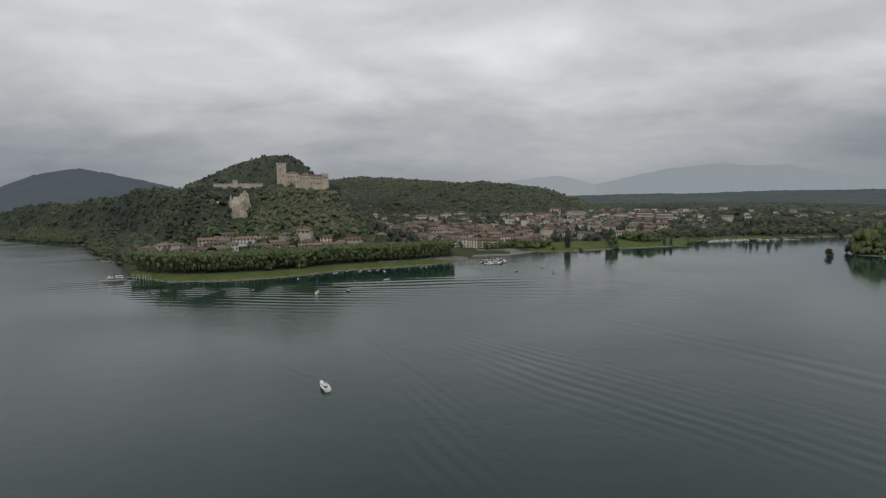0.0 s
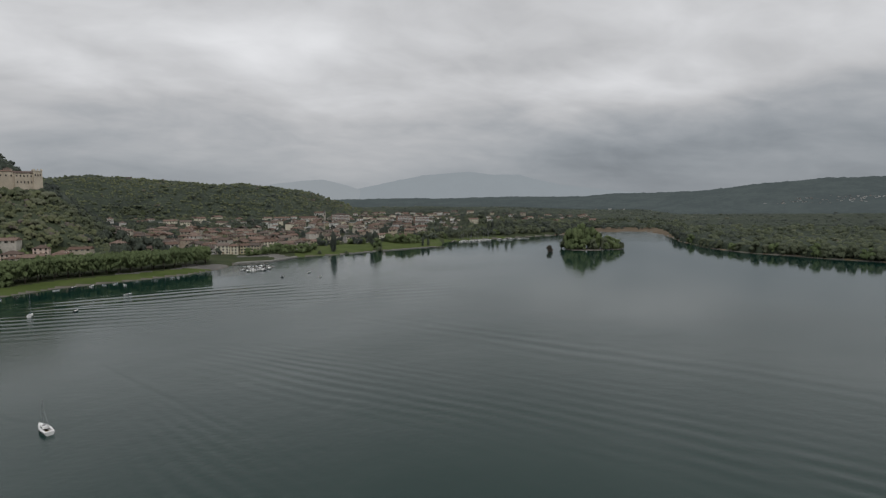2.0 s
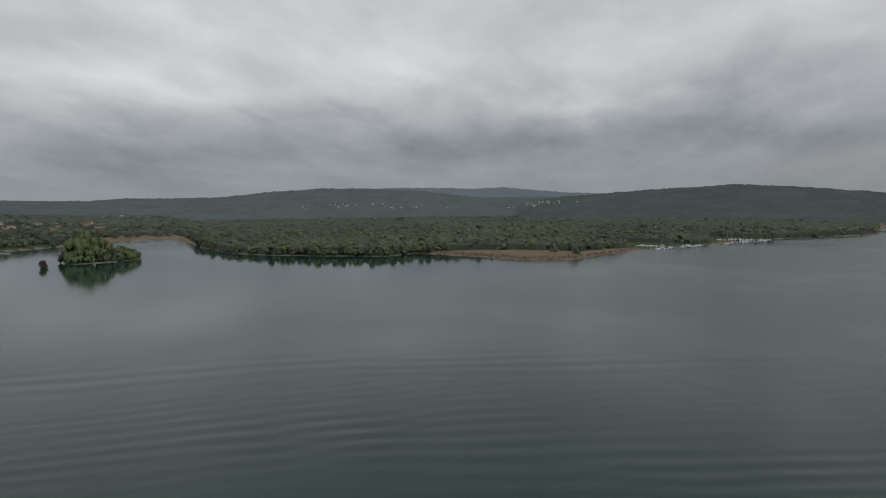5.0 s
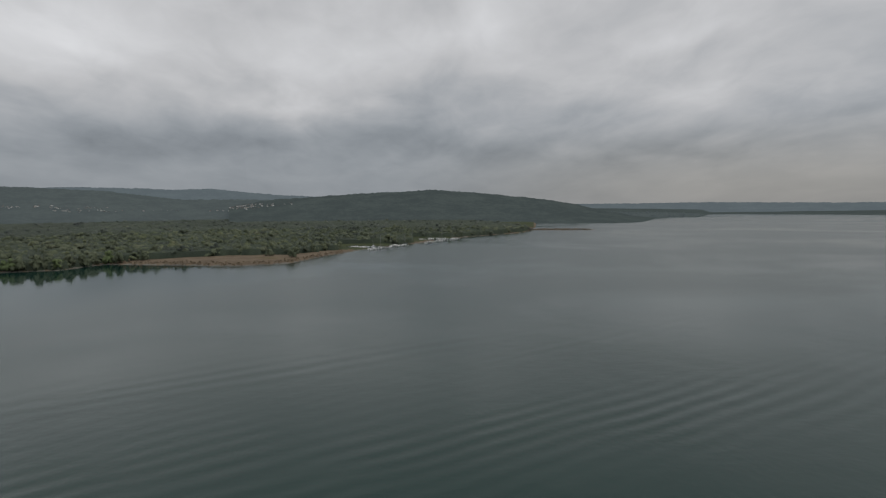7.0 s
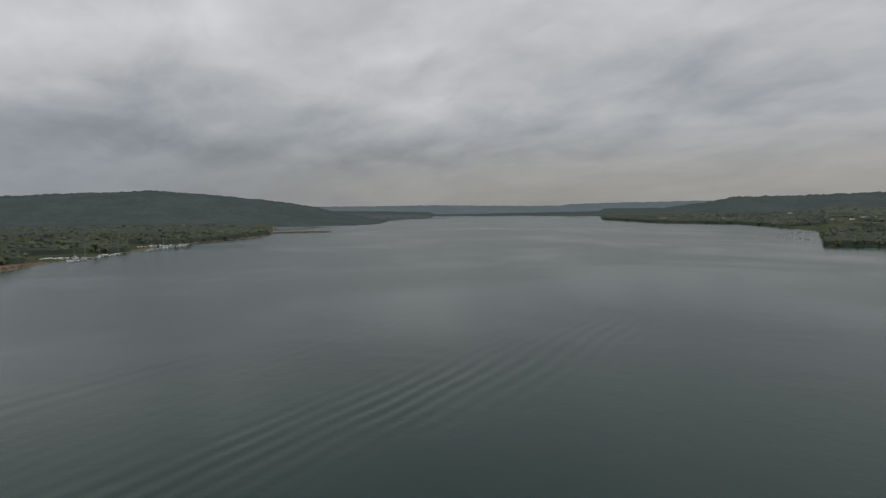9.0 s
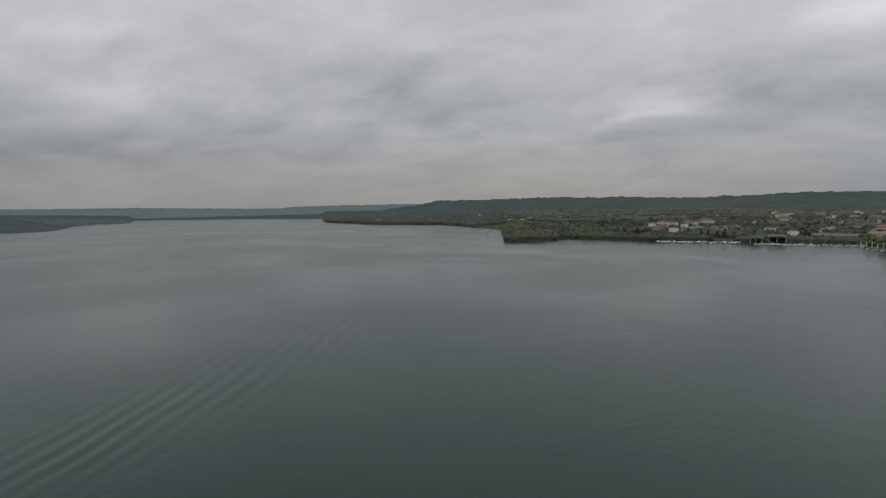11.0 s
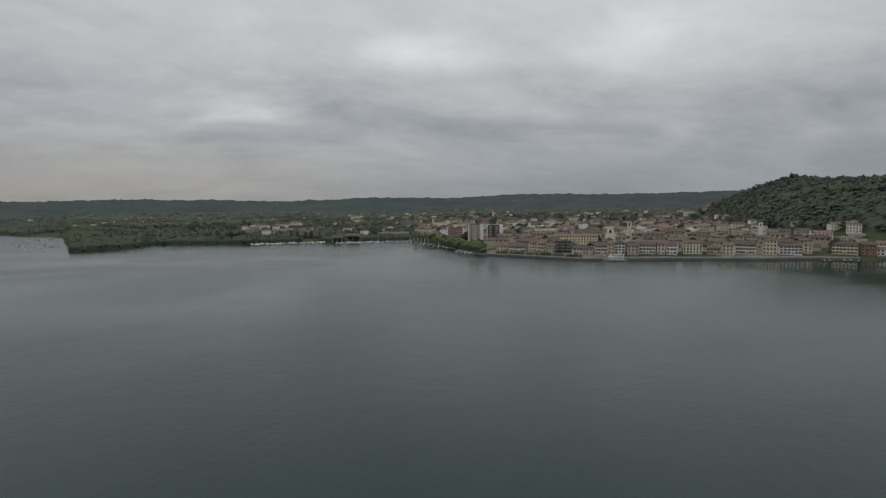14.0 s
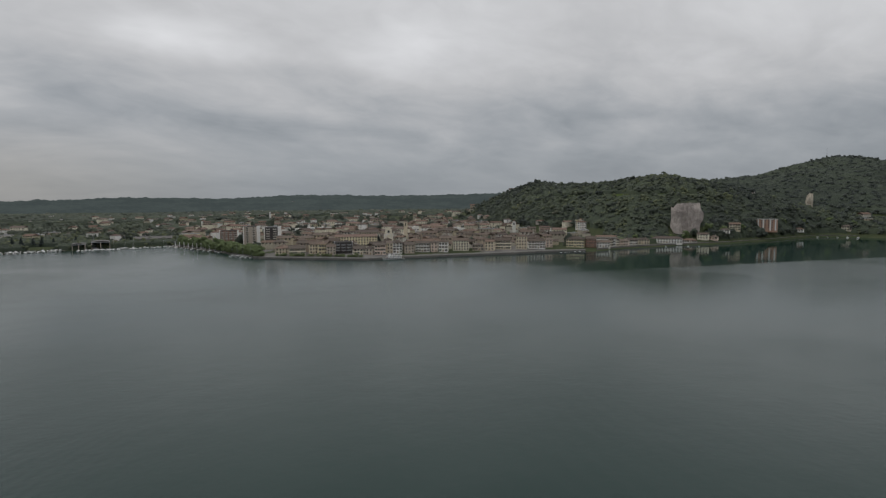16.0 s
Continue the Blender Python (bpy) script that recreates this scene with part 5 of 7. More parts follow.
# ---- vegetation ----
PHI = (1 + 5 ** 0.5) / 2
ICO = np.array([(-1, PHI, 0), (1, PHI, 0), (-1, -PHI, 0), (1, -PHI, 0), (0, -1, PHI), (0, 1, PHI), (0, -1, -PHI), (0, 1, -PHI), (PHI, 0, -1), (PHI, 0, 1), (-PHI, 0, -1), (-PHI, 0, 1)]) / (1 + PHI * PHI) ** 0.5
ICO_F = np.array([(0, 11, 5), (0, 5, 1), (0, 1, 7), (0, 7, 10), (0, 10, 11), (1, 5, 9), (5, 11, 4), (11, 10, 2), (10, 7, 6), (7, 1, 8), (3, 9, 4), (3, 4, 2), (3, 2, 6), (3, 6, 8), (3, 8, 9), (4, 9, 5), (2, 4, 11), (6, 2, 10), (8, 6, 7), (9, 8, 1)])


# a clump of leaves open below: its lower rim hangs down like a skirt
BELL = ICO * np.where(ICO[:, 2:] < 0, np.array([1.0, 1.0, 1.6]), 1.0)
BELL_F = np.array([f for f in ICO_F if BELL[f].mean(0)[2] > -0.62])


def crown(shape, clumps, leaves, seed):
    """A crown one metre high and about one wide: many uneven clumps with loose sprays of leaves round them."""
    g = np.random.default_rng(seed)
    verts, faces, n = [], [], 0
    spots = []
    for _ in range(clumps):
        a = g.uniform(0, 2 * np.pi)
        h = g.uniform(0, 1)
        if shape == "round":
            z, reach, size = 0.16 + 0.62 * h, 0.42 * np.sqrt(1 - 0.85 * h * h), g.uniform(0.10, 0.23)
        elif shape == "hedge":
            z, reach, size = 0.36 + 0.52 * h, 0.40, g.uniform(0.08, 0.13)
        elif shape == "poplar":
            z, reach, size = 0.14 + 0.74 * h, 0.30 * np.sin(np.pi * (0.12 + 0.80 * h)), g.uniform(0.14, 0.20)
        elif shape == "willow":
            z, reach, size = 0.16 + 0.62 * h, 0.40 * (1.05 - h * 0.75), g.uniform(0.13, 0.20)
        else:
            z, reach, size = 0.10 + 0.80 * h, 0.34 * (1.02 - h), 0.05 + 0.13 * (1 - h)
        reach *= np.sqrt(g.uniform(0.15, 1))
        c = np.array([reach * np.cos(a), reach * np.sin(a), z])
        s = size * np.array([1, 1, 1.0 if shape != "poplar" else 1.35])
        if shape == "cone":
            s = size * np.array([1.25, 1.25, 0.8])
        spin = g.uniform(0, 2 * np.pi)
        b = BELL @ np.array([[np.cos(spin), np.sin(spin), 0], [-np.sin(spin), np.cos(spin), 0], [0, 0, 1]])
        v = b * g.uniform(0.72, 1.25, (12, 1)) * s + c
        verts.append(v)
        faces.append(BELL_F + n)
        n += 12
        spots.append((c, size))
    for _ in range(leaves):
        c, size = spots[g.integers(len(spots))]
        d = g.normal(size=3)
        d /= np.linalg.norm(d)
        p = c + d * size * g.uniform(0.85, 1.25)
        w = g.uniform(0.035, 0.075)
        tri = p + g.normal(size=(3, 3)) * w
        verts.append(tri)
        faces.append(np.array([[n, n + 1, n + 2]]))
        n += 3
    return np.concatenate(verts), np.concatenate(faces)


# stretches of wood with fresher or darker trees: azimuth, distance, size, shift
STANDS = [(12, 660, 70, 0.20), (16, 640, 50, 0.12), (26, 680, 90, -0.12), (34, 1150, 160, -0.08), (19, 720, 40, -0.1), (-238, 850, 70, 0.26), (-243, 960, 80, 0.22), (-232, 900, 60, -0.05), (-230, 1250, 120, -0.16), (-252, 1500, 420, -0.16), (-252, 1050, 130, -0.18), (-56, 720, 120, 0.10), (-70, 700, 110, 0.06), (4, 720, 60, -0.2)]


def tone_of(x, y, own):
    """How fresh the green of a tree is: by stand, by stretch of wood, and by itself."""
    t = 0.42 + 0.30 * fbm(x, y, 170.0, 2) + 0.22 * fbm(x, y, 42.0, 2) + own
    for a, r, size, shift in STANDS:
        cx, cy = spot(a, r)
        t = t + shift * np.exp(-((x - cx) ** 2 + (y - cy) ** 2) / size ** 2)
    return np.clip(t, 0.02, 0.97)


def set_tone(me, values):
    me.attributes.new("tone", "FLOAT", "POINT").data.foreach_set("value", np.asarray(values, np.float32))
    return me


def grove(name, places, shapes, mat, label, category="woodland"):
    """Many trees that nobody could count, as one mesh."""
    if not places:
        return None
    vs, fs, n = [], [], 0
    for x, y, z, h, w, turn, k in places:
        v, f = shapes[k % len(shapes)]
        c, s = math.cos(turn), math.sin(turn)
        vs.append(np.stack([(v[:, 0] * c - v[:, 1] * s) * w + x, (v[:, 0] * s + v[:, 1] * c) * w + y, (v[:, 2] - 0.08) * h + z], -1))
        fs.append(f + n)
        n += len(v)
    p = np.array(places)
    own = np.random.default_rng(len(places)).normal(0, 0.13, len(places))
    tones = np.repeat(tone_of(p[:, 0], p[:, 1], own), [len(v) for v in vs])
    ob = new(name, set_tone(mesh_from(name, np.concatenate(vs), np.concatenate(fs), [mat], None, True), tones))
    return tagged(ob, label, category, kind="stuff")


WOODS = [crown("round", 11 + i % 4, 26, 10 + i) for i in range(9)]
MID_WOODS = [crown("round", 6 + i % 3, 10, 20 + i) for i in range(8)]
FAR_WOODS = [crown("round", 4, 0, 30 + i) for i in range(8)]
CONES = [crown("cone", 14, 16, 50 + i) for i in range(4)]
SHRUBS = [crown("willow", 7, 12, 60 + i) for i in range(5)]


def scatter(a0, a1, r0, r1, gap, grow, seed, tall=(8, 13), ok=None, clear=3.0, far=False, inland=6, wide=1.05, ridge=None):
    """Places for trees over a stretch of land."""
    g = np.random.default_rng(seed)
    out = []
    r = r0
    while r < r1:
        s = gap * (r / r0) ** grow
        az = np.arange(min(a0, a1), max(a0, a1), math.degrees(s / r))
        az = az + g.uniform(-0.45, 0.45, len(az)) * math.degrees(s / r)
        rr = r + g.uniform(-0.45, 0.45, len(az)) * s
        x, y = spot(az, rr)
        z = np.array([far_height(a, b) for a, b in zip(az, rr)]) if far else height(az, rr)
        good = (rr - shore(az) > inland) & (z > 0.3)
        if ridge is not None:
            good &= rr < RIDGES[ridge][1](az) + 25
        if ok is not None:
            good &= ok(az, rr, x, y)
        if TAKEN_NP.size:
            for i in np.nonzero(good)[0]:
                d = (TAKEN_NP[:, 0] - x[i]) ** 2 + (TAKEN_NP[:, 1] - y[i]) ** 2
                if (d < (TAKEN_NP[:, 2] * 0.9 + clear) ** 2).any():
                    good[i] = False
        for i in np.nonzero(good)[0]:
            h = (g.uniform(*tall) * g.uniform(0.62, 1.12) + 1.0) * (1.25 if g.random() < 0.04 else 1.0)
            out.append((x[i], y[i], z[i], h, wide * (0.55 * h + 0.45 * sum(tall) / 2) * g.uniform(0.8, 1.4) * (s / gap) ** 0.75, g.uniform(0, 6.28), int(g.integers(1000))))
        r += s * 0.92
    return out


TAKEN_NP = np.array(TAKEN)


def bare_rock(az, r):
    return inside(az, r, 19.5, 21.5, 655, 700) | inside(az, r, 21.9, 22.8, 680, 712)


def crowns(x, y, cell):
    """Crowns side by side at uneven places: how high each stands over its rim, and a number of its own."""
    best, lift = np.full(x.shape, 9.0), np.zeros(x.shape)
    iu, iv = np.floor(x / cell).astype(np.int64), np.floor(y / cell).astype(np.int64)
    for du in (-1, 0, 1):
        for dv in (-1, 0, 1):
            jx, jy = lattice(iu + du, iv + dv), lattice(iu + du + 71, iv + dv - 33)
            d = np.hypot(x / cell - (iu + du + jx), y / cell - (iv + dv + jy))
            lift = np.where(d < best, lattice(iu + du - 19, iv + dv + 57), lift)
            best = np.minimum(best, d)
    return np.sqrt(np.clip(1 - (best / 0.85) ** 2, 0, 1)), lift


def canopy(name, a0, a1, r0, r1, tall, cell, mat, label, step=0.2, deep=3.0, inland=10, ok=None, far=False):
    """The closed leaf roof of a wood: crown beside crown over the slope, as one sheet, mostly in the gaps' shade
    colour.
    """
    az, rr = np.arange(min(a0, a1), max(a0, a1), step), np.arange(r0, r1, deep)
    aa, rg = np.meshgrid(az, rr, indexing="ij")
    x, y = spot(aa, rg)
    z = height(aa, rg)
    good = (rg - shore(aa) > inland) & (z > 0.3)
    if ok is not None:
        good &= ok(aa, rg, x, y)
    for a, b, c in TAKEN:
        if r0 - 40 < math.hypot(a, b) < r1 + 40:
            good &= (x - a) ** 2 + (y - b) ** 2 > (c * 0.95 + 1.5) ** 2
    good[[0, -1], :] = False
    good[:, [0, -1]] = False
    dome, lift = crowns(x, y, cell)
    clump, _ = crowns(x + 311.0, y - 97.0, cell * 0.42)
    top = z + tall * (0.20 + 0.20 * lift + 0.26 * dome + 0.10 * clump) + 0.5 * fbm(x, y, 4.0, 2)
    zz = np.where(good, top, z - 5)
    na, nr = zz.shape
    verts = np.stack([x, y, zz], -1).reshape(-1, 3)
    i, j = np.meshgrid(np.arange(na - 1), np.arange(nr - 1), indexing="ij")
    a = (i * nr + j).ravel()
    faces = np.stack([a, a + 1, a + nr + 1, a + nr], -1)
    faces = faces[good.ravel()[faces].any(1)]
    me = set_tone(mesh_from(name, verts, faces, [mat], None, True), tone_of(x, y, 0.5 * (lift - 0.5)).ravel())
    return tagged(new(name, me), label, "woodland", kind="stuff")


def some(places, share=0.85):
    """Every so many of the places: the trees that rise over the closed leaf roof."""
    return [p for i, p in enumerate(places) if (i * 0.618) % 1 < share]


def split(places, share, seed):
    g = random.Random(seed)
    a, b = [], []
    for p in places:
        (a if g.random() < share else b).append(p)
    return a, b


def hill_ok(az, r, x, y):
    return (r - shore(az) > np.where((az < 29) & (az > 8), 162, 75)) & ~bare_rock(az, r) & ~inside(az, r, 11.6, 17.6, 744, 790) & ~inside(az, r, 17.6, 23.4, 746, 775)


def behind_reeds(az, r, x, y):
    open_water = inside(az, r, -90.6, -98.2, 0, 802) | inside(az, r, -98.2, -103.6, 0, 958)
    return (r - shore(az) > np.maximum(REEDS(az) - 4 + 8 * fbm(x, y, 18.0, 2), 3)) & ~open_water


canopy("hill_canopy", 45, 7.5, 540, 830, 9, 7.5, SHADED_UNDERWOOD, "shade-coloured undergrowth and low trees of the castle hill", 0.2, 2.6, ok=hill_ok)
hill = scatter(39, 7.5, 560, 770, 7.4, 0.4, 1, (9, 13), hill_ok, 1.0, ridge=0)
hill += scatter(17.8, 11.4, 722, 748, 6.5, 0.2, 2, (12, 15), None, -3.0)
hill += scatter(23.4, 17.8, 718, 738, 6.5, 0.2, 3, (7, 9), None, -2.0)
fresh, rest = split(hill, 0.22, 3)
grove("hill_wood", rest, WOODS, WOOD, "mixed spring woodland on the castle hill")
grove("hill_wood_fresh", fresh, WOODS, WILLOW, "pale green young trees on the castle hill")
canopy("spur_canopy", 60, 8, 830, 1900, 9, 9, SHADED_UNDERWOOD, "shade-coloured undergrowth of the wood on the spur", 0.28, 5.5, inland=12, ok=lambda az, r, x, y: (r < 1000) | (az > 24))
grove("spur_wood", some(scatter(45, 24, 770, 1850, 10.0, 0.25, 4, (10, 14), lambda az, r, x, y: r - shore(az) > 14, 1, ridge=0), 0.95), MID_WOODS, WOOD, "mixed woodland on the spur beside the castle hill")
canopy("cone_canopy", 31, 5.5, 850, 1180, 9, 8.5, SHADED_UNDERWOOD, "shade-coloured undergrowth of the cone-shaped hill", 0.22, 4)
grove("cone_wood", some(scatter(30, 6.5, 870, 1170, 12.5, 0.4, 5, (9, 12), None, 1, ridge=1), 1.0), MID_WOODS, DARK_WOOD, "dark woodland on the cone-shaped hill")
canopy("ridge_canopy", 22, -18, 1200, 1900, 9, 10, SHADED_UNDERWOOD, "shade-coloured undergrowth of the long wooded ridge", 0.22, 7, ok=lambda az, r, x, y: (r > 1420) | (fbm(x, y, 90.0, 2) > -0.1))
grove("ridge_wood", some(scatter(20, -18, 1330, 1790, 13, 0.3, 6, (9, 14), None, 2, wide=1.3, ridge=2), 1.0), FAR_WOODS, WOOD, "woodland on the long ridge over the town")
grove("foot_wood", scatter(10, -4, 720, 1400, 11.5, 0.8, 7, (8, 13), lambda az, r, x, y: fbm(x, y, 70.0, 2) > -0.25, 2), MID_WOODS, WOOD, "gardens and trees between the houses")
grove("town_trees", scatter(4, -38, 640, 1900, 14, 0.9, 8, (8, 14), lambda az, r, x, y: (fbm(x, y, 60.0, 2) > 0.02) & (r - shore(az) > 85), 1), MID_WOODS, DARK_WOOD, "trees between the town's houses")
canopy("outskirts_canopy", -10, -50, 1300, 2300, 9, 11, SHADED_UNDERWOOD, "shade-coloured low leaves of the gardens and woods behind the town", 0.26, 9, ok=lambda az, r, x, y: (r > 1750) | (fbm(x, y, 70.0, 2) > 0.0))
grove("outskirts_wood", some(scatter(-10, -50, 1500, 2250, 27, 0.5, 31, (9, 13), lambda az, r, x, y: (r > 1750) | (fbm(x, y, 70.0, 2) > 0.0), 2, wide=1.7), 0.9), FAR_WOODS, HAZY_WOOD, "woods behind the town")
grove("town_cypresses", scatter(-2, -34, 740, 1500, 90, 1.0, 9, (10, 15), lambda az, r, x, y: (r - shore(az) > 90), 1), CONES, CONIFER, "dark conifers between the town's houses")
grove("bay_wood", scatter(-22, -48, 860, 1500, 13, 0.8, 10, (10, 16), lambda az, r, x, y: (r - shore(az) > np.where(az < -36, REEDS(az), 30)) & ((az < -33) | (r - shore(az) < 190) | (fbm(x, y, 60.0, 2) > -0.1)), 2), MID_WOODS, WOOD, "trees behind the reeds of the bay")
canopy("marsh_canopy", -36, -110.8, 555, 1250, 10, 8, SHADED_UNDERWOOD, "shade-coloured undergrowth of the low marsh wood", 0.28, 4.2, inland=3, ok=behind_reeds)
marsh = scatter(-47.5, -110.8, 560, 1200, 11.5, 0.6, 11, (9, 14), behind_reeds, 2, inland=2)
fresh, rest = split(some(marsh, 0.9), 0.35, 5)
grove("marsh_wood", rest, MID_WOODS, WOOD, "low mixed woodland behind the marsh shore")
grove("marsh_willows", fresh, SHRUBS, WILLOW, "pale willows along the marsh shore")
plain = lambda az, r, x, y: r < 1500 + 90 * np.clip(az + 108, -2, 12)
canopy("plain_canopy", -34, -110.5, 1240, 2300, 10, 11, SHADED_UNDERWOOD, "shade-coloured undergrowth of the wide wood on the plain", 0.3, 9, ok=plain)
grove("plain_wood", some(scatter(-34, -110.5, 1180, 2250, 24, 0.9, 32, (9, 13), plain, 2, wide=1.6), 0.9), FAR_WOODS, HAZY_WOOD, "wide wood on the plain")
# sheet and trees here glow with painted haze instead of a leaf colour
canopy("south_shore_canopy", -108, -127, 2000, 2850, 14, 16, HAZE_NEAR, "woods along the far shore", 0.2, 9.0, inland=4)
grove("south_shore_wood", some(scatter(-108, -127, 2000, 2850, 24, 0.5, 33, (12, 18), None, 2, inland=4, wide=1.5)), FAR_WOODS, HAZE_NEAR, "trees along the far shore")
canopy("far_bank_canopy", -144.6, -164, 1480, 2500, 10, 10, SHADED_UNDERWOOD, "shade-coloured low trees along the far bank", 0.2, 7, inland=5)
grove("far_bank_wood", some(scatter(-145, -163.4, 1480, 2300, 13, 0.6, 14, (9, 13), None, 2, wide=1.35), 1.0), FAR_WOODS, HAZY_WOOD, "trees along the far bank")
point = lambda az, r, x, y: (az > -175.5) & (r - shore(az) < 170) | (fbm(x, y, 60.0, 2) > 0.05)
canopy("point_canopy", -163.3, -199, 858, 1100, 8.5, 7, SHADED_UNDERWOOD, "shade-coloured undergrowth on the flat point", 0.2, 2.8, inland=4, ok=point)
grove("point_wood", some(scatter(-163.4, -199, 862, 1150, 11.5, 0.6, 15, (6, 11), point, 3, inland=4), 1.0), MID_WOODS, WOOD, "low trees on the flat point by the boatyards")
canopy("suburb_canopy", -163, -234, 1250, 2420, 8, 11, SHADED_UNDERWOOD, "shade-coloured low leaves of the gardens and woods behind the second town", 0.28, 9, ok=lambda az, r, x, y: fbm(x, y, 80.0, 2) > np.where(r > 1800, -0.6, 0.05))
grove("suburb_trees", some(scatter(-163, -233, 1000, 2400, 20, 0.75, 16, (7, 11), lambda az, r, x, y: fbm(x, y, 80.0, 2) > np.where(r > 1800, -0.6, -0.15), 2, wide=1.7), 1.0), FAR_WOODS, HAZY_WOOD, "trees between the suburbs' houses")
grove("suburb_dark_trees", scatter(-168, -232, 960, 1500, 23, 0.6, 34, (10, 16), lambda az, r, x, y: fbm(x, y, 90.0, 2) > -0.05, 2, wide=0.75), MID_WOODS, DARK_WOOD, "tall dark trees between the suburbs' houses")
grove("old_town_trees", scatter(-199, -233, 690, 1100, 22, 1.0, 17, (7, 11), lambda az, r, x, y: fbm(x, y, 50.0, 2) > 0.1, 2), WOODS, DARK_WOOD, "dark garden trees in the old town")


def crag_ok(az, r, x, y):
    face = inside(az, r, -243.6, -247.0, 700, 872)
    return ~face & ~terrace(az, r, x, y) & ((az < -238) | (height(az, r) > 17))


canopy("crag_canopy", -223, -263.5, 770, 1300, 9, 8, SHADED_UNDERWOOD, "shade-coloured undergrowth of the wood on the crag", 0.22, 3.6, inland=18, ok=crag_ok)
crag_wood = scatter(-224, -263.5, 790, 1330, 9.0, 0.5, 18, (9, 13), crag_ok, 1, inland=18, wide=1.2, ridge=3)
fresh, rest = split(crag_wood, 0.45, 7)
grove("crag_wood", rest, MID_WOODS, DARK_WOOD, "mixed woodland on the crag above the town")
grove("crag_wood_fresh", fresh, MID_WOODS, WOOD, "bright green young trees on the crag")
canopy("mountain_canopy", -238, -263.5, 1330, 2150, 10, 10, SHADED_UNDERWOOD, "shade-coloured undergrowth of the wood on the mountain", 0.24, 7)
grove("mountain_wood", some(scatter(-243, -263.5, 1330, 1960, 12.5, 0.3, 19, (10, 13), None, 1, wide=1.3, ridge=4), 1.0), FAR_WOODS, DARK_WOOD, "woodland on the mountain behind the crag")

TUFTS = [crown("willow", 2, 7, 80 + i) for i in range(4)]
grove("shore_reeds", scatter(-69.5, -91, 548, 700, 4.2, 0.0, 42, (1.8, 3.4), lambda az, r, x, y: (r - shore(az) < np.minimum(REEDS(az), 16)) & (az < -69.5), 1, inland=0, wide=1.3), TUFTS, REED, "dry standing reeds along the marsh shore", "reeds")
grove("spit_reeds", scatter(-110.7, -116.6, 1266, 1294, 5.0, 0.0, 41, (1.2, 3.2), None, 1, inland=-5000), SHRUBS[:2], REED, "dry reeds on a low spit in the lake", "reeds")

# trees that stand by themselves
def tree(shape, mat, seed, clumps, leaves, trunk_h, trunk_r, label, group=""):
    """A tree with a tapered trunk, limbs and a crown of clumps and sprays; ten metres high."""
    root = new("tree")
    g = random.Random(seed)
    v, f = crown(shape, clumps, leaves, seed)
    wide = {"poplar": 5.0, "cone": 8.0, "willow": 11.0}.get(shape, 10.0)
    part("crown", set_tone(mesh_from("crown", v * np.array([wide, wide, 10.0]), f, [mat], None, True), np.full(len(v), 0.45)), root)
    pieces = [tube(trunk_r, trunk_r * 0.55, trunk_h, 8, -0.5)]
    for i in range(5):
        a = g.uniform(0, 6.28)
        c, s = math.cos(a), math.sin(a)
        lv, lf = tube(trunk_r * 0.45, trunk_r * 0.15, 3.2, 5, trunk_h - 1.2 + 0.3 * i, (1.9 * c, 1.9 * s))
        pieces.append((lv, lf))
    tv, tf, _ = join(pieces)
    part("trunk", poly("trunk", tv, tf, [BARK]), root)
    return tagged(root, label, "tree", group)


used_trees = set()


def plant(kind, az, r, high, wide=None, turn=0.0, z=None):
    wide = wide or high
    m = at(az, r, turn, z=z, scale=(wide / 10, wide / 10, high / 10))
    if kind.name in used_trees:
        return again(kind, m)
    used_trees.add(kind.name)
    kind.matrix_basis = m
    return kind


PLANES = [tree("hedge", FRESH, 100 + i, 54, 260, 4.2, 0.32, "clipped plane tree in fresh leaf along the lake avenue", "avenue trees") for i in range(4)]
ROUNDS = [tree("round", FRESH, 120 + i, 24, 200, 3.6, 0.3, "round leafy tree in spring green by the shore", "shore trees") for i in range(3)]
OLIVES = [tree("willow", WILLOW, 130 + i, 24, 200, 3.0, 0.32, "spreading willow hanging over the shore", "willows") for i in range(3)]
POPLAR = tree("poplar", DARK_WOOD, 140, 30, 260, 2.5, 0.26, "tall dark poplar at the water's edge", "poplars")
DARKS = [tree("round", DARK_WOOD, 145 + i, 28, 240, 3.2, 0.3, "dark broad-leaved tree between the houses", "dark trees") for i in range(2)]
SPRUCE = tree("cone", CONIFER, 150, 34, 240, 3.0, 0.25, "dark pointed conifer in a garden", "conifers")
RED_TREE = tree("willow", RUSSET, 160, 16, 300, 3.0, 0.22, "small russet-leaved tree standing in the shallows")

for row, (inland, gap) in enumerate([(34, 0.0), (45, 0.5), (57, 0.2)]):
    az = 29.6 - gap
    while az > -1.2:
        s = float(shore(az)) + inland
        plant(PLANES[rng.randrange(4)], az + rng.uniform(-0.1, 0.1), s + rng.uniform(-1, 1), rng.uniform(15.5, 17.5), rng.uniform(11.5, 14), rng.uniform(0, 360))
        az -= math.degrees(8.6 / s)
plant(ROUNDS[0], 14.9, 486, 13.5, 13)
plant(OLIVES[0], 18.0, 478, 9, 8)
for az, r, h, kind in [(31.4, 700, 11, 0), (32.0, 745, 12, 1), (31.0, 730, 13, 2), (30.4, 690, 12, 0), (29.3, 640, 13, 1), (28.4, 610, 13, 2), (27.2, 600, 12, 0), (32.8, 870, 13, 1), (30.0, 600, 11, 2), (33.4, 1070, 14, 0), (34.8, 1130, 14, 1), (36.2, 1200, 15, 2)]:
    plant(OLIVES[kind], az, r, h, h * 1.15, az * 40)
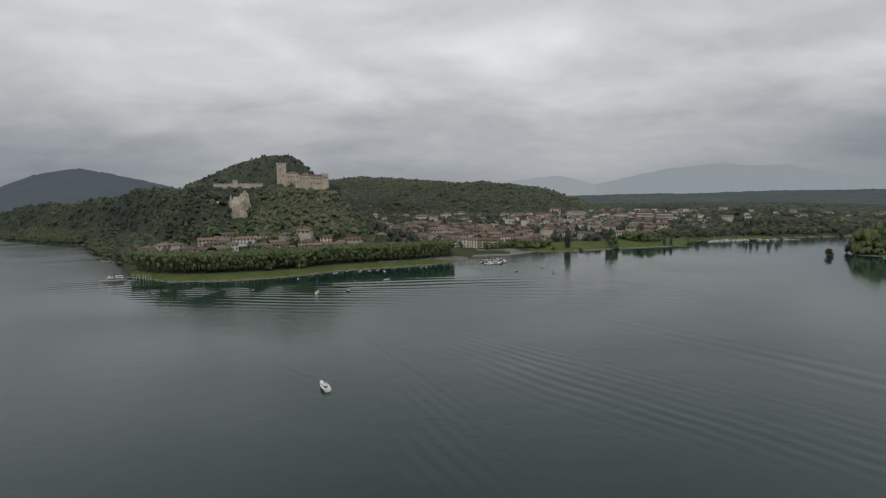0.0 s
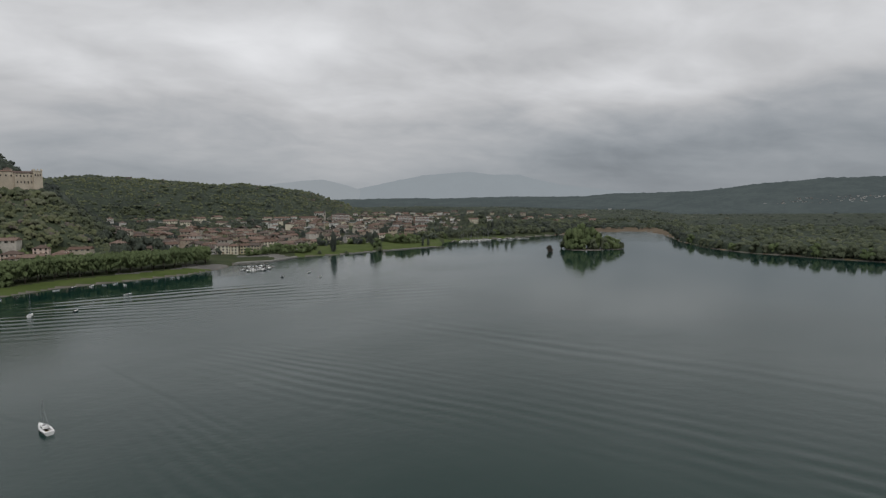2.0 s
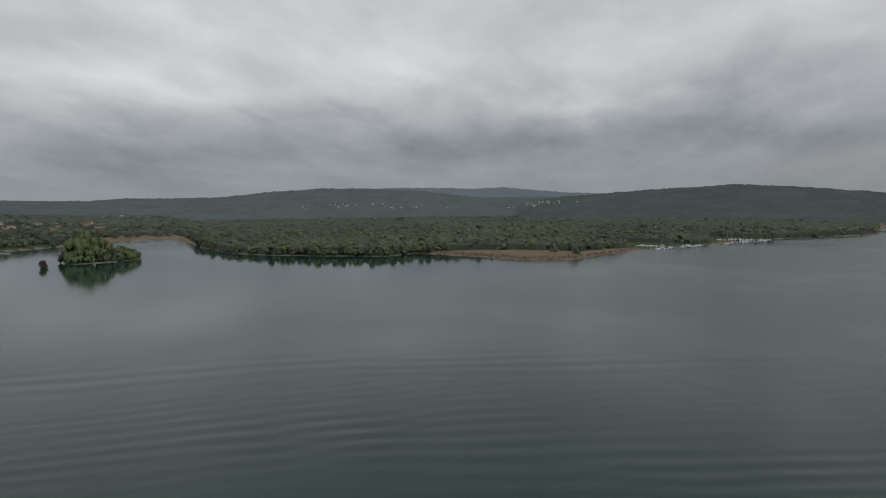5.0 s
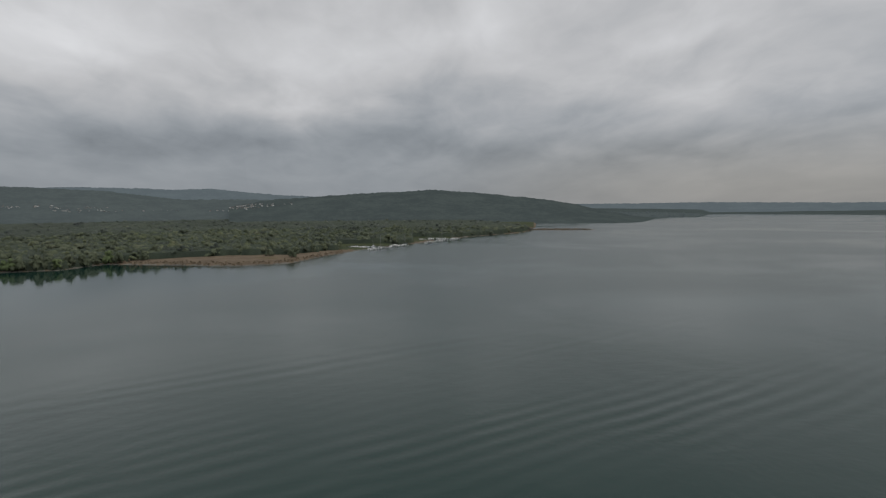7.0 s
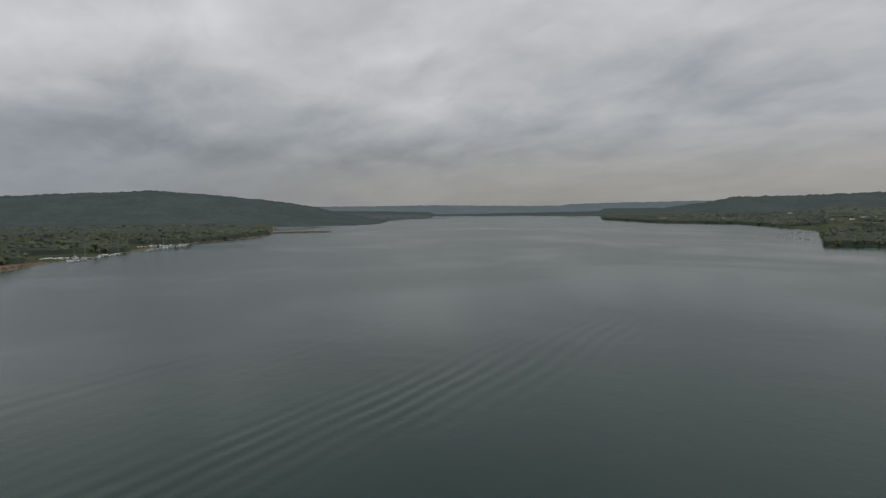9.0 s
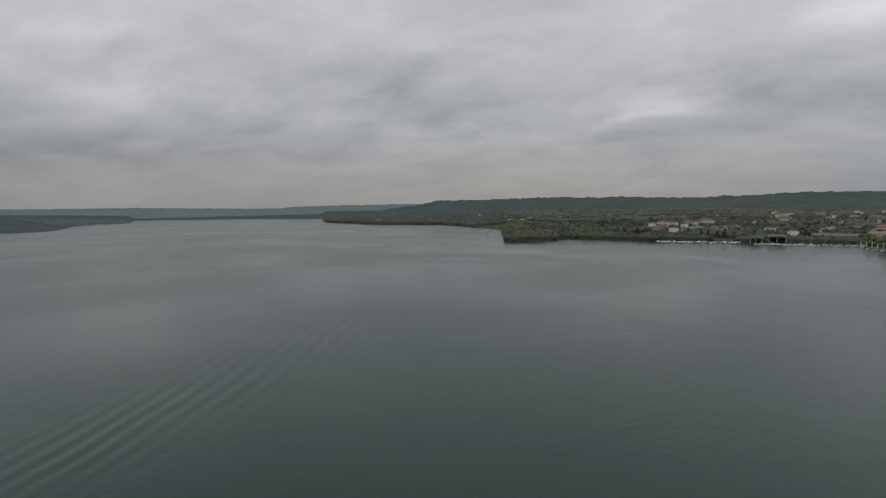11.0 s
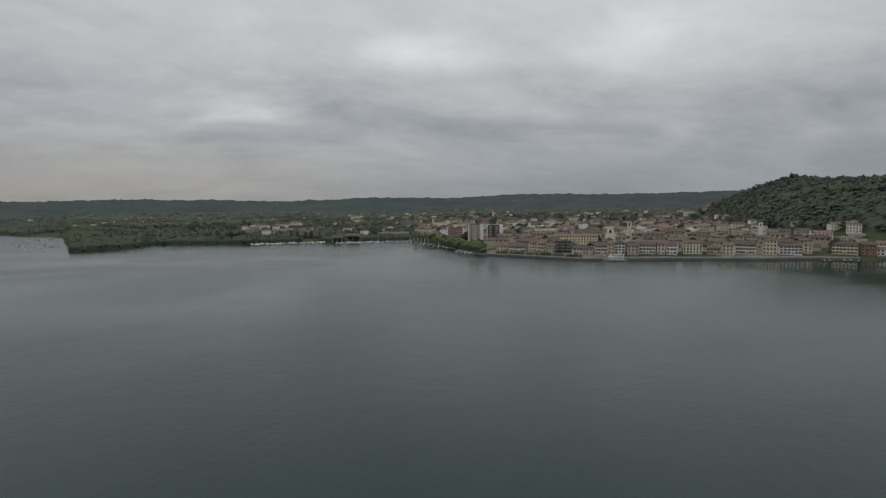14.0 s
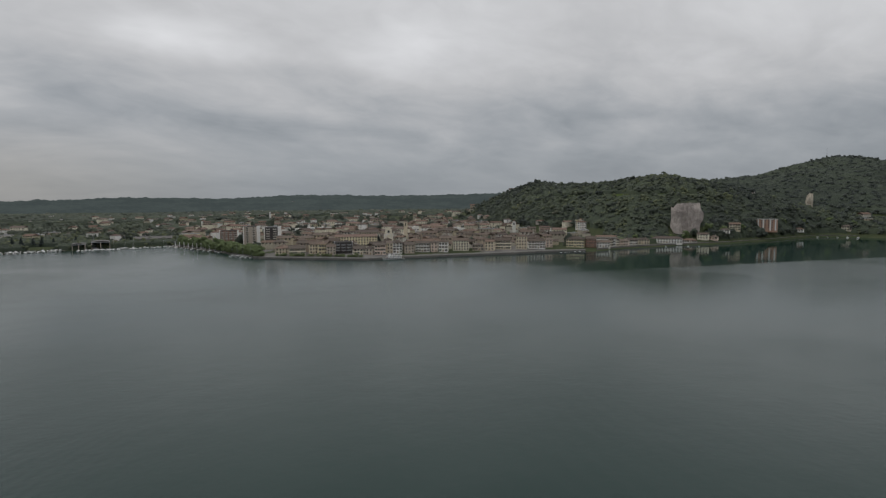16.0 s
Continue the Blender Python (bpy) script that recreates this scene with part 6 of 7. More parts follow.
for az, r, h in [(18.8, 580, 14), (19.8, 575, 12), (25.4, 620, 12), (12.0, 570, 11), (16.2, 590, 13), (23.0, 640, 12)]:
    plant(ROUNDS[int(az) % 3], az, r, h, h, az * 77)
for az, r, h in [(6.3, 610, 19), (6.9, 625, 18), (27.0, 630, 14), (16.6, 640, 14), (9.0, 660, 14)]:
    plant(DARKS[1], az, r, h, h * 0.75, az * 31)
for i, (az, r, h) in enumerate([(5.8, 690, 19), (5.1, 705, 17), (4.5, 680, 20), (3.9, 700, 18), (3.4, 660, 17), (4.9, 650, 16), (2.7, 640, 13), (6.4, 720, 18), (7.4, 700, 17), (8.0, 690, 15), (1.9, 650, 10), (-3.6, 668, 10)]):
    plant(DARKS[i % 2], az, r, h, h * 0.8, az * 31)
# the low bank beyond the avenue
for i in range(30):
    az = 38.9 - i * 0.27 + rng.uniform(-0.1, 0.1)
    plant(OLIVES[i % 3] if i % 3 else ROUNDS[i % 3], az, float(shore(az)) + rng.uniform(9, 20), rng.uniform(9, 15), rng.uniform(11, 16), i * 50)
# gardens between the houses behind the avenue
gardens = []
for i in range(64):
    az, r, h = 29.6 - i * 0.34 + rng.uniform(-0.25, 0.25), rng.uniform(556, 640), rng.uniform(7, 12)
    x, y = (float(c) for c in spot(az, r))
    gardens.append((x, y, float(height(az, r)), h, h * rng.uniform(0.9, 1.2), i * 0.9, i))
grove("garden_trees", gardens, WOODS, FRESH, "leafy garden trees between the houses behind the avenue", "trees")
# park of the castle town
for az, r, h, kind in [(-4.6, 632, 10, 0), (-5.4, 636, 9, 1), (-6.2, 640, 11, 2), (-7.4, 652, 13, 0), (-8.0, 655, 13, 1), (-8.8, 662, 11, 2), (-9.6, 660, 12, 0), (-10.3, 668, 13, 1), (-11.0, 690, 10, 2), (-7.0, 668, 12, 1),
                       (-12.0, 740, 9, 0), (-13.3, 745, 8, 1), (-14.6, 755, 9, 2), (-16.0, 762, 9, 0), (-19.2, 775, 15, 1), (-20.0, 765, 16, 2), (-20.9, 770, 15, 0), (-21.6, 780, 14, 1), (-18.6, 790, 14, 2), (-24.6, 880, 9, 0), (-26.5, 940, 11, 1), (-27.6, 950, 12, 2), (-28.8, 960, 13, 0), (-30.0, 965, 13, 1)]:
    plant(ROUNDS[kind], az, r, h, h * 1.05, az * 90)
plant(POPLAR, -12.9, 668, 23, 20)
plant(ROUNDS[0], -17.5, 692, 17, 13)
plant(DARKS[0], -17.1, 722, 22, 14)
plant(POPLAR, -22.2, 742, 10, 9)
plant(POPLAR, -22.8, 745, 10, 9)
for az, r, h in [(-14.2, 655, 5), (-11.5, 652, 5), (-17.7, 682, 8)]:
    plant(OLIVES[1], az, r, h, h * 1.1, az * 50)
for az, r, h in [(-29.2, 1030, 20), (-29.6, 1035, 21), (-30.1, 1030, 19), (-31.0, 1040, 22), (-31.6, 1045, 20), (-18.0, 880, 12), (-6.0, 800, 12), (-9.0, 900, 12), (-5.6, 795, 11), (-24.0, 900, 12)]:
    plant(POPLAR if h > 18 else DARKS[0], az, r, h, h * 0.8, az * 31)
# at the foot of the crag's cliff and along its road
for i in range(26):
    az = -238.2 - i * 0.8 + rng.uniform(-0.2, 0.2)
    plant(ROUNDS[i % 3] if i % 2 else DARKS[i % 4 // 2], az, float(shore(az)) + rng.uniform(40, 58), rng.uniform(9, 14), rng.uniform(10, 14), i * 50)
# the wooded islet
for az, r, h, kind in [(-38.4, 690, 22, 0), (-38.7, 697, 27, 1), (-39.1, 690, 28, 2), (-39.5, 699, 30, 0), (-39.9, 690, 28, 1), (-40.3, 698, 27, 2), (-40.7, 692, 23, 0), (-41.1, 700, 19, 1), (-41.5, 694, 15, 2), (-41.9, 700, 15, 0), (-42.3, 696, 13, 1), (-42.7, 702, 11, 2), (-38.1, 700, 14, 2), (-38.9, 682, 13, 1), (-39.7, 681, 11, 2), (-40.6, 682, 12, 0), (-41.7, 688, 9, 1), (-43.0, 702, 8, 2)]:
    plant((OLIVES + ROUNDS)[(kind * 2 + int(h)) % 6] if h < 21 else (ROUNDS[0], ROUNDS[1], ROUNDS[2])[kind], -39.2 + (az + 40) * 1.15, r, h * 1.14, h * (0.9 if h < 16 else 0.58), az * 70)
plant(RED_TREE, -35.5, 652, 8.5, 8.5, z=-0.4)
# marsh shore
for i in range(26):
    az = -49 - i * 0.85 + rng.uniform(-0.3, 0.3)
    plant(OLIVES[i % 3] if i % 4 else ROUNDS[i % 3], az, float(shore(az)) + rng.uniform(5, 11), rng.uniform(10, 15), rng.uniform(10, 14), i * 50)
for az, d, h in [(-85.8, 40, 10), (-83.7, 75, 9), (-79, 100, 11), (-76, 80, 11), (-88, 60, 11), (-70.2, 12, 9), (-72.5, 30, 10), (-45.2, 90, 10)]:
    plant(OLIVES[int(-az) % 3], az, float(shore(az)) + d, h, h, az * 33)
# promenade trees of the second town
for i in range(44):
    az = -195.4 - (i // 2) * 0.33 + rng.uniform(-0.1, 0.1)
    plant(ROUNDS[i % 3], az, float(shore(az)) + (14 if i % 2 else 30) + rng.uniform(-4, 4), rng.uniform(11, 15), rng.uniform(11, 14), i * 61)
for i in range(20):
    az = -204.0 - i * 0.45 + rng.uniform(-0.12, 0.12)
    plant(ROUNDS[i % 3], az, float(shore(az)) + 15 + rng.uniform(-1, 1), rng.uniform(3.2, 4.8), rng.uniform(4, 6), i * 61)
for az, r, h in [(-182.6, 925, 15), (-183.2, 930, 14), (-184.0, 935, 13), (-184.6, 932, 14), (-185.4, 940, 11)]:
    plant(SPRUCE, az, r, h, h * 0.8, az * 31)
for i, (az, r, h) in enumerate([(-201.0, 800, 15), (-200.6, 790, 14), (-214.3, 722, 12), (-234.2, 750, 13), (-187.0, 950, 12), (-186.5, 955, 11), (-212.0, 900, 12), (-191.5, 1000, 12), (-192.4, 1010, 12), (-206.0, 800, 12), (-206.6, 810, 12), (-205.2, 805, 12), (-208.0, 790, 11), (-209.0, 800, 11), (-210.4, 780, 11), (-211.4, 770, 12)]):
    plant(SPRUCE if i in (2, 4) else DARKS[i % 2], az, r, h, h * 0.9, az * 31)

# ---- boats ----
def hull_mesh(length, beam, side, mat, stripe, bow=0.9):
    """A hull with a pointed raked bow, rounded bilges, flat stern and a rubbing strake."""
    n, rows = 14, 6
    pts = []
    for i in range(n):
        t = i / (n - 1)
        full = (1 - max(0.0, (t - 0.35) / 0.65) ** 2.2) * (0.82 + 0.18 * min(t / 0.35, 1))
        half = max(beam / 2 * full, 0.02)
        sheer = side * (1 + 0.28 * t * t)
        x = -length / 2 + t * length
        for j in range(rows):
            a = j / (rows - 1)
            w = half * math.sin(math.pi / 2 * (0.25 + 0.75 * a) if j else 0)
            pts.append((x + (bow * a * t ** 6 * 0.5), w, -0.35 + (sheer + 0.35) * a))
    m = n * rows
    pts += [(x, -y, z) for x, y, z in pts]
    f = []
    for i in range(n - 1):
        for j in range(rows - 1):
            a = i * rows + j
            f.append((a, a + rows, a + rows + 1, a + 1))
            f.append((m + a, m + a + 1, m + a + rows + 1, m + a + rows))
    f += [(j, j + 1, m + j + 1, m + j) for j in range(rows - 1)]
    idx = [1 if (k // 2) % (rows - 1) == 3 and k < 2 * (n - 1) * (rows - 1) else 0 for k in range(len(f))]
    return poly("hull", pts, f, [mat, stripe], idx)


def deck_mesh(length, beam, side, mat, cut=None):
    n = 14
    pts = []
    for i in range(n):
        t = i / (n - 1)
        full = (1 - max(0.0, (t - 0.35) / 0.65) ** 2.2) * (0.82 + 0.18 * min(t / 0.35, 1))
        half = max(beam / 2 * full, 0.02) * 0.97
        z = side * (1 + 0.28 * t * t) - 0.05
        x = -length / 2 + t * length + 0.4 * t ** 6
        pts += [(x, half, z), (x, half * 0.62, z + 0.04), (x, -half * 0.62, z + 0.04), (x, -half, z)]
    f = [(4 * i + k, 4 * i + 4 + k, 4 * i + 5 + k, 4 * i + 1 + k) for i in range(n - 1) for k in range(3) if not (cut and k == 1 and cut[0] <= i < cut[1])]
    f = [tuple(reversed(q)) for q in f]
    return poly("deck", pts, f, [mat])


def rounded(name, x0, x1, w, z0, z1, mat, slope=0.35):
    """A coachroof or cabin with sloped front and sides."""
    h = z1 - z0
    v = [(x0, -w / 2, z0), (x1, -w / 2 * 0.75, z0), (x1, w / 2 * 0.75, z0), (x0, w / 2, z0), (x0 + 0.1 * h, -w / 2 * 0.84, z1), (x1 - slope * 2 * h, -w / 2 * 0.66, z1 - 0.08 * h), (x1 - slope * 2 * h, w / 2 * 0.66, z1 - 0.08 * h), (x0 + 0.1 * h, w / 2 * 0.84, z1)]
    return poly(name, v, [(0, 1, 5, 4), (1, 2, 6, 5), (2, 3, 7, 6), (3, 0, 4, 7), (4, 5, 6, 7)], [mat])


def sailing_boat(length, mast, hull_mat, label, cover, group=""):
    root = new("sailing_boat")
    beam, side = length * 0.31, 0.95
    part("hull", hull_mesh(length, beam, side, hull_mat, NAVY), root)
    part("deck", deck_mesh(length, beam, side, WHITE, (1, 5)), root)
    part("cockpit", boxes("cockpit", [(-length * 0.44, -length * 0.13, -beam * 0.27, beam * 0.27, 0.3, 0.36, 0), (-length * 0.44, -length * 0.13, -beam * 0.29, -beam * 0.16, 0.36, 0.66, 1), (-length * 0.44, -length * 0.13, beam * 0.16, beam * 0.29, 0.36, 0.66, 1),
                                      (-length * 0.44, -length * 0.43, -beam * 0.29, beam * 0.29, 0.3, 1.0, 1)], [TEAK, WHITE]), root, label="wooden-floored cockpit with side benches")
    cabin = part("cabin", rounded("cabin", -length * 0.13, length * 0.24, beam * 0.62, 0.9, 1.45, WHITE), root)
    for s in (-1, 1):
        part("cabin_window", boxes("cabin_window", [(-length * 0.09, length * 0.10, s * beam * 0.285 - 0.05, s * beam * 0.285 + 0.05, 1.08, 1.28)], [WINDOW_DARK]), cabin)
    part("hatch", boxes("hatch", [(length * 0.02, length * 0.08, -0.3, 0.3, 1.42, 1.52)], [WINDOW_DARK]), cabin)
    tv, tf = tube(0.045, 0.025, mast, 8, 1.4)
    part("mast", poly("mast", tv, tf, [STEEL]), root, pose(length * 0.09, 0, 0))
    bv, bf = tube(0.06, 0.05, length * 0.40, 6)
    boom = part("boom", poly("boom", bv, bf, [STEEL]), root, pose(length * 0.08, 0, 2.0, 0, -88, 0))
    if cover:
        cv, cf = tube(0.20, 0.10, length * 0.36, 8, 0.15)
        part("sail_cover", poly("sail_cover", cv, cf, [CANVAS]), boom, label="furled sail under a blue cover")
    stay = [((length * 0.48, 0, 1.25), (length * 0.09, 0, mast + 1.2)), ((-length * 0.48, 0, 1.0), (length * 0.09, 0, mast + 1.2)), ((length * 0.06, beam * 0.45, 1.0), (length * 0.09, 0, mast * 0.8)), ((length * 0.06, -beam * 0.45, 1.0), (length * 0.09, 0, mast * 0.8))]
    for a, b in stay:
        d = Vector(b) - Vector(a)
        sv, sf = tube(0.015, 0.015, d.length, 4)
        part("stay", poly("stay", sv, sf, [STEEL]), root, Matrix.Translation(a) @ d.to_track_quat("Z", "Y").to_matrix().to_4x4())
    part("rudder", boxes("rudder", [(-length * 0.52, -length * 0.49, -0.04, 0.04, -0.4, 0.7)], [WHITE]), root)
    return tagged(root, label, "sailing boat", group)


def motor_boat(length, hull_mat, label, cabin=True, group=""):
    root = new("motor_boat")
    beam, side = length * 0.36, 0.8
    part("hull", hull_mesh(length, beam, side, hull_mat, NAVY), root)
    part("deck", deck_mesh(length, beam, side, WHITE, (1, 7)), root)
    part("cockpit", boxes("cockpit", [(-length * 0.44, length * 0.05, -beam * 0.28, beam * 0.28, 0.25, 0.3, 0), (-length * 0.3, -length * 0.2, -beam * 0.26, beam * 0.26, 0.3, 0.75, 1), (-length * 0.02, length * 0.05, -beam * 0.26, beam * 0.26, 0.3, 0.95, 1)], [TEAK, WHITE]), root)
    if cabin:
        part("cabin", rounded("cabin", -length * 0.05, length * 0.30, beam * 0.66, 0.8, 1.55, WHITE, 0.5), root)
    part("windscreen", rounded("windscreen", length * 0.0, length * 0.10, beam * 0.6, 1.1 if not cabin else 1.5, 1.5 if not cabin else 1.95, WINDOW_DARK, 0.3), root)
    part("outboard_motor", boxes("outboard_motor", [(-length * 0.55, -length * 0.5, -0.2, 0.2, 0.6, 1.15), (-length * 0.54, -length * 0.51, -0.08, 0.08, -0.3, 0.6)], [NAVY]), root)
    return tagged(root, label, "motor boat", group)


def rowing_boat(label, mat, group=""):
    root = new("rowing_boat")
    part("hull", hull_mesh(4.6, 1.6, 0.5, mat, WHITE), root)
    for x in (-1.3, 0, 1.2):
        part("thwart", boxes("thwart", [(x - 0.15, x + 0.15, -0.66, 0.66, 0.32, 0.37)], [TEAK]), root)
    part("tarpaulin", deck_mesh(4.4, 1.5, 0.42, CANVAS), root, label="blue-grey tarpaulin over the boat")
    return tagged(root, label, "rowing boat", group)


used_boats = set()


def moor(kind, az, r, turn, scale=1.0):
    x, y = spot(az, r)
    m = pose(float(x), float(y), 0, 0, 0, az + turn) @ Matrix.Diagonal((scale, scale, scale, 1))
    if kind.name in used_boats:
        return again(kind, m)
    used_boats.add(kind.name)
    kind.matrix_basis = m
    return kind


LONE = sailing_boat(8.4, 6.5, WHITE, "white sailing boat adrift with bare mast and open cockpit", False)
moor(LONE, 12.9, 166.5, 103)
WHITE_SAIL = sailing_boat(8.0, 10.5, WHITE, "white moored sailing boat with furled sail", True, "moored sailing boats")
CRUISER = motor_boat(7.6, WHITE, "white motor boat with a small cabin", True, "moored motor boats")
RUNABOUT = motor_boat(5.6, WHITE, "small open white motor boat", False, "moored motor boats")
DARK_RUN = motor_boat(5.8, NAVY, "small dark-hulled motor boat", False, "moored motor boats")
DINGHY = rowing_boat("covered white rowing boat at its mooring", WHITE, "rowing boats")

# off the avenue and the park
moor(WHITE_SAIL, 13.3, 357, 80)
moor(DARK_RUN, 10.1, 359, 70, 0.85)
moor(DARK_RUN, 19.6, 384, 74, 0.85)
moor(RUNABOUT, 6.1, 408, 40, 1.0)
for az, r, k, t in [(8.8, 470, RUNABOUT, 70), (10.2, 470, DARK_RUN, 60), (7.0, 474, DINGHY, 60), (7.9, 472, DINGHY, 120), (6.3, 462, RUNABOUT, 100), (11.4, 462, DINGHY, 40), (15.2, 437, DINGHY, 90)]:
    moor(k, az, r, t)
moor(DARK_RUN, -7.7, 454, 85, 1.1)
moor(RUNABOUT, -10.4, 479, 70)
moor(RUNABOUT, -11.5, 444, 75)


# ---- landing stages ----
def jetty(az0, r0, az1, r1, wide, label, piles=True, high=0.7, name="jetty"):
    """A plank walk on piles between two places."""
    a, b = Vector((*(float(c) for c in spot(az0, r0)), 0)), Vector((*(float(c) for c in spot(az1, r1)), 0))
    d = b - a
    n = max(int(d.length / 3.0), 1)
    root = new(name)
    root.matrix_basis = Matrix.Translation(a) @ pose(0, 0, 0, 0, 0, math.degrees(math.atan2(d.y, d.x)))
    plank = boxes("plank_bay", [(0.03 + i * 0.3, 0.27 + i * 0.3, -wide / 2, wide / 2, high, high + 0.08) for i in range(10)], [PLANK])
    pv, pf = tube(0.14, 0.12, high + 2.6, 8, -1.6)
    pile = poly("pile", pv, pf, [BARK])
    part("beam", boxes("beam", [(0, d.length, -wide / 2 + 0.1, -wide / 2 + 0.3, high - 0.25, high), (0, d.length, wide / 2 - 0.3, wide / 2 - 0.1, high - 0.25, high)], [PLANK]), root)
    for i in range(n):
        part("plank_bay", plank, root, pose(i * d.length / n, 0, 0))
        if piles and i % 2 == 0:
            part("pile", pile, root, pose(i * d.length / n, wide / 2 + 0.15, 0))
            part("pile", pile, root, pose(i * d.length / n, -wide / 2 - 0.15, 0))
    return tagged(root, label, "jetty")


def raft_of_boats(az0, r0, az1, r1, n, seed, kinds, spread=6, turn=90, size=1.0):
    g = random.Random(seed)
    for i in range(n):
        t = (i + 0.5) / n
        moor(kinds[g.randrange(len(kinds))], az0 + (az1 - az0) * t + g.uniform(-0.06, 0.06), r0 + (r1 - r0) * t + g.uniform(-spread, spread), turn + g.uniform(-14, 14) + 180 * g.randrange(2), size * g.uniform(0.95, 1.35))


MIX = [CRUISER, RUNABOUT, WHITE_SAIL, CRUISER, DINGHY]
MOTORS = [CRUISER, RUNABOUT, CRUISER, DARK_RUN]
jetty(-3.6, 530, -7.0, 536, 2.2, "floating plank jetty in the small harbour")
raft_of_boats(-3.8, 519, -6.6, 524, 12, 1, MOTORS, 1.5)
raft_of_boats(-4.2, 507, -6.2, 511, 8, 2, MOTORS, 1.5)
raft_of_boats(-4.0, 543, -6.6, 548, 7, 3, MOTORS, 1.5)
jetty(-3.0, 572, -6.4, 566, 3.0, "plank landing stage beside the harbour wall")
jetty(-22.6, 739, -24.6, 730, 3.0, "narrow plank jetty at the end of the park")
jetty(-26.0, 842, -29.2, 880, 2.4, "long floating jetty of the marina")
jetty(-25.2, 828, -25.6, 872, 2.4, "gangway of the marina")
SAILS = [WHITE_SAIL, CRUISER, WHITE_SAIL]
raft_of_boats(-26.0, 832, -29.4, 870, 16, 4, SAILS, 2)
raft_of_boats(-26.2, 846, -29.4, 884, 14, 5, SAILS, 2)
raft_of_boats(-30.2, 890, -33.4, 915, 8, 6, MOTORS, 8, 20)
jetty(32.9, 770, 30.9, 705, 2.2, "old plank jetty in the reedy cove")
raft_of_boats(32.6, 735, 30.9, 665, 10, 7, [DINGHY, RUNABOUT, DARK_RUN, DINGHY], 14, 60)
raft_of_boats(-91.6, 764, -94.4, 764, 15, 8, MIX, 14, 90, 1.25)
raft_of_boats(-93.6, 712, -97.8, 795, 27, 28, MIX, 14, 90, 1.25)
jetty(-94.7, 735, -97.4, 790, 2.2, "floating jetty of the reed-side marina")
raft_of_boats(-98.9, 925, -103.0, 925, 14, 9, MIX, 12, 90, 1.25)
raft_of_boats(-99.4, 826, -103.4, 945, 15, 29, MIX, 12, 90, 1.25)
raft_of_boats(-110.9, 1960, -114.0, 2060, 16, 10, [CRUISER, WHITE_SAIL], 12, 90, 1.8)
raft_of_boats(-160.0, 1040, -163.0, 985, 9, 11, [CRUISER, RUNABOUT, WHITE_SAIL], 22, 75)
raft_of_boats(-161.0, 1230, -163.0, 1270, 6, 12, [CRUISER, RUNABOUT], 15, 75)
raft_of_boats(-178.6, 862, -186.0, 874, 24, 13, [CRUISER, CRUISER, RUNABOUT], 3, 90, 1.35)
raft_of_boats(-178.9, 852, -186.0, 862, 18, 43, [CRUISER, CRUISER, RUNABOUT], 2, 90, 1.35)
jetty(-178.4, 857, -186.2, 868, 2.4, "long floating jetty of the boatyard")
raft_of_boats(-187.0, 848, -195.0, 866, 30, 14, [CRUISER, CRUISER, WHITE_SAIL], 10, 70)
raft_of_boats(-194.5, 842, -199.0, 708, 9, 15, [CRUISER, WHITE_SAIL, RUNABOUT], 4, 60)
raft_of_boats(-199.6, 664, -201.8, 618, 5, 16, [CRUISER, WHITE_SAIL], 3, 60)
jetty(-194.6, 872, -199.5, 700, 2.6, "long plank jetty with tall posts before the lakeside trees")
jetty(-196.2, 800, -198.6, 820, 2.2, "cross arm of the long jetty")
raft_of_boats(-233.2, 634, -236.0, 642, 6, 17, [RUNABOUT, DINGHY, DARK_RUN], 5)
raft_of_boats(-243.0, 742, -247.0, 768, 4, 18, [RUNABOUT, CRUISER], 5)
raft_of_boats(-255.5, 1040, -259.0, 1052, 5, 19, [CRUISER, RUNABOUT], 5)

MOORING_POST = poly("mooring_post", *tube(0.22, 0.18, 6.6, 8, -2.5), [PALE])
for az, r in [(30.0, 503), (29.75, 500), (29.5, 497), (29.2, 494), (29.0, 492), (28.8, 490), (28.6, 488), (29.6, 508)]:
    ob = new("mooring_post", MOORING_POST)
    x, y = spot(az, r)
    ob.matrix_basis = pose(float(x), float(y), 0)
    tagged(ob, "pale weathered mooring post in the water", "post", "mooring posts")
TALL_POST = poly("mooring_post", *tube(0.4, 0.35, 10.0, 8, -2.5), [WHITE])
for i in range(14):
    ob = new("mooring_post", TALL_POST)
    az = -194.8 - i * 0.37
    x, y = spot(az, 866 - i * 12.0)
    ob.matrix_basis = pose(float(x), float(y), 0)
    tagged(ob, "tall pale post along the long jetty", "post", "jetty posts")
jetty(30.6, 512, 27.6, 492, 3.4, "low ferry landing at the end of the avenue")


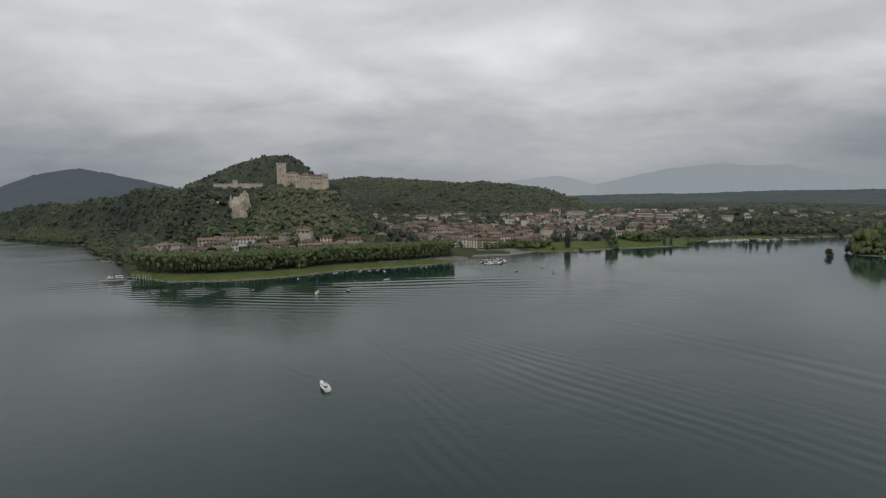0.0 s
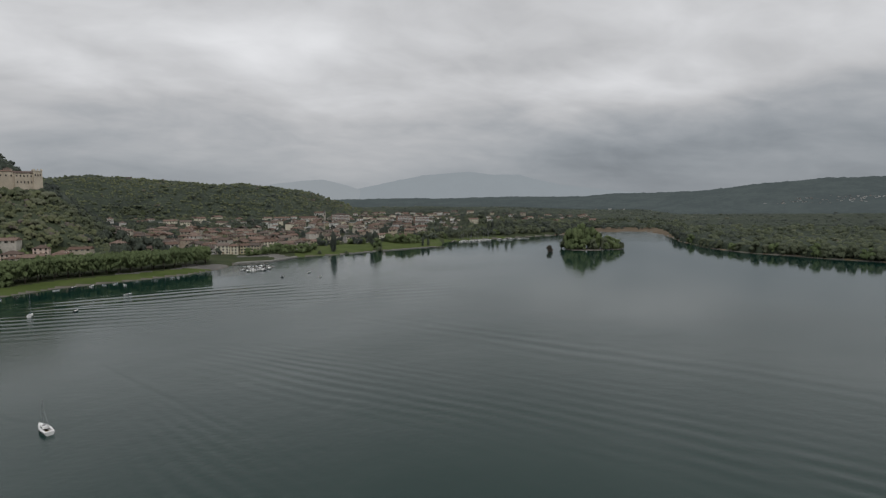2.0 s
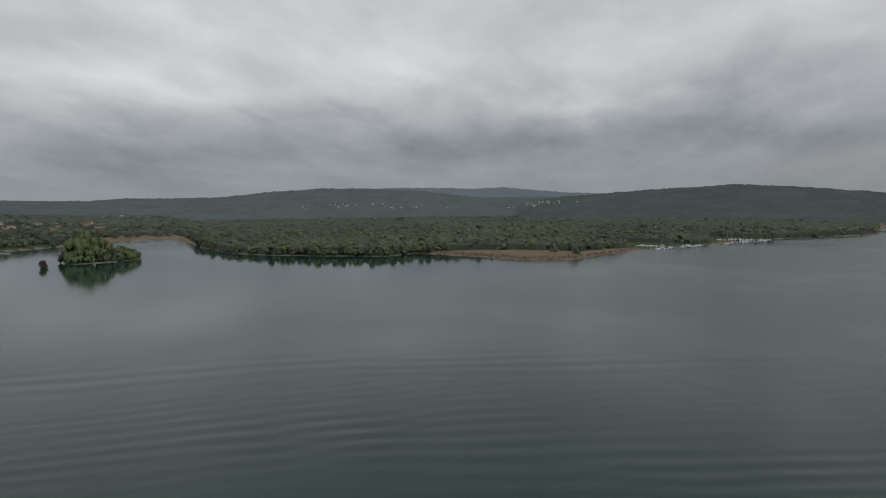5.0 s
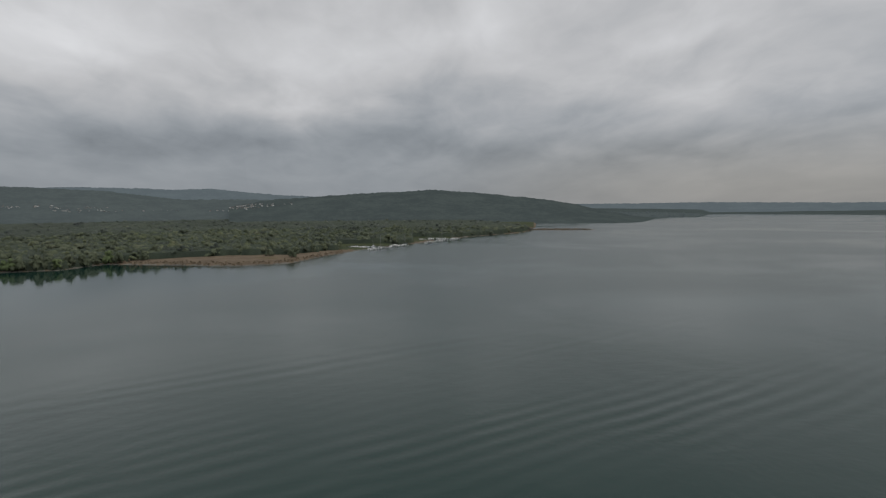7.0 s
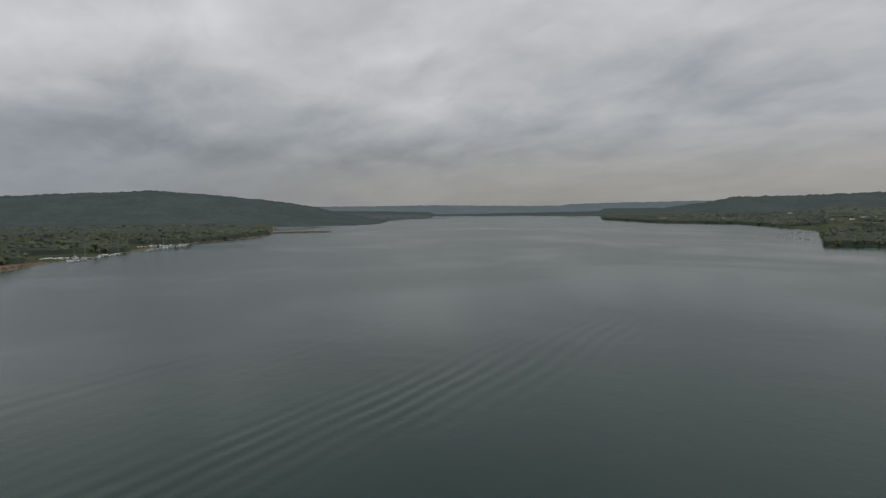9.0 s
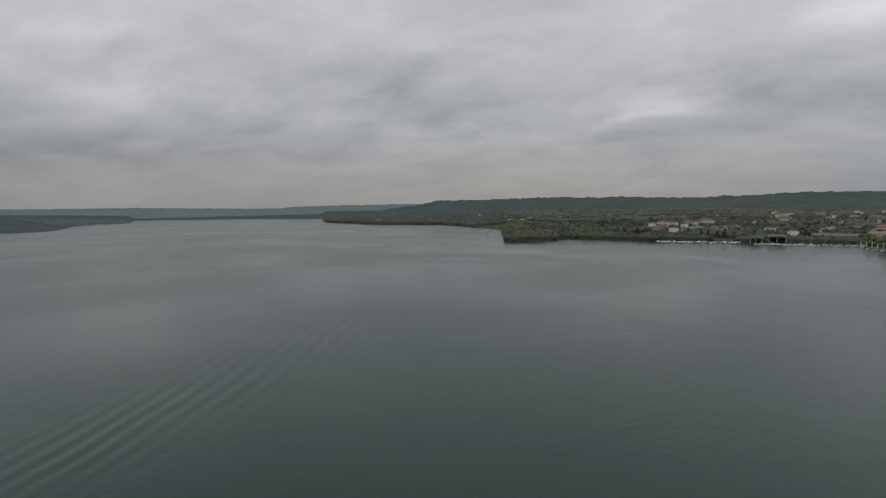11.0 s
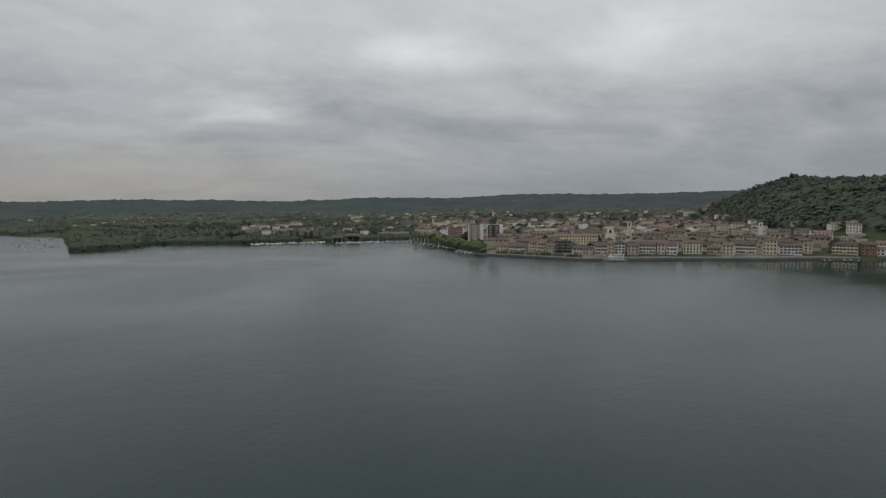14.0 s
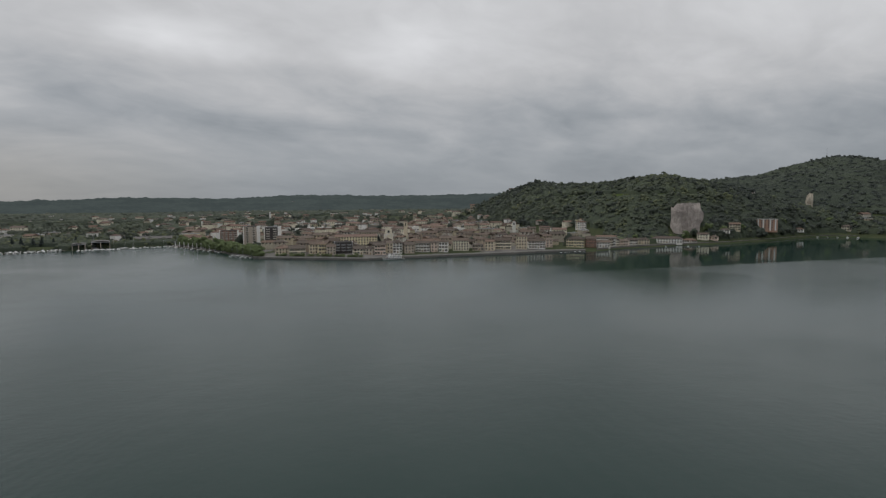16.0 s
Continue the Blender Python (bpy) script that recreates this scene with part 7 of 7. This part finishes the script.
def ferry(length, label, turn, az, r, funnel=True, low=1.0):
    root = new("ferry")
    beam = length * 0.2
    part("hull", hull_mesh(length, beam, 1.6, WHITE, NAVY, 2.0), root)
    part("deck", deck_mesh(length, beam, 1.6, TEAK), root)
    saloon = part("saloon", boxes("saloon", [(-length * 0.36, length * 0.20, -beam * 0.36, beam * 0.36, 1.5, 3.7)], [UMBER if funnel else WHITE]), root)
    for s in (-1, 1):
        for i in range(9):
            x = -length * 0.33 + i * length * 0.058
            part("saloon_window", boxes("saloon_window", [(x, x + length * 0.04, s * beam * 0.36 - 0.04, s * beam * 0.36 + 0.04, 2.4, 3.2)], [WINDOW_DARK]), saloon)
    part("upper_deck", boxes("upper_deck", [(-length * 0.40, length * 0.24, -beam * 0.42, beam * 0.42, 3.7, 3.85)], [WHITE]), root)
    part("awning", boxes("awning", [(-length * 0.36, length * 0.02, -beam * 0.38, beam * 0.38, 5.7, 5.8)] + [(-length * 0.36 + i * length * 0.09, -length * 0.355 + i * length * 0.09, s * beam * 0.37 - 0.04, s * beam * 0.37 + 0.04, 3.85, 5.7) for i in range(5) for s in (-1, 1)], [WHITE]), root)
    part("wheelhouse", boxes("wheelhouse", [(length * 0.08, length * 0.18, -beam * 0.25, beam * 0.25, 3.85, 5.9, 0), (length * 0.18, length * 0.183, -beam * 0.22, beam * 0.22, 4.8, 5.5, 1)], [WHITE, WINDOW_DARK]), root)
    part("railing", boxes("railing", [(length * 0.24, length * 0.42, s * beam * 0.2 - 0.03, s * beam * 0.2 + 0.03, 2.7, 2.76) for s in (-1, 1)], [STEEL]), root)
    tv, tf = tube(0.08, 0.05, 4.5, 6, 5.8)
    part("mast", poly("mast", tv, tf, [STEEL]), root, pose(length * 0.12, 0, 0))
    if funnel:
        fv, ff = tube(0.7, 0.6, 3.4, 12, 3.8)
        part("funnel", poly("funnel", fv, ff, [NAVY]), root, pose(-length * 0.06, 0, 0))
    x, y = spot(az, r)
    root.matrix_basis = pose(float(x), float(y), 0, 0, 0, az + turn) @ Matrix.Diagonal((1, 1, low, 1))
    return tagged(root, label, "ferry")


ferry(18, "old white lake steamer lying off the avenue", 172, 31.6, 493, True, 0.8)
ferry(25, "white passenger ferry moored at the promenade", 178, -215.8, float(shore(-215.8)) - 6.5, False)


# ---- boatyard sheds ----
def shed(w, d, h, label, az, r, turn):
    """An open boat shed: posts, trusses and a shallow arched roof; dark inside."""
    root = new("boat_shed")
    n = 10
    arch = []
    for y in (-d / 2, d / 2):
        arch += [(-w / 2 + w * i / n, y, h + 0.9 * math.sin(math.pi * i / n)) for i in range(n + 1)]
    k = n + 1
    top = [(x, y, z + 0.25) for x, y, z in arch]
    f = [(i, i + 1, k + i + 1, k + i) for i in range(n)]
    f2 = [tuple(2 * k + q for q in t)[::-1] for t in f]
    rim = [(i, 2 * k + i, 2 * k + i + 1, i + 1) for i in range(n)] + [(k + i, k + i + 1, 3 * k + i + 1, 3 * k + i) for i in range(n)]
    part("roof", poly("roof", arch + top, f + f2 + rim, [SLATE]), root, label="shallow arched grey roof")
    post = boxes("post", [(-0.35, 0.35, -0.35, 0.35, -2, h)], [UMBER])
    for x in (-w / 2 + 0.4, 0, w / 2 - 0.4):
        for y in (-d / 2 + 0.4, 0, d / 2 - 0.4):
            part("post", post, root, pose(x, y, 0))
    part("back_wall", boxes("back_wall", [(-w / 2, w / 2, d / 2 - 0.2, d / 2, -2, h)], [UMBER]), root)
    part("side_wall", boxes("side_wall", [(-w / 2, -w / 2 + 0.2, -d / 2, d / 2, h * 0.55, h)], [CONCRETE]), root)
    part("side_wall", boxes("side_wall", [(w / 2 - 0.2, w / 2, -d / 2, d / 2, h * 0.55, h)], [CONCRETE]), root)
    part("gantry", boxes("gantry", [(-w / 2, w / 2, -d / 2 - 0.3, -d / 2, h - 1.2, h - 0.3)], [STEEL]), root)
    root.matrix_basis = at(az, r, turn)
    return tagged(root, label, "boat shed")


shed(15, 24, 7, "open dark boat shed with an arched roof", -187.2, 876, -3)
shed(22, 28, 9, "tall open boat shed with an arched roof", -188.8, 886, 0)
raft_of_boats(-187.4, 846, -191.6, 852, 7, 44, [WHITE_SAIL, CRUISER], 5, 80, 1.35)
put(house("warehouse", 52, 14, 1, "gable", CONCRETE, SLATE, cols=8, side=0, storey=6, chimney=False, door=False, win=WINDOW_WIDE, label="long low warehouse with a grey roof behind the boatyard", category="warehouse"), -193.0, 940, 0, gap=20)
put(house("lido", 28, 14, 2, "flat", YELLOW, SLATE, cols=9, side=0, storey=5.2, label="yellow flat-roofed building behind the lakeside trees", category="building"), -196.1, 925, 0, gap=16)
